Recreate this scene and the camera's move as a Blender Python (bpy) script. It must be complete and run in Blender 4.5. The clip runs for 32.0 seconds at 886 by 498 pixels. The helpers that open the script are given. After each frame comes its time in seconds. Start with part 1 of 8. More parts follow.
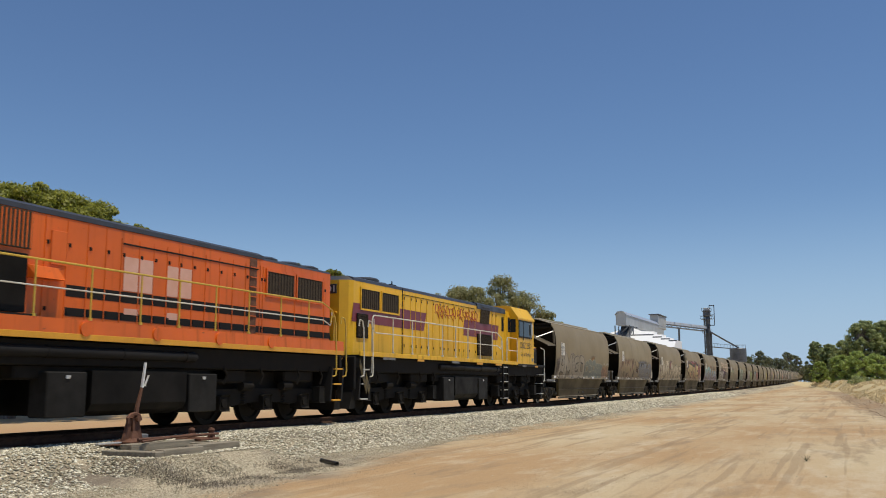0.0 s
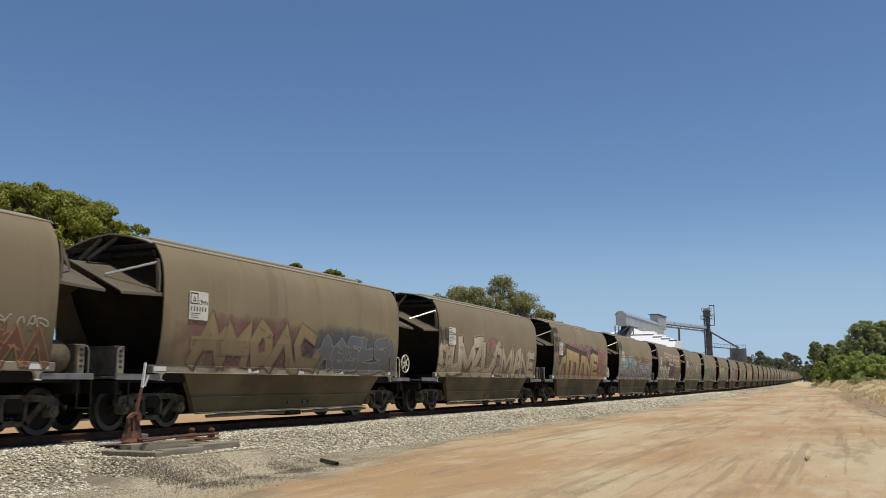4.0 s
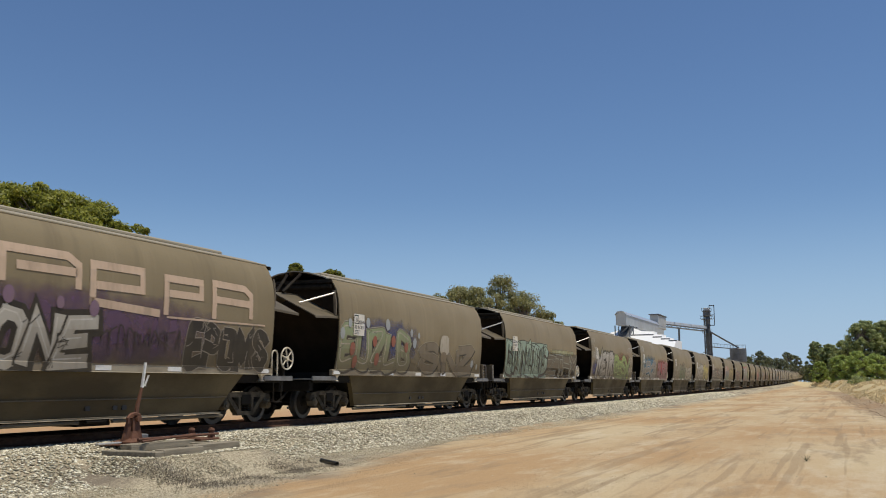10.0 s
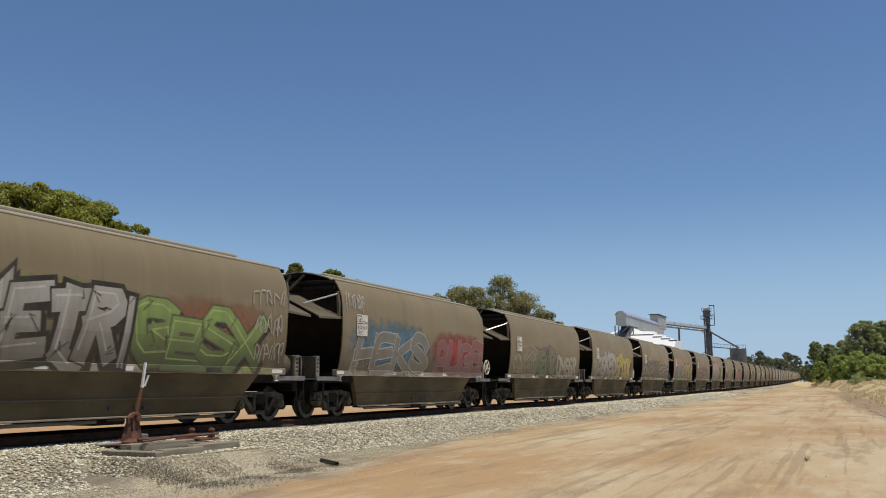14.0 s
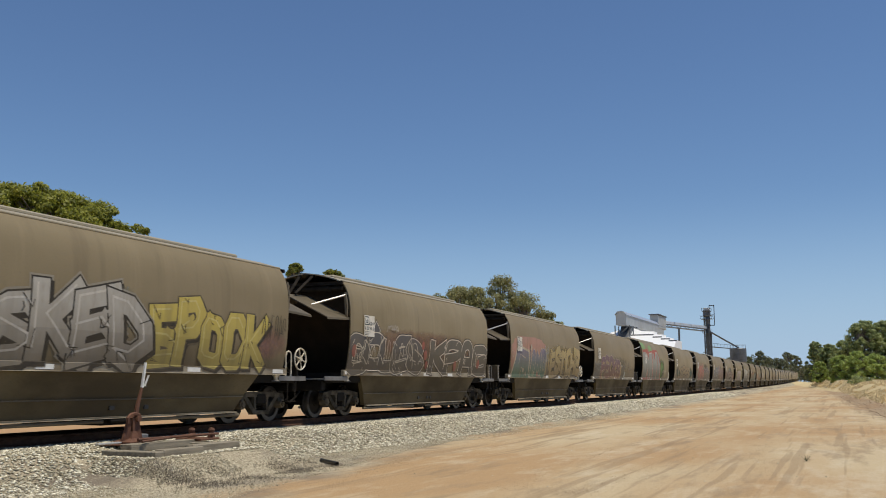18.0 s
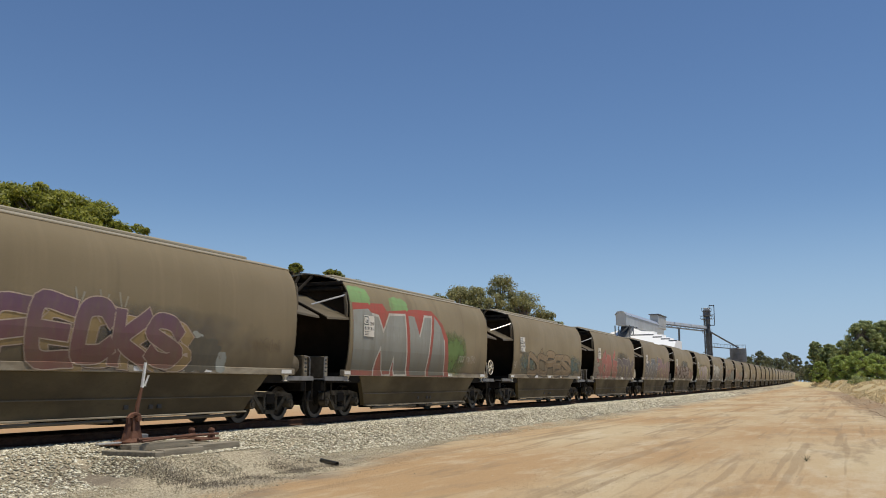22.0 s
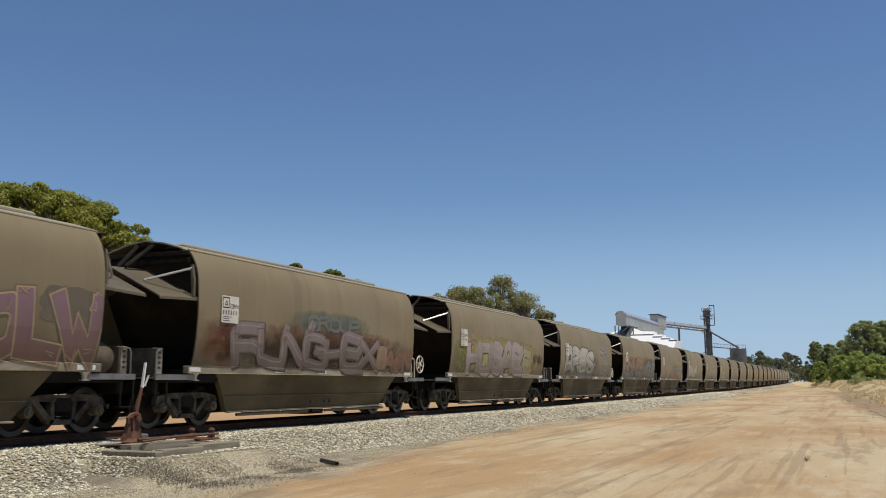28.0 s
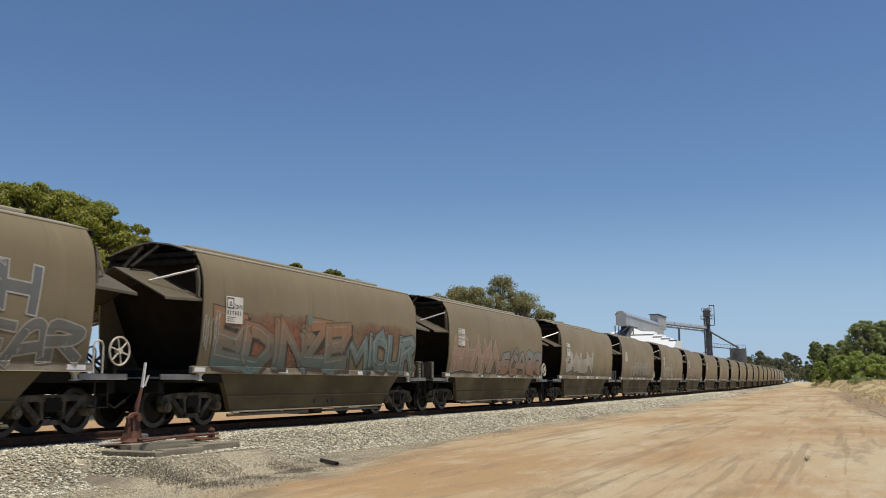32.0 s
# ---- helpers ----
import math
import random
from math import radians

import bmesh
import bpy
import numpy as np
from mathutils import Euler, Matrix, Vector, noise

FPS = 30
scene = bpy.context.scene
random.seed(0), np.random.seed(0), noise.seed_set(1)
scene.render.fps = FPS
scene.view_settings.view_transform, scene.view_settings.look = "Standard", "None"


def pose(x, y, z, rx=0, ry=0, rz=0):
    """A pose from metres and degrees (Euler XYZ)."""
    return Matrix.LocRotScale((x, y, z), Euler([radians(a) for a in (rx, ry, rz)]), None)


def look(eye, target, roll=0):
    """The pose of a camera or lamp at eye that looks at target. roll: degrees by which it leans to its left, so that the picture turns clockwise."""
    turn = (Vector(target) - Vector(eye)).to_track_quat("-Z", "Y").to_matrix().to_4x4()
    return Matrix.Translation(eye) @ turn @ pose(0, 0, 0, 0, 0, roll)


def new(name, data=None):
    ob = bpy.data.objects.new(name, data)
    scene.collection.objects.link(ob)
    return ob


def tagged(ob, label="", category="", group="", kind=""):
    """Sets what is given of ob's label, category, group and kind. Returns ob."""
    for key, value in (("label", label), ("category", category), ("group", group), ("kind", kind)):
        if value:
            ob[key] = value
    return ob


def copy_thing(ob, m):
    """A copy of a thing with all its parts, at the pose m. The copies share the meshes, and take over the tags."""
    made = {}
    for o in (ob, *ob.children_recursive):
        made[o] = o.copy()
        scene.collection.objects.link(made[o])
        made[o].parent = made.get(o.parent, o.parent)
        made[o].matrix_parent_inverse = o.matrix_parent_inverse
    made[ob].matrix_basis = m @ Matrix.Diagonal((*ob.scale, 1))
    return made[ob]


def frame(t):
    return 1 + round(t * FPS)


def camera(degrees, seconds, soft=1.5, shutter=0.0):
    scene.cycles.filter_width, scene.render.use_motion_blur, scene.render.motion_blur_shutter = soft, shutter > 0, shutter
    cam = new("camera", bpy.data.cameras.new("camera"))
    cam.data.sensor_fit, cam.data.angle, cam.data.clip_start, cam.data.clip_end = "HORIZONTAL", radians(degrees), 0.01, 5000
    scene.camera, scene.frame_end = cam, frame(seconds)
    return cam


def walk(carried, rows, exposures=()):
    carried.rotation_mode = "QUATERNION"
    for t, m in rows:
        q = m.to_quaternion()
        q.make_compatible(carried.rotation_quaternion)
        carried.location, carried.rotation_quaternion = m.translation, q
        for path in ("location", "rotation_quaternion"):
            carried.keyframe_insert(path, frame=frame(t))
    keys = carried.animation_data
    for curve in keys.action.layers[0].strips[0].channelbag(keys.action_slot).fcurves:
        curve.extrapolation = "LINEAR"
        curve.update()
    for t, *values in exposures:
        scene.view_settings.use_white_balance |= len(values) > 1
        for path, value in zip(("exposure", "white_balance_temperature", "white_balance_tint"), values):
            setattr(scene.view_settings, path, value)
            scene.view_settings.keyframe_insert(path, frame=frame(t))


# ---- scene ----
cam = camera(50.64, 32.0, soft=0.95, shutter=0.12)
EYE = Vector((0.0, 0.0, 0.915))
YAW, TILT = 0.4034, 0.1427
AIM = Vector((math.cos(YAW) * math.cos(TILT), math.sin(YAW) * math.cos(TILT), math.sin(TILT)))
walk(cam, [(0.0, look(EYE, EYE + AIM * 20)), (32.0, look(EYE, EYE + AIM * 20))], exposures=[(0.0, 0.0), (32.0, 0.0)])

# ---- world, sun ----
SUN_EL, SUN_AZ = radians(73), radians(-92)      # azimuth from +x towards +y
sun_dir = Vector((math.cos(SUN_EL) * math.cos(SUN_AZ), math.cos(SUN_EL) * math.sin(SUN_AZ), math.sin(SUN_EL)))
world = bpy.data.worlds.new("world")
scene.world = world
world.use_nodes = True
wn = world.node_tree
sky = wn.nodes.new("ShaderNodeTexSky")
sky.sky_type = "NISHITA"
sky.sun_disc = False
sky.sun_elevation = SUN_EL
sky.sun_rotation = radians(90) - SUN_AZ
sky.air_density, sky.dust_density, sky.ozone_density, sky.altitude = 1.0, 0.0, 4.5, 100
wn.nodes["Background"].inputs["Strength"].default_value = 0.078
# pale summer haze low on the horizon, all the way round
dirn = wn.nodes.new("ShaderNodeTexCoord")
up = wn.nodes.new("ShaderNodeSeparateXYZ")
low = wn.nodes.new("ShaderNodeMapRange")
low.interpolation_type = "SMOOTHSTEP"
low.inputs[1].default_value, low.inputs[2].default_value, low.inputs[3].default_value, low.inputs[4].default_value = -0.02, 0.205, 0.85, 0.0
haze = wn.nodes.new("ShaderNodeMix")
haze.data_type = "RGBA"
haze.inputs[7].default_value = (4.6, 6.55, 9.35, 1)
tint = wn.nodes.new("ShaderNodeMix")
tint.data_type, tint.blend_type = "RGBA", "MULTIPLY"
tint.inputs[0].default_value = 1.0
tint.inputs[7].default_value = (0.985, 1.07, 1.18, 1)
wn.links.new(dirn.outputs["Generated"], up.inputs[0])
wn.links.new(up.outputs["Z"], low.inputs[0])
wn.links.new(sky.outputs[0], tint.inputs[6])
wn.links.new(low.outputs[0], haze.inputs[0])
wn.links.new(tint.outputs[2], haze.inputs[6])
wn.links.new(haze.outputs[2], wn.nodes["Background"].inputs["Color"])
sun_data = bpy.data.lights.new("sun", "SUN")
sun_data.energy, sun_data.angle, sun_data.color = 3.6, radians(0.53), (1.0, 0.93, 0.79)
sun = new("sun", sun_data)
sun.matrix_world = look(sun_dir * 200, (0, 0, 0))

# ---- materials ----
def node_material(name, rough=0.6, metal=0.0):
    m = bpy.data.materials.new(name)
    m.use_nodes = True
    b = m.node_tree.nodes["Principled BSDF"]
    b.inputs["Roughness"].default_value = rough
    b.inputs["Metallic"].default_value = metal
    return m, m.node_tree, b


def add(nt, kind, **values):
    n = nt.nodes.new(kind)
    for k, v in values.items():
        n.inputs[k].default_value = v
    return n


def mixed(nt, a, b, fac):
    """A colour mix of a and b (sockets or colours) by fac (socket or number)."""
    n = nt.nodes.new("ShaderNodeMix")
    n.data_type = "RGBA"
    for i, v in ((0, fac), (6, a), (7, b)):
        if isinstance(v, bpy.types.NodeSocket):
            nt.links.new(v, n.inputs[i])
        else:
            n.inputs[i].default_value = v if i == 0 else (*v, 1)[:4]
    return n.outputs[2]


def ramp(nt, socket, lo, hi, a=0.0, b=1.0):
    n = nt.nodes.new("ShaderNodeMapRange")
    for i, v in zip((1, 2, 3, 4), (lo, hi, a, b)):
        n.inputs[i].default_value = v
    nt.links.new(socket, n.inputs[0])
    return n.outputs[0]


def noised(nt, scale, detail=4.0, stretch=(1, 1, 1), rough=0.55):
    tc = nt.nodes.new("ShaderNodeTexCoord")
    mp = nt.nodes.new("ShaderNodeMapping")
    mp.inputs["Scale"].default_value = stretch
    nt.links.new(tc.outputs["Object"], mp.inputs[0])
    n = add(nt, "ShaderNodeTexNoise", Scale=scale, Detail=detail, Roughness=rough)
    nt.links.new(mp.outputs[0], n.inputs["Vector"])
    return n.outputs[0]


def bumped(nt, b, socket, strength=0.3, distance=0.01):
    n = add(nt, "ShaderNodeBump", Strength=strength, Distance=distance)
    nt.links.new(socket, n.inputs["Height"])
    nt.links.new(n.outputs[0], b.inputs["Normal"])


def surface(name, base, other=None, rough=0.6, metal=0.0, scale=3.0, fine=40.0, amount=0.5, stretch=(1, 1, 1), bump=0.15, dist=0.005, vary=0.0):
    """Two colours mixed by a coarse noise, a fine grain on top, and a light relief."""
    m, nt, b = node_material(name, rough, metal)
    other = other or tuple(c * 0.7 for c in base)
    coarse = noised(nt, scale, 5, stretch)
    grain = noised(nt, fine, 3)
    c = mixed(nt, base, other, ramp(nt, coarse, 0.35, 0.7, 0, amount * 1.6))
    c = mixed(nt, c, tuple(x * 0.6 for x in other), ramp(nt, grain, 0.55, 0.8, 0, amount * 0.6))
    if vary:
        info = nt.nodes.new("ShaderNodeObjectInfo")
        c = mixed(nt, c, tuple(x * 0.45 for x in base), ramp(nt, info.outputs["Random"], 0, 1, 0, vary))
    nt.links.new(c, b.inputs["Base Color"])
    nt.links.new(ramp(nt, coarse, 0.3, 0.7, max(rough - 0.1, 0.02), min(rough + 0.12, 1)), b.inputs["Roughness"])
    if bump:
        bumped(nt, b, grain, bump, dist)
    return m


def island_surface(name, a, b2, c3, rough=0.9):
    """Loose pieces in one mesh, each with a tint of its own."""
    m, nt, b = node_material(name, rough)
    geo = nt.nodes.new("ShaderNodeNewGeometry")
    r = nt.nodes.new("ShaderNodeValToRGB")
    e = r.color_ramp.elements
    e[0].color, e[1].color = (*a, 1), (*c3, 1)
    mid = e.new(0.5)
    mid.color = (*b2, 1)
    nt.links.new(geo.outputs["Random Per Island"], r.inputs[0])
    nt.links.new(r.outputs[0], b.inputs["Base Color"])
    return m


def leaf_surface(name, dark, light):
    m = island_surface(name, dark, tuple((x + y) / 2 for x, y in zip(dark, light)), light, 0.55)
    nt = m.node_tree
    b = nt.nodes["Principled BSDF"]
    tr = nt.nodes.new("ShaderNodeBsdfTranslucent")
    mx = nt.nodes.new("ShaderNodeMixShader")
    mx.inputs[0].default_value = 0.5
    r = next(n for n in nt.nodes if n.type == "VALTORGB")
    nt.links.new(r.outputs[0], tr.inputs[0])
    out = next(n for n in nt.nodes if n.type == "OUTPUT_MATERIAL")
    nt.links.new(b.outputs[0], mx.inputs[1])
    nt.links.new(tr.outputs[0], mx.inputs[2])
    nt.links.new(mx.outputs[0], out.inputs[0])
    return m


# ---- mesh tools ----
class Shape:
    """Collects faces of one mesh."""

    def __init__(self):
        self.v, self.f = [], []

    def grid(self, rows, close_u=False, close_v=False):
        base, n, k = len(self.v), len(rows), len(rows[0])
        for r in rows:
            self.v += [tuple(p) for p in r]
        for i in range(n if close_u else n - 1):
            for j in range(k if close_v else k - 1):
                a, b = i, (i + 1) % n
                c, d = j, (j + 1) % k
                self.f.append((base + a * k + c, base + b * k + c, base + b * k + d, base + a * k + d))
        return self

    def poly(self, pts):
        base = len(self.v)
        self.v += [tuple(p) for p in pts]
        self.f.append(tuple(range(base, base + len(pts))))
        return self

    def box(self, x0, x1, y0, y1, z0, z1, m=None, bevel=0.0):
        """A box, its edges chamfered by bevel."""
        b = min(bevel, abs(x1 - x0) * 0.45, abs(y1 - y0) * 0.45, abs(z1 - z0) * 0.45)
        if b <= 0:
            ring = [(x0, y0), (x1, y0), (x1, y1), (x0, y1)]
            rows = [[(x, y, z0) for x, y in ring], [(x, y, z1) for x, y in ring]]
        else:
            def ring_at(i, z):
                c = [(x0, y0, 1, 1), (x1, y0, -1, 1), (x1, y1, -1, -1), (x0, y1, 1, -1)]
                out = []
                for n, (x, y, sx, sy) in enumerate(c):
                    p, q = (x + sx * (i + b), y + sy * i, z), (x + sx * i, y + sy * (i + b), z)
                    out += [q, p] if n % 2 == 0 else [p, q]
                return out
            rows = [ring_at(b, z0), ring_at(0, z0 + b), ring_at(0, z1 - b), ring_at(b, z1)]
        return self.loft(rows, m)

    def loft(self, rows, m=None):
        """Closed rings joined in order, with both ends capped."""
        if m is not None:
            rows = [[m @ Vector(p) for p in r] for r in rows]
        base, k = len(self.v), len(rows[0])
        self.grid(rows, close_v=True)
        self.f.append(tuple(base + j for j in reversed(range(k))))
        last = base + (len(rows) - 1) * k
        self.f.append(tuple(last + j for j in range(k)))
        return self

    def prism(self, pts, axis, a, b):
        """A closed outline pushed along an axis from a to b. The outline holds the other two coordinates in x, y, z order."""
        def put(p, w):
            q = list(p)
            q.insert("xyz".index(axis), w)
            return tuple(q)
        return self.loft([[put(p, a) for p in pts], [put(p, b) for p in pts]])

    def rod(self, p, q, r, n=8, r2=None):
        p, q = Vector(p), Vector(q)
        d = (q - p).normalized()
        u = d.orthogonal().normalized()
        w = d.cross(u)
        ring = [(math.cos(2 * math.pi * i / n), math.sin(2 * math.pi * i / n)) for i in range(n)]
        r2 = r if r2 is None else r2
        return self.loft([[p + (u * c + w * s) * r for c, s in ring], [q + (u * c + w * s) * r2 for c, s in ring]])

    def pipe(self, pts, r, n=6):
        pts = [Vector(p) for p in pts]
        rows, u = [], None
        for i, p in enumerate(pts):
            d = (pts[min(i + 1, len(pts) - 1)] - pts[max(i - 1, 0)]).normalized()
            u = d.orthogonal().normalized() if u is None else (u - d * u.dot(d)).normalized()
            w = d.cross(u)
            rad = r[i] if isinstance(r, (list, tuple)) else r
            rows.append([p + (u * math.cos(2 * math.pi * k / n) + w * math.sin(2 * math.pi * k / n)) * rad for k in range(n)])
        return self.loft(rows)

    def spin(self, profile, axis="z", n=20, at=(0, 0, 0), arc=2 * math.pi):
        """A profile of (radius, height) turned round an axis."""
        rows = []
        for i in range(n):
            a = arc * i / n
            c, s = math.cos(a), math.sin(a)
            row = []
            for r, h in profile:
                p = {"z": (r * c, r * s, h), "y": (r * c, h, r * s), "x": (h, r * c, r * s)}[axis]
                row.append((p[0] + at[0], p[1] + at[1], p[2] + at[2]))
            rows.append(row)
        return self.grid(rows, close_u=True)

    def ring(self, centre, radius, r, axis="y", n=20, k=6):
        rows = []
        for i in range(n):
            a = 2 * math.pi * i / n
            row = []
            for j in range(k):
                b = 2 * math.pi * j / k
                rr, h = radius + r * math.cos(b), r * math.sin(b)
                p = {"z": (rr * math.cos(a), rr * math.sin(a), h), "y": (rr * math.cos(a), h, rr * math.sin(a)), "x": (h, rr * math.cos(a), rr * math.sin(a))}[axis]
                row.append(tuple(p[q] + centre[q] for q in range(3)))
            rows.append(row)
        return self.grid(rows, close_u=True, close_v=True)

    def mesh(self, name, mat=None, smooth=False, crease=35):
        me = bpy.data.meshes.new(name)
        me.from_pydata(self.v, [], self.f)
        bm = bmesh.new()
        bm.from_mesh(me)
        bmesh.ops.recalc_face_normals(bm, faces=bm.faces[:])
        bm.to_mesh(me)
        bm.free()
        if smooth:
            me.shade_smooth()
            me.set_sharp_from_angle(angle=radians(crease))
        if mat:
            me.materials.append(mat)
        return me


def arrays_mesh(name, verts, faces, mat):
    me = bpy.data.meshes.new(name)
    me.vertices.add(len(verts))
    me.vertices.foreach_set("co", np.asarray(verts, np.float32).ravel())
    faces = np.asarray(faces, np.int32)
    k = faces.shape[1]
    me.loops.add(faces.size)
    me.loops.foreach_set("vertex_index", faces.ravel())
    me.polygons.add(len(faces))
    me.polygons.foreach_set("loop_start", np.arange(0, faces.size, k, dtype=np.int32))
    me.update(calc_edges=True)
    me.materials.append(mat)
    return me


def part(name, shape, mat, parent, label="", smooth=False):
    me = shape.mesh(name, mat, smooth) if isinstance(shape, Shape) else shape
    ob = new(name, me)
    if parent is not None:
        ob.parent = parent
    return tagged(ob, label)


def thing(name, label, category, m=None, group=""):
    ob = new(name)
    ob.empty_display_size = 0.2
    if m is not None:
        ob.matrix_world = m
    return tagged(ob, label, category, group)


def setting(name, shape, mat, label="", category="", smooth=False):
    return tagged(part(name, shape, mat, None, label, smooth), category=category, kind="structure")


# ---- plan: x runs along the track away from the camera, y across it, z = 0 at the railhead ----
TRACK_Y = 13.77
PITCH = 13.6


def rise(x):
    return 1.1e-5 * max(x, 0.0) ** 2


def bend(x):
    """How far the line has swung away from the road: straight past the lever, then a slight left-hand curve."""
    u = min(max(x - 40.0, 0.0), 50.0)
    return 1.78e-4 * u * u + 0.0178 * max(x - 90.0, 0.0)


def heading(x):
    return math.degrees(math.atan(3.56e-4 * min(max(x - 40.0, 0.0), 50.0)))


def smoothstep(a, b, t):
    t = min(max((t - a) / (b - a), 0.0), 1.0)
    return t * t * (3 - 2 * t)


def road_edge(x):
    """Where the dirt road ends and the grassy bank begins."""
    knots = ((-60, -6.0), (42, -1.5), (68, -0.3), (160, 2.4), (220, 7.4), (260, 10.0), (3000, 9.8))
    for (x0, y0), (x1, y1) in zip(knots, knots[1:]):
        if x <= x1:
            return y0 + (y1 - y0) * (max(x, x0) - x0) / (x1 - x0)
    return 9.8


def ground_z(x, y):
    d = abs(y - TRACK_Y - bend(x))
    base = -0.6 + 0.42 * (1 - smoothstep(1.75, 3.7, d))
    # packed stone round the lever's timbers
    pad = max(11.9 - x, x - 14.9, 9.95 - y, y - 12.8, 0.0)
    base = max(base, -0.265 - 0.42 * pad) if pad < 1.2 else base
    base += 0.04 * noise.noise((x * 0.25, y * 0.25, 0.0)) * (0.2 + 0.8 * smoothstep(0.0, 1.5, pad)) + 0.02 * noise.noise((x * 0.9, y * 0.9, 3.0)) * smoothstep(3.4, 5, d)
    out = smoothstep(90, 180, x)
    bank = smoothstep(0.3, 7.0 - 3.5 * out, road_edge(x) - y) * smoothstep(40, 100, x) * (1.2 + 0.35 * out) / 1.75
    base += bank * (1.75 + 0.2 * noise.noise((x * 0.15, y * 0.3, 7.0))) + 0.22 * smoothstep(0.0, 1.2, road_edge(x) - y) * noise.noise((x * 0.8, y * 1.1, 5.0)) * smoothstep(30, 50, x)
    return base + rise(min(x, 420.0))


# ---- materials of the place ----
def darkened_low(nt, c, colour, most):
    """Mixes a darker colour into the lower side: ragged plumes that climb from the bottom."""
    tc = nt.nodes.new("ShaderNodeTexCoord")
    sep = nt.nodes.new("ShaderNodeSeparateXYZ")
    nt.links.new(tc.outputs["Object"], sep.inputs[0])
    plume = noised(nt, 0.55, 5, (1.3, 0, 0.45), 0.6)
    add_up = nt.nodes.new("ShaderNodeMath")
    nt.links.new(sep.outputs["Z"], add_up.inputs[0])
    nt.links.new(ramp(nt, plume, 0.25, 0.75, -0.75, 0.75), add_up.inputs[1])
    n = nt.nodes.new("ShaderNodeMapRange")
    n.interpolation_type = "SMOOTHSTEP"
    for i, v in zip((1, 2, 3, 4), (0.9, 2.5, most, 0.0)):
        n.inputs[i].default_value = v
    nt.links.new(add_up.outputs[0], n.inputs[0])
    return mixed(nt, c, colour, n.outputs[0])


def body_surface():
    """Dusty brown wagon paint: rain streaks, grime towards stains, faded patches, darker towards the bottom."""
    m, nt, b = node_material("dusty_brown_paint", 0.5, 0.05)
    info = nt.nodes.new("ShaderNodeObjectInfo")
    streak = noised(nt, 1.0, 5, (3.2, 1, 0.18))
    patch = noised(nt, 0.45, 4, (0.6, 1, 1))
    grain = noised(nt, 45, 3)
    c = mixed(nt, (0.252, 0.202, 0.116), (0.184, 0.147, 0.083), ramp(nt, patch, 0.35, 0.7))
    c = mixed(nt, c, (0.335, 0.268, 0.162), ramp(nt, streak, 0.56, 0.74, 0, 0.55))
    c = mixed(nt, c, (0.15, 0.115, 0.068), ramp(nt, streak, 0.42, 0.28, 0, 0.5))
    c = mixed(nt, c, (0.19, 0.146, 0.085), ramp(nt, info.outputs["Random"], 0, 1, 0, 0.55))
    c = darkened_low(nt, c, (0.075, 0.058, 0.034), 0.9)
    c = mixed(nt, c, (0.13, 0.105, 0.066), ramp(nt, grain, 0.55, 0.8, 0, 0.35))
    nt.links.new(c, b.inputs["Base Color"])
    nt.links.new(ramp(nt, patch, 0.3, 0.7, 0.5, 0.68), b.inputs["Roughness"])
    b.inputs["Specular IOR Level"].default_value = 0.3
    b.inputs["Sheen Weight"].default_value = 0.15
    b.inputs["Sheen Tint"].default_value = (0.62, 0.48, 0.29, 1)
    bumped(nt, b, mixed(nt, patch, grain, 0.3), 0.12, 0.02)
    return m


M_body = body_surface()
M_roof = surface("dusty_roof_paint", (0.36, 0.31, 0.22), (0.28, 0.24, 0.165), 0.6, 0.1, 1.2, 30, 0.5, (0.2, 1, 1), 0.05)
# worn sill steel; the sun it catches is put into a lighter base
M_sill = surface("worn_sunlit_sill_steel", (0.36, 0.31, 0.22), (0.20, 0.16, 0.105), 0.6, 0.1, 2.0, 25, 0.8, (0.6, 1, 2), 0.1)
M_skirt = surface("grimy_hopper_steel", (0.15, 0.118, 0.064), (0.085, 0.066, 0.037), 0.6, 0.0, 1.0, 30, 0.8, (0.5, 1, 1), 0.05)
M_hood = surface("dusty_hood_steel", (0.16, 0.128, 0.08), (0.10, 0.08, 0.05), 0.55, 0.1, 1.0, 30, 0.7, (0.6, 1, 1), 0.05)
M_frame = surface("dusty_cast_frame", (0.13, 0.108, 0.076), (0.05, 0.042, 0.03), 0.75, 0.1, 5, 50, 0.8)
# undergear: the deep shade below the body is put into this near-black base
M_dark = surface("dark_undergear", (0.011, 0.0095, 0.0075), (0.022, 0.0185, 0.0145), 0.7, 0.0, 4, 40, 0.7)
M_case = surface("dusty_brown_casing", (0.17, 0.138, 0.093), (0.10, 0.082, 0.056), 0.7, 0.2, 6, 50, 0.7)
M_gear = surface("grimy_cast_steel", (0.034, 0.028, 0.02), (0.017, 0.014, 0.011), 0.7, 0.2, 6, 50, 0.7)
M_grey = surface("galvanised_grey", (0.24, 0.235, 0.225), (0.15, 0.145, 0.135), 0.5, 0.3, 3, 40, 0.6)
M_bright = surface("bare_steel_strut", (0.62, 0.60, 0.56), (0.45, 0.42, 0.38), 0.35, 0.4, 4, 40, 0.4)
# wheel steel, its base darkened as well for the shade under the wagon
M_wheel = surface("wheel_steel", (0.022, 0.018, 0.014), (0.035, 0.029, 0.022), 0.8, 0.0, 6, 50, 0.6)
M_tread = surface("polished_tread", (0.055, 0.05, 0.044), (0.03, 0.027, 0.023), 0.4, 0.4, 6, 60, 0.3)
M_white = surface("white_paint", (0.78, 0.77, 0.73), (0.6, 0.58, 0.53), 0.5, 0, 5, 60, 0.4)
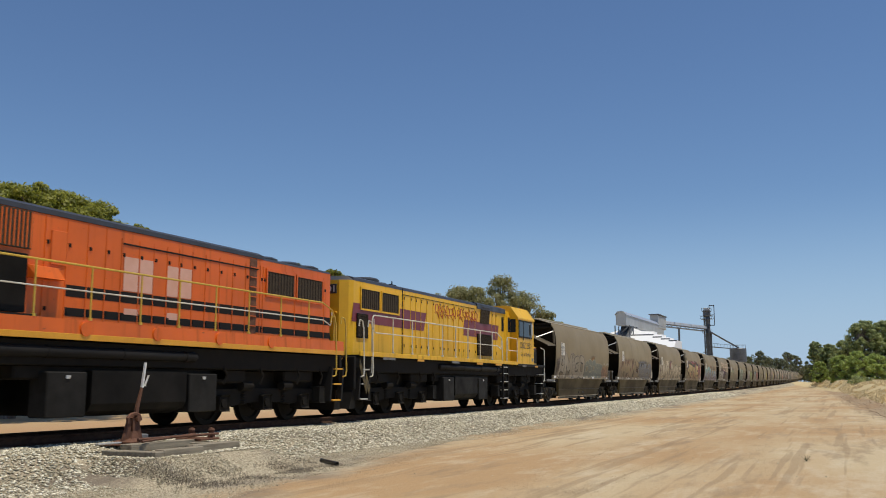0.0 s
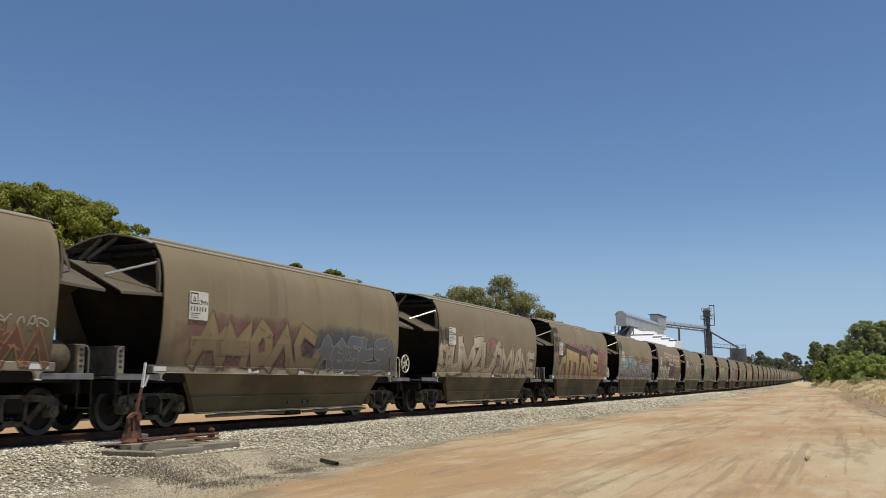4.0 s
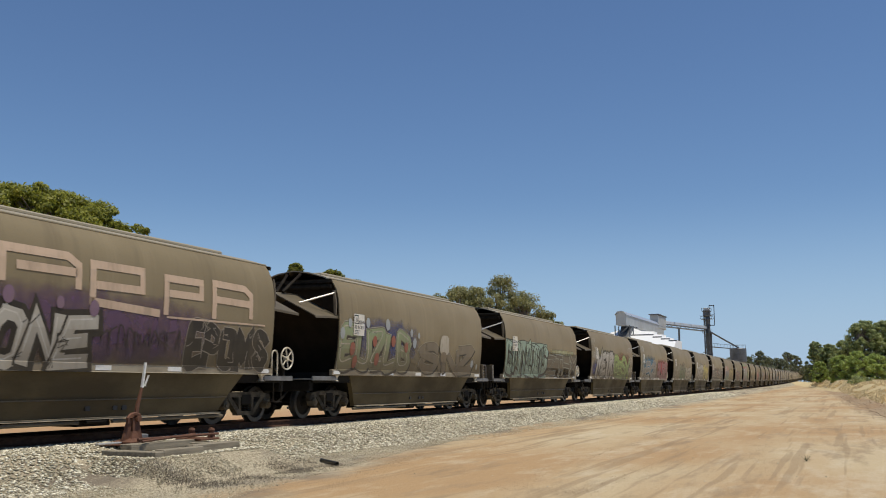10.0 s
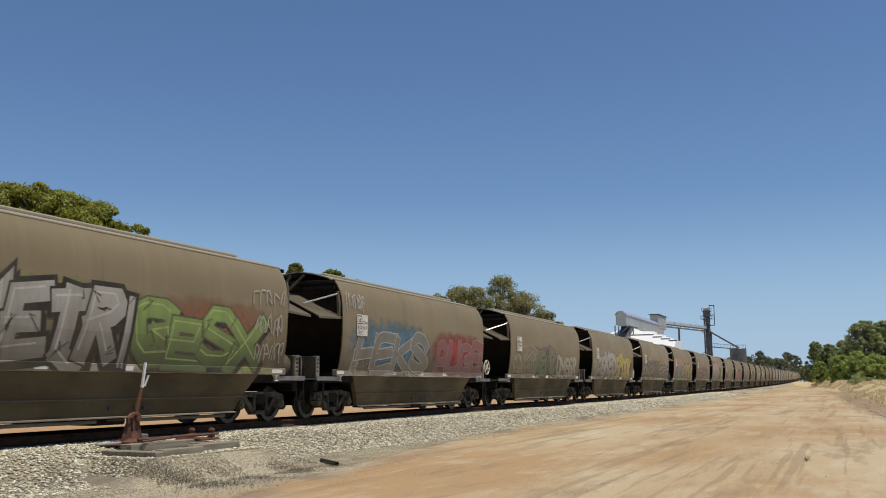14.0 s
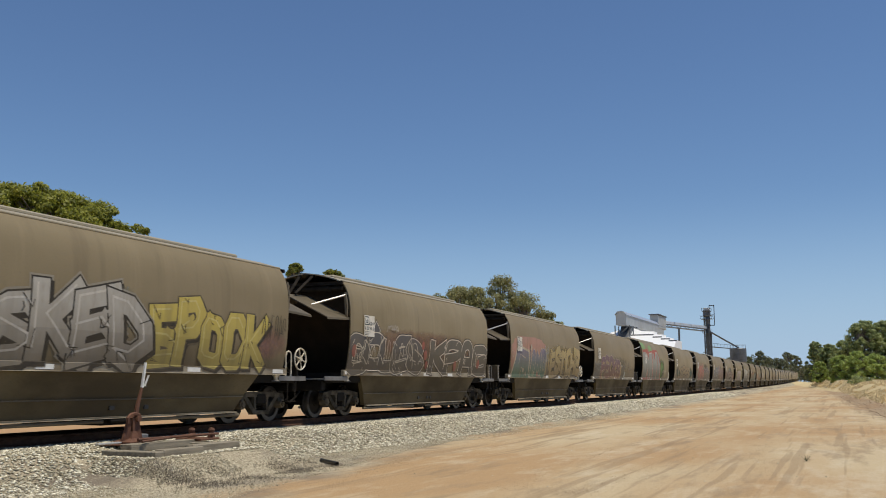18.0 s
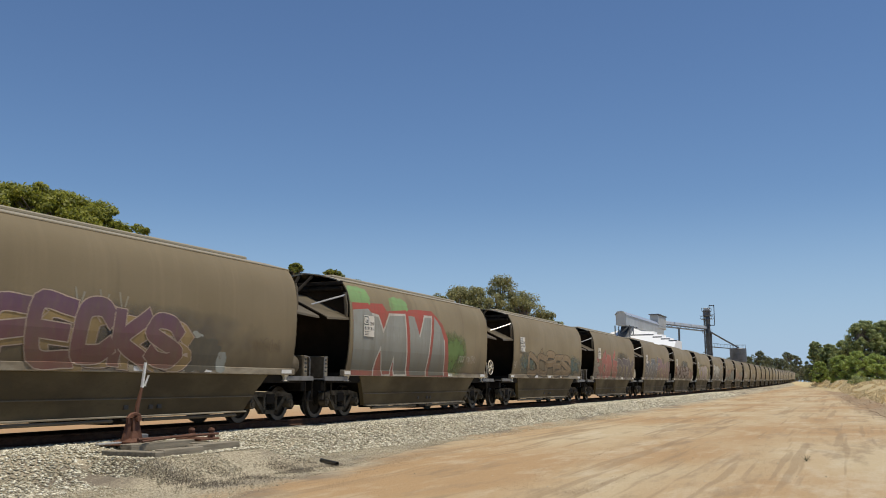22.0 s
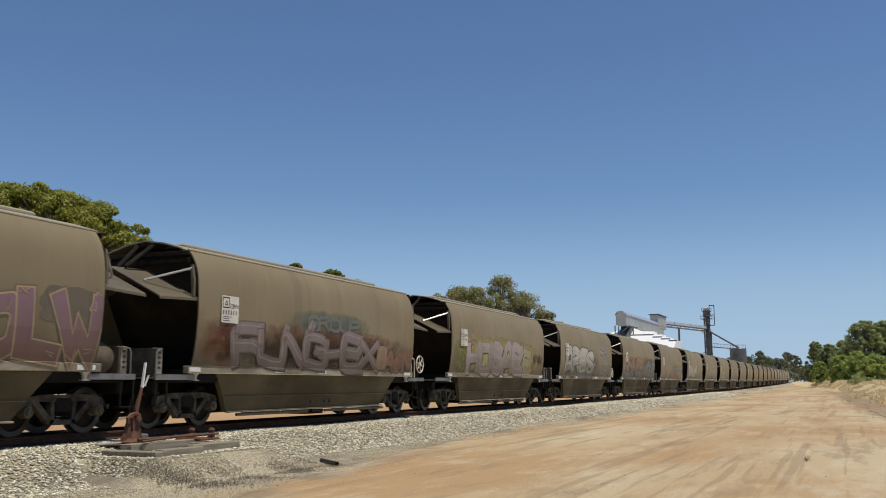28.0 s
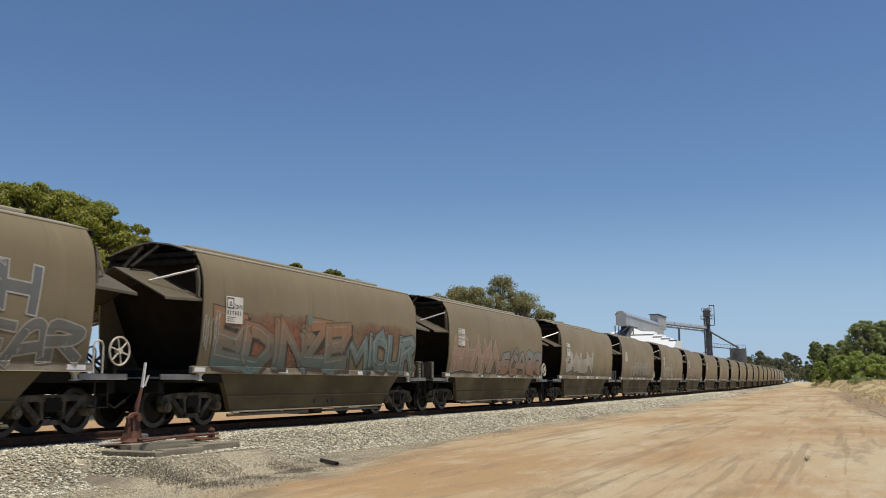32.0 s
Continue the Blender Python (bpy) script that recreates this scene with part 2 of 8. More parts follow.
M_panel = surface("dusty_white_panel", (0.74, 0.70, 0.61), (0.58, 0.53, 0.43), 0.6, 0, 3, 60, 0.5)
M_cream = surface("cream_handwheel_paint", (0.66, 0.60, 0.47), (0.45, 0.38, 0.28), 0.5, 0, 5, 60, 0.5)
# end sheets: the shade of the recess under the hoods is put into this colour
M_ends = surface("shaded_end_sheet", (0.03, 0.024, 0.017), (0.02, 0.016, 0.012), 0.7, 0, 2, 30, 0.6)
M_black = surface("black_marking", (0.02, 0.02, 0.02), (0.04, 0.04, 0.035), 0.5, 0, 5, 60, 0.4)
M_rail = surface("rusty_rail_side", (0.10, 0.055, 0.035), (0.06, 0.032, 0.022), 0.8, 0.0, 8, 50, 0.6)
M_sleeper = surface("weathered_sleeper", (0.20, 0.18, 0.155), (0.12, 0.105, 0.09), 0.9, 0, 2, 40, 0.7, (8, 1, 8), 0.4, 0.01)
M_rust = surface("rusty_iron", (0.20, 0.09, 0.05), (0.12, 0.06, 0.04), 0.8, 0.3, 10, 80, 0.7, bump=0.4)
M_timber = surface("grey_weathered_timber", (0.32, 0.275, 0.20), (0.17, 0.145, 0.105), 0.9, 0, 1.5, 50, 0.7, (1, 10, 10), 0.5, 0.01)
M_gravel = island_surface("fine_gravel", (0.34, 0.29, 0.19), (0.50, 0.435, 0.30), (0.70, 0.635, 0.48))
M_stone = island_surface("ballast_stone", (0.26, 0.225, 0.15), (0.57, 0.51, 0.365), (0.90, 0.84, 0.67))


def dulled(*mats):
    """Greasy dust scatters light: almost no gloss."""
    for m in mats:
        m.node_tree.nodes["Principled BSDF"].inputs["Specular IOR Level"].default_value = 0.1


dulled(M_rail, M_sleeper, M_skirt, M_dark, M_gear, M_frame, M_wheel, M_ends, M_case)


def dirt_surface():
    m, nt, b = node_material("tracked_dirt", 0.95)
    tc = nt.nodes.new("ShaderNodeTexCoord")
    sep = nt.nodes.new("ShaderNodeSeparateXYZ")
    nt.links.new(tc.outputs["Object"], sep.inputs[0])
    big = noised(nt, 0.14, 5, (0.5, 1.6, 1))
    mid = noised(nt, 0.8, 7, (0.45, 1.5, 1), 0.65)
    fine = noised(nt, 18, 5)
    rut = noised(nt, 0.8, 6, (0.3, 1.5, 1), 0.65)
    c = mixed(nt, (0.435, 0.28, 0.135), (0.53, 0.415, 0.25), ramp(nt, big, 0.42, 0.62))
    c = mixed(nt, c, (0.61, 0.52, 0.365), ramp(nt, mid, 0.53, 0.70, 0, 0.55))
    c = mixed(nt, c, (0.31, 0.225, 0.135), ramp(nt, mid, 0.44, 0.3, 0, 0.6))
    c = mixed(nt, c, (0.25, 0.175, 0.10), ramp(nt, rut, 0.56, 0.68, 0, 0.55))
    c = mixed(nt, c, (0.65, 0.55, 0.385), ramp(nt, rut, 0.40, 0.30, 0, 0.35))
    c = mixed(nt, c, (0.25, 0.18, 0.11), ramp(nt, fine, 0.56, 0.8, 0, 0.5))
    tyre = noised(nt, 1.0, 3, (0.07, 2.6, 1), 0.5)
    c = mixed(nt, c, (0.27, 0.185, 0.10), ramp(nt, tyre, 0.58, 0.62, 0, 0.45))
    # gravel washed off the shoulder, by distance to the track
    edge = nt.nodes.new("ShaderNodeMath")
    edge.operation = "ADD"
    spread = nt.nodes.new("ShaderNodeMath")
    swing = nt.nodes.new("ShaderNodeMath")
    swing.operation = "MULTIPLY_ADD"
    nt.links.new(ramp(nt, sep.outputs["X"], 65, 700, 0, 635), swing.inputs[0])
    swing.inputs[1].default_value = -0.0178
    nt.links.new(sep.outputs["Y"], swing.inputs[2])
    nt.links.new(swing.outputs[0], spread.inputs[0])
    nt.links.new(ramp(nt, sep.outputs["X"], 11, 26, 2.3, 0.0), spread.inputs[1])
    nt.links.new(spread.outputs[0], edge.inputs[0])
    wob = noised(nt, 0.8, 5)
    nt.links.new(ramp(nt, wob, 0, 1, -1.3, 1.3), edge.inputs[1])
    speck = noised(nt, 26, 2)
    gravel = mixed(nt, (0.29, 0.245, 0.165), (0.53, 0.465, 0.33), ramp(nt, speck, 0.4, 0.62))
    ash = noised(nt, 0.55, 5, (0.6, 1.3, 1))
    gravel = mixed(nt, gravel, (0.12, 0.10, 0.08), ramp(nt, ash, 0.50, 0.62, 0, 0.8))
    c = mixed(nt, c, gravel, ramp(nt, edge.outputs[0], 9.5, 10.6, 0, 0.92))
    far_side = mixed(nt, c, (0.44, 0.265, 0.13), ramp(nt, swing.outputs[0], 16.0, 17.0))
    straw = mixed(nt, (0.46, 0.35, 0.18), (0.62, 0.50, 0.28), mid)
    c = mixed(nt, far_side, straw, ramp(nt, sep.outputs["Y"], 24.0, 40.0))
    # straw on the bank beside the road
    line = nt.nodes.new("ShaderNodeMath")
    line.operation = "MULTIPLY_ADD"
    nt.links.new(sep.outputs["X"], line.inputs[0])
    line.inputs[1].default_value = -0.037
    nt.links.new(sep.outputs["Y"], line.inputs[2])
    soil = mixed(nt, (0.30, 0.20, 0.115), (0.16, 0.105, 0.065), ramp(nt, noised(nt, 2.2, 5), 0.4, 0.6))
    wobbled = nt.nodes.new("ShaderNodeMath")
    nt.links.new(line.outputs[0], wobbled.inputs[0])
    nt.links.new(ramp(nt, noised(nt, 0.5, 4), 0, 1, -1.0, 1.0), wobbled.inputs[1])
    c = mixed(nt, c, soil, ramp(nt, wobbled.outputs[0], -2.6, -3.2, 0, 0.55))
    c = mixed(nt, c, straw, ramp(nt, wobbled.outputs[0], -4.6, -5.4))
    line2 = nt.nodes.new("ShaderNodeMath")
    line2.operation = "MULTIPLY_ADD"
    nt.links.new(sep.outputs["X"], line2.inputs[0])
    line2.inputs[1].default_value = -0.083
    nt.links.new(sep.outputs["Y"], line2.inputs[2])
    c = mixed(nt, c, straw, ramp(nt, line2.outputs[0], -10.7, -11.6))
    nt.links.new(c, b.inputs["Base Color"])
    bumped(nt, b, mixed(nt, mixed(nt, mid, rut, 0.5), fine, 0.4), 0.8, 0.09)
    return m


M_dirt = dirt_surface()

# ---- ground: one sheet to the horizon ----
def lines(near, far, step, grow):
    out, v = [], near
    while v < far:
        out.append(v)
        v += step
        step *= grow
    return out + [far]


xs = [-x for x in reversed(lines(0.3, 1500, 0.5, 1.22))] + lines(0.0, 2600, 0.3, 1.022)
ys = [-y for y in reversed(lines(0.2, 1500, 0.3, 1.12))] + lines(0.0, 20, 0.22, 1.0)[:-1] + lines(20.0, 1600, 0.6, 1.15)
setting("ground", Shape().grid([[(x, y, ground_z(x, y)) for y in ys] for x in xs]), M_dirt, "tyre-tracked orange-tan dirt ground with washed gravel", "ground", True)

# ---- track ----
def rail_shape(yc, x0=-60.0, x1=700.0):
    prof = [(-0.065, -0.155), (0.065, -0.155), (0.065, -0.14), (0.012, -0.125), (0.012, -0.045), (0.034, -0.035), (0.034, -0.006), (0.028, 0.0), (-0.028, 0.0), (-0.034, -0.006), (-0.034, -0.035), (-0.012, -0.045), (-0.012, -0.125), (-0.065, -0.14)]
    stations = [x0, 0.0] + [10.0 * i for i in range(1, int(x1 / 10) + 1)]
    return Shape().loft([[(x, yc + bend(x) + a, rise(x) + b) for a, b in prof] for x in stations])


for side in (-1, 1):
    setting("rail", rail_shape(TRACK_Y + side * 0.5675), M_rail, "steel rail with rust-brown web and worn head", "rail")

sleeper_mesh = Shape().box(-0.12, 0.12, -1.05, 1.05, -0.30, -0.157, bevel=0.012).mesh("sleeper", M_sleeper)
track_bed = thing("sleepers", "weathered sleepers bedded in ballast under the rails", "sleepers")
tagged(track_bed, kind="structure")
for i in range(150):
    x = -4.0 + i * 0.68
    ob = part("sleeper", sleeper_mesh, None, track_bed)
    ob.matrix_basis = pose(x, TRACK_Y + bend(x), rise(x), 0, 0, heading(x))


# ---- lettering: the built-in font as flat outlines ----
GLYPHS = {}


def glyph(ch):
    """Points and faces of one character, scaled to the unit square."""
    key = ch
    if key not in GLYPHS:
        cu = bpy.data.curves.new("glyph", "FONT")
        cu.body, cu.resolution_u, cu.fill_mode = ch, 3, "FRONT"
        ob = new("glyph", cu)
        dg = bpy.context.evaluated_depsgraph_get()
        dg.update()
        me = ob.evaluated_get(dg).to_mesh()
        pts = np.array([v.co[:2] for v in me.vertices])
        faces = [tuple(p.vertices) for p in me.polygons]
        ob.evaluated_get(dg).to_mesh_clear()
        bpy.data.objects.remove(ob)
        bpy.data.curves.remove(cu)
        GLYPHS[key] = (pts, faces)
    return GLYPHS[key]


def whole_text(text, u0, u1, z0, z1, slant=0.0):
    """A line of text with its natural spacing, fitted to a box."""
    pts, faces = glyph(text)
    lo, hi = pts.min(0), pts.max(0)
    k = (pts - lo) / (hi - lo)
    return [([(u0 + (u1 - u0) * x + slant * y, z0 + (z1 - z0) * y) for x, y in k], faces)]


for line in ("City of Bunbury", "2301", "DBZ 2301", "CBHN"):
    glyph(line)


# ---- grain hopper wagon, built once: x along the track, near side at -y ----
HALF = 5.475
PROFILE = [(1.285, 1.27), (1.335, 1.5), (1.385, 1.85), (1.41, 2.25), (1.415, 2.6), (1.402, 2.95), (1.380, 3.14), (1.345, 3.30), (1.290, 3.45), (1.215, 3.58), (1.12, 3.70)]
ROOF = [(1.12, 3.70), (0.96, 3.77), (0.5, 3.90), (0.0, 3.97)]


def side_y(z):
    """Half width of the body at height z."""
    for (y0, z0), (y1, z1) in zip(PROFILE, PROFILE[1:]):
        if z <= z1:
            return y0 + (y1 - y0) * (z - z0) / (z1 - z0)
    return PROFILE[-1][0]


def strip(points, x0, x1, thick, steps=1):
    """A curved plate: an outline in y, z with an inner face, between two x stations."""
    n = len(points)
    inner = []
    for i, (y, z) in enumerate(points):
        a, b = points[max(i - 1, 0)], points[min(i + 1, n - 1)]
        t = Vector((b[0] - a[0], b[1] - a[1])).normalized()
        inner.append((y - t.y * thick, z + t.x * thick))
    ringed = list(points) + list(reversed(inner))
    return [[(x0 + (x1 - x0) * s / steps, y, z) for y, z in ringed] for s in range(steps + 1)]


def mirror(points):
    return [(-y, z) for y, z in points]


def wheel_mesh(r, w=0.13):
    tread = [(r - 0.10, -w / 2), (r - 0.004, -w / 2), (r, -w / 2 + 0.006), (r, w / 2 - 0.035), (r + 0.028, w / 2 - 0.028), (r + 0.028, w / 2), (r - 0.09, w / 2)]
    disc = [(0.0, -0.085), (0.10, -0.085), (0.115, -0.05), (r - 0.13, -0.015), (r - 0.10, -w / 2 + 0.006), (r - 0.09, w / 2 - 0.006), (r - 0.13, 0.025), (0.12, 0.06), (0.0, 0.06)]
    return Shape().spin(tread, "y", 32).mesh("tyre", M_tread, True), Shape().spin(disc, "y", 32).mesh("wheel_disc", M_wheel, True)


SPIN_OBJECTS = []


def wheelset(parent, x, r, tyre, disc):
    """An axle that turns, with its two wheels; the axle's place is held by its parent matrix, so that all share one turn."""
    axle = part("wheelset", Shape().rod((0, -0.66, 0), (0, 0.66, 0), 0.07, 10), M_dark, parent)
    axle.matrix_parent_inverse = Matrix.Translation((x, 0, r))
    for sgn in (-1, 1):
        w = part("wheel", disc, None, axle)
        w.matrix_basis = pose(0, sgn * 0.56, 0, 0, 0, 180 if sgn > 0 else 0)
        t = part("tyre", tyre, None, axle, "bright worn steel tyre")
        t.matrix_basis = pose(0, sgn * 0.56, 0, 0, 0, 180 if sgn > 0 else 0)
    SPIN_OBJECTS.append(axle)
    return axle


def side_frame(parent, xc, sgn, wb=1.66, r=0.425):
    """Cast bogie side frame with two window openings, spring nest and bearing adapters."""
    y0, y1 = sgn * 0.80, sgn * 0.94
    h = wb / 2
    s = Shape()
    top, z0 = 0.68, 0.20

    def plate(pts):
        s.prism([(xc + a, z) for a, z in pts], "y", y0, y1)
    plate([(-h - 0.17, 0.56), (-h - 0.12, 0.66), (-h + 0.30, 0.72), (h - 0.30, 0.72), (h + 0.12, 0.66), (h + 0.17, 0.56), (h - 0.25, 0.60), (-h + 0.25, 0.60)])
    plate([(-h - 0.15, 0.56), (-h + 0.12, 0.58), (-h + 0.12, 0.50), (-h - 0.15, 0.46)])
    plate([(h + 0.15, 0.56), (h + 0.15, 0.46), (h - 0.12, 0.50), (h - 0.12, 0.58)])
    plate([(-h + 0.10, 0.60), (-h + 0.26, 0.60), (-0.20, 0.25), (-0.30, 0.19)])
    plate([(h - 0.10, 0.60), (0.30, 0.19), (0.20, 0.25), (h - 0.26, 0.60)])
    plate([(-0.32, 0.19), (-0.28, 0.28), (0.28, 0.28), (0.32, 0.19)])
    plate([(-0.30, 0.60), (-0.22, 0.60), (-0.20, 0.26), (-0.27, 0.26)])
    plate([(0.22, 0.60), (0.30, 0.60), (0.27, 0.26), (0.20, 0.26)])
    fr = part("side_frame", s, M_frame, parent)
    springs = Shape()
    for k in (-0.12, 0.0, 0.12):
        for j in range(5):
            springs.ring((xc + k, sgn * 0.86, 0.31 + j * 0.045), 0.045, 0.014, "z", 8, 4)
    part("spring", springs, M_dark, fr)
    for e in (-1, 1):
        part("bearing_cap", Shape().rod((xc + e * h, sgn * 0.80, r), (xc + e * h, sgn * 1.0, r), 0.105, 12).rod((xc + e * h, sgn * 1.0, r), (xc + e * h, sgn * 1.03, r), 0.06, 8), M_case, fr)


def build_wagon():
    w = thing("grain_wagon", "dusty brown-grey steel grain hopper wagon with curved sides", "rail wagon", group="wagons of the grain train")
    for pts, y in ((PROFILE, -1), (mirror(PROFILE), 1)):
        prof = mirror(PROFILE) if y < 0 else PROFILE
        side = Shape()
        ring = strip(prof, -HALF + 0.14, HALF - 0.14, 0.03 if y > 0 else -0.03, 6)
        side.loft(ring)
        part("side_panel", side.mesh("side_panel", M_body, True, 40), None, w)
    arch = mirror(ROOF) + list(reversed(ROOF[:-1]))
    part("roof", Shape().loft(strip(arch, -HALF + 0.04, HALF - 0.04, -0.03, 2)), M_roof, w, smooth=True)
    part("roof_hatch", Shape().box(-4.6, 4.6, -0.42, 0.42, 3.90, 3.995, bevel=0.03), M_roof, w, "long low roof hatch cover")
    for y in (-1, 1):
        part("gutter_rail", Shape().box(-HALF + 0.1, HALF - 0.1, y * 1.10 - 0.03, y * 1.10 + 0.03, 3.70, 3.735, bevel=0.008), M_roof, w)
        part("sill", Shape().box(-HALF, HALF, y * 1.30, y * 1.20, 1.12, 1.275, bevel=0.012), M_sill, w)
        for x, half in ((-5.24, 0.18), (-2.03, 0.20), (-0.04, 0.20), (1.95, 0.21), (5.10, 0.22)):
            part("reflector", Shape().box(-y * x - half, -y * x + half, y * 1.304, y * 1.30, 1.155, 1.245), M_white, w, "small white reflective plate")
        for x in (-0.15, 0.55, 0.8):
            part("drain_slot", Shape().box(-y * x - 0.06, -y * x + 0.06, y * 1.085, y * 1.05, 0.42, 0.50), M_black, w)
        # inclined hopper side below the sill, with its chamfered ends
        top, bot = 1.115, 0.29
        skirt = Shape().loft([[(-3.75, y * 1.02, bot), (3.75, y * 1.02, bot), (3.75, y * 0.90, bot), (-3.75, y * 0.90, bot)],
                              [(-3.98, y * 1.10, 0.62), (3.98, y * 1.10, 0.62), (3.98, y * 0.98, 0.62), (-3.98, y * 0.98, 0.62)],
                              [(-4.4, y * 1.235, top), (4.4, y * 1.235, top), (4.4, y * 1.12, top), (-4.4, y * 1.12, top)]])
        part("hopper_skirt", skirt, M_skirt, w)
        part("skirt_rib", Shape().box(-3.97, 3.97, y * 1.125, y * 1.09, 0.61, 0.635, bevel=0.006), M_hood, w)
        part("skirt_flange", Shape().box(-3.75, 3.75, y * 1.12, y * 1.02, 0.265, 0.30, bevel=0.008), M_sill, w)
        part("air_pipe", Shape().rod((-3.9, y * 1.06, 0.215), (-0.5, y * 1.06, 0.215), 0.035, 8).rod((0.35, y * 1.06, 0.215), (3.4, y * 1.06, 0.215), 0.035, 8), M_hood, w)
        part("discharge_gate", Shape().box(-0.5, 0.35, y * 1.0, y * 0.3, 0.14, 0.30, bevel=0.02).rod((-0.3, y * 1.1, 0.22), (0.2, y * 1.1, 0.22), 0.03), M_dark, w)
        for e in (-1, 1):
            part("jacking_pad", Shape().loft([[(e * 5.15 - 0.10, y * 1.27, 1.12), (e * 5.15 + 0.10, y * 1.27, 1.12), (e * 5.15 + 0.10, y * 1.10, 1.12), (e * 5.15 - 0.10, y * 1.10, 1.12)],
                                              [(e * 5.15 - 0.04, y * 1.25, 1.06), (e * 5.15 + 0.04, y * 1.25, 1.06), (e * 5.15 + 0.04, y * 1.12, 1.06), (e * 5.15 - 0.04, y * 1.12, 1.06)],
                                              [(e * 5.15 - 0.04, y * 1.25, 1.0), (e * 5.15 + 0.04, y * 1.25, 1.0), (e * 5.15 + 0.04, y * 1.12, 1.0), (e * 5.15 - 0.04, y * 1.12, 1.0)],
                                              [(e * 5.15 - 0.09, y * 1.27, 0.97), (e * 5.15 + 0.09, y * 1.27, 0.97), (e * 5.15 + 0.09, y * 1.10, 0.97), (e * 5.15 - 0.09, y * 1.10, 0.97)]]), M_cream, w)
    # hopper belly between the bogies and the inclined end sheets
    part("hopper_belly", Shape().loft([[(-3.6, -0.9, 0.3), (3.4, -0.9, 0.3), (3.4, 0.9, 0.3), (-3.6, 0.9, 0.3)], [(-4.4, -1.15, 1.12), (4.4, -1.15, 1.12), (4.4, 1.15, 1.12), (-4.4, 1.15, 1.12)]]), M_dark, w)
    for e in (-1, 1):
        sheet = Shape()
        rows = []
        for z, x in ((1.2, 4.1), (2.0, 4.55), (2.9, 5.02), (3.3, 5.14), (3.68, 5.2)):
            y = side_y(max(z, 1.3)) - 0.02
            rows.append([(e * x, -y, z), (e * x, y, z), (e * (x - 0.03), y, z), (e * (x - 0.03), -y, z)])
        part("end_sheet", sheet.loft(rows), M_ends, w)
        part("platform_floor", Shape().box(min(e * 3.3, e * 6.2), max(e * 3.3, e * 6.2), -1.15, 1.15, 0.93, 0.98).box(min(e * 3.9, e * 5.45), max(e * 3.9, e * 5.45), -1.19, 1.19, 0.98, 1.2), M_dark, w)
        for y in (-1, 1):
            part("end_post", Shape().prism([(y * 1.36, 2.72), (y * 1.365, 3.05), (y * 1.31, 3.38), (y * 1.25, 3.38), (y * 1.30, 3.05), (y * 1.30, 2.72)], "x", e * 5.40, e * 5.46), M_hood, w)
            # pitched hood over the end platform, one plate each side
            hood = Shape().loft([[(e * 5.3, y * 0.01, 3.34), (e * 6.5, y * 0.01, 3.30), (e * 6.5, y * 0.01, 3.27), (e * 5.3, y * 0.01, 3.31)],
                                 [(e * 5.25, y * 1.34, 2.70), (e * 6.5, y * 1.34, 2.65), (e * 6.5, y * 1.34, 2.62), (e * 5.25, y * 1.34, 2.67)],
                                 [(e * 5.25, y * 1.36, 2.68), (e * 6.5, y * 1.36, 2.63), (e * 6.5, y * 1.36, 2.58), (e * 5.25, y * 1.36, 2.63)]])
            part("end_hood", hood, M_hood, w, "pitched steel hood plate over the wagon end")
            part("hood_stay", Shape().rod((e * 6.25, y * 0.72, 3.0), (e * 5.46, y * 1.30, 3.30), 0.024, 6), M_bright, w, "bright steel stay rod")
            part("hood_brace", Shape().rod((e * 5.46, y * 1.30, 3.30), (e * 5.40, y * 1.32, 2.72), 0.04, 6), M_hood, w)
            part("gable_strut", Shape().rod((e * 6.1, y * 0.10, 3.32), (e * 5.35, y * 0.22, 3.90), 0.045, 6), M_gear, w)
        part("ridge_cylinder", Shape().rod((e * 5.36, -1.15, 3.50), (e * 5.36, 1.15, 3.50), 0.06, 10).rod((e * 5.36, -0.8, 3.50), (e * 5.36, 0.1, 3.50), 0.085, 10), M_gear, w, smooth=True)
        part("gable_arch", Shape().box(e * 5.40, e * 5.46, -1.2, 1.2, 3.60, 3.69, bevel=0.01), M_gear, w)
        deck = Shape().box(min(e * 5.5, e * 6.42), max(e * 5.5, e * 6.42), -1.24, 1.24, 1.0, 1.04, bevel=0.005)
        for y in (-1, 1):
            deck.box(min(e * 5.2, e * 6.42), max(e * 5.2, e * 6.42), y * 1.27, y * 1.23, 0.985, 1.095, bevel=0.006)
        part("end_platform", deck, M_grey, w, "grey steel end platform")
        part("headstock", Shape().box(min(e * 6.1, e * 6.3), max(e * 6.1, e * 6.3), -1.1, 1.1, 0.72, 0.98, bevel=0.02), M_dark, w)
        part("centre_sill", Shape().box(min(e * 3.5, e * 6.3), max(e * 3.5, e * 6.3), -0.22, 0.22, 0.72, 1.0, bevel=0.01), M_dark, w)
        part("coupler", Shape().box(min(e * 6.3, e * 6.62), max(e * 6.3, e * 6.62), -0.07, 0.07, 0.70, 0.84, bevel=0.02).box(min(e * 6.56, e * 6.79), max(e * 6.56, e * 6.79), -0.13, 0.13, 0.63, 0.91, bevel=0.05), M_dark, w)
        part("air_hose", Shape().pipe([(e * 6.3, -0.45, 0.72), (e * 6.5, -0.43, 0.55), (e * 6.68, -0.36, 0.42), (e * 6.78, -0.30, 0.50)], 0.028), M_dark, w)
        # bogie
        xc = e * 4.98
        part("bolster", Shape().box(xc - 0.2, xc + 0.2, -0.95, 0.95, 0.42, 0.68, bevel=0.03), M_dark, w)
        for y in (-1, 1):
            side_frame(w, xc, y)
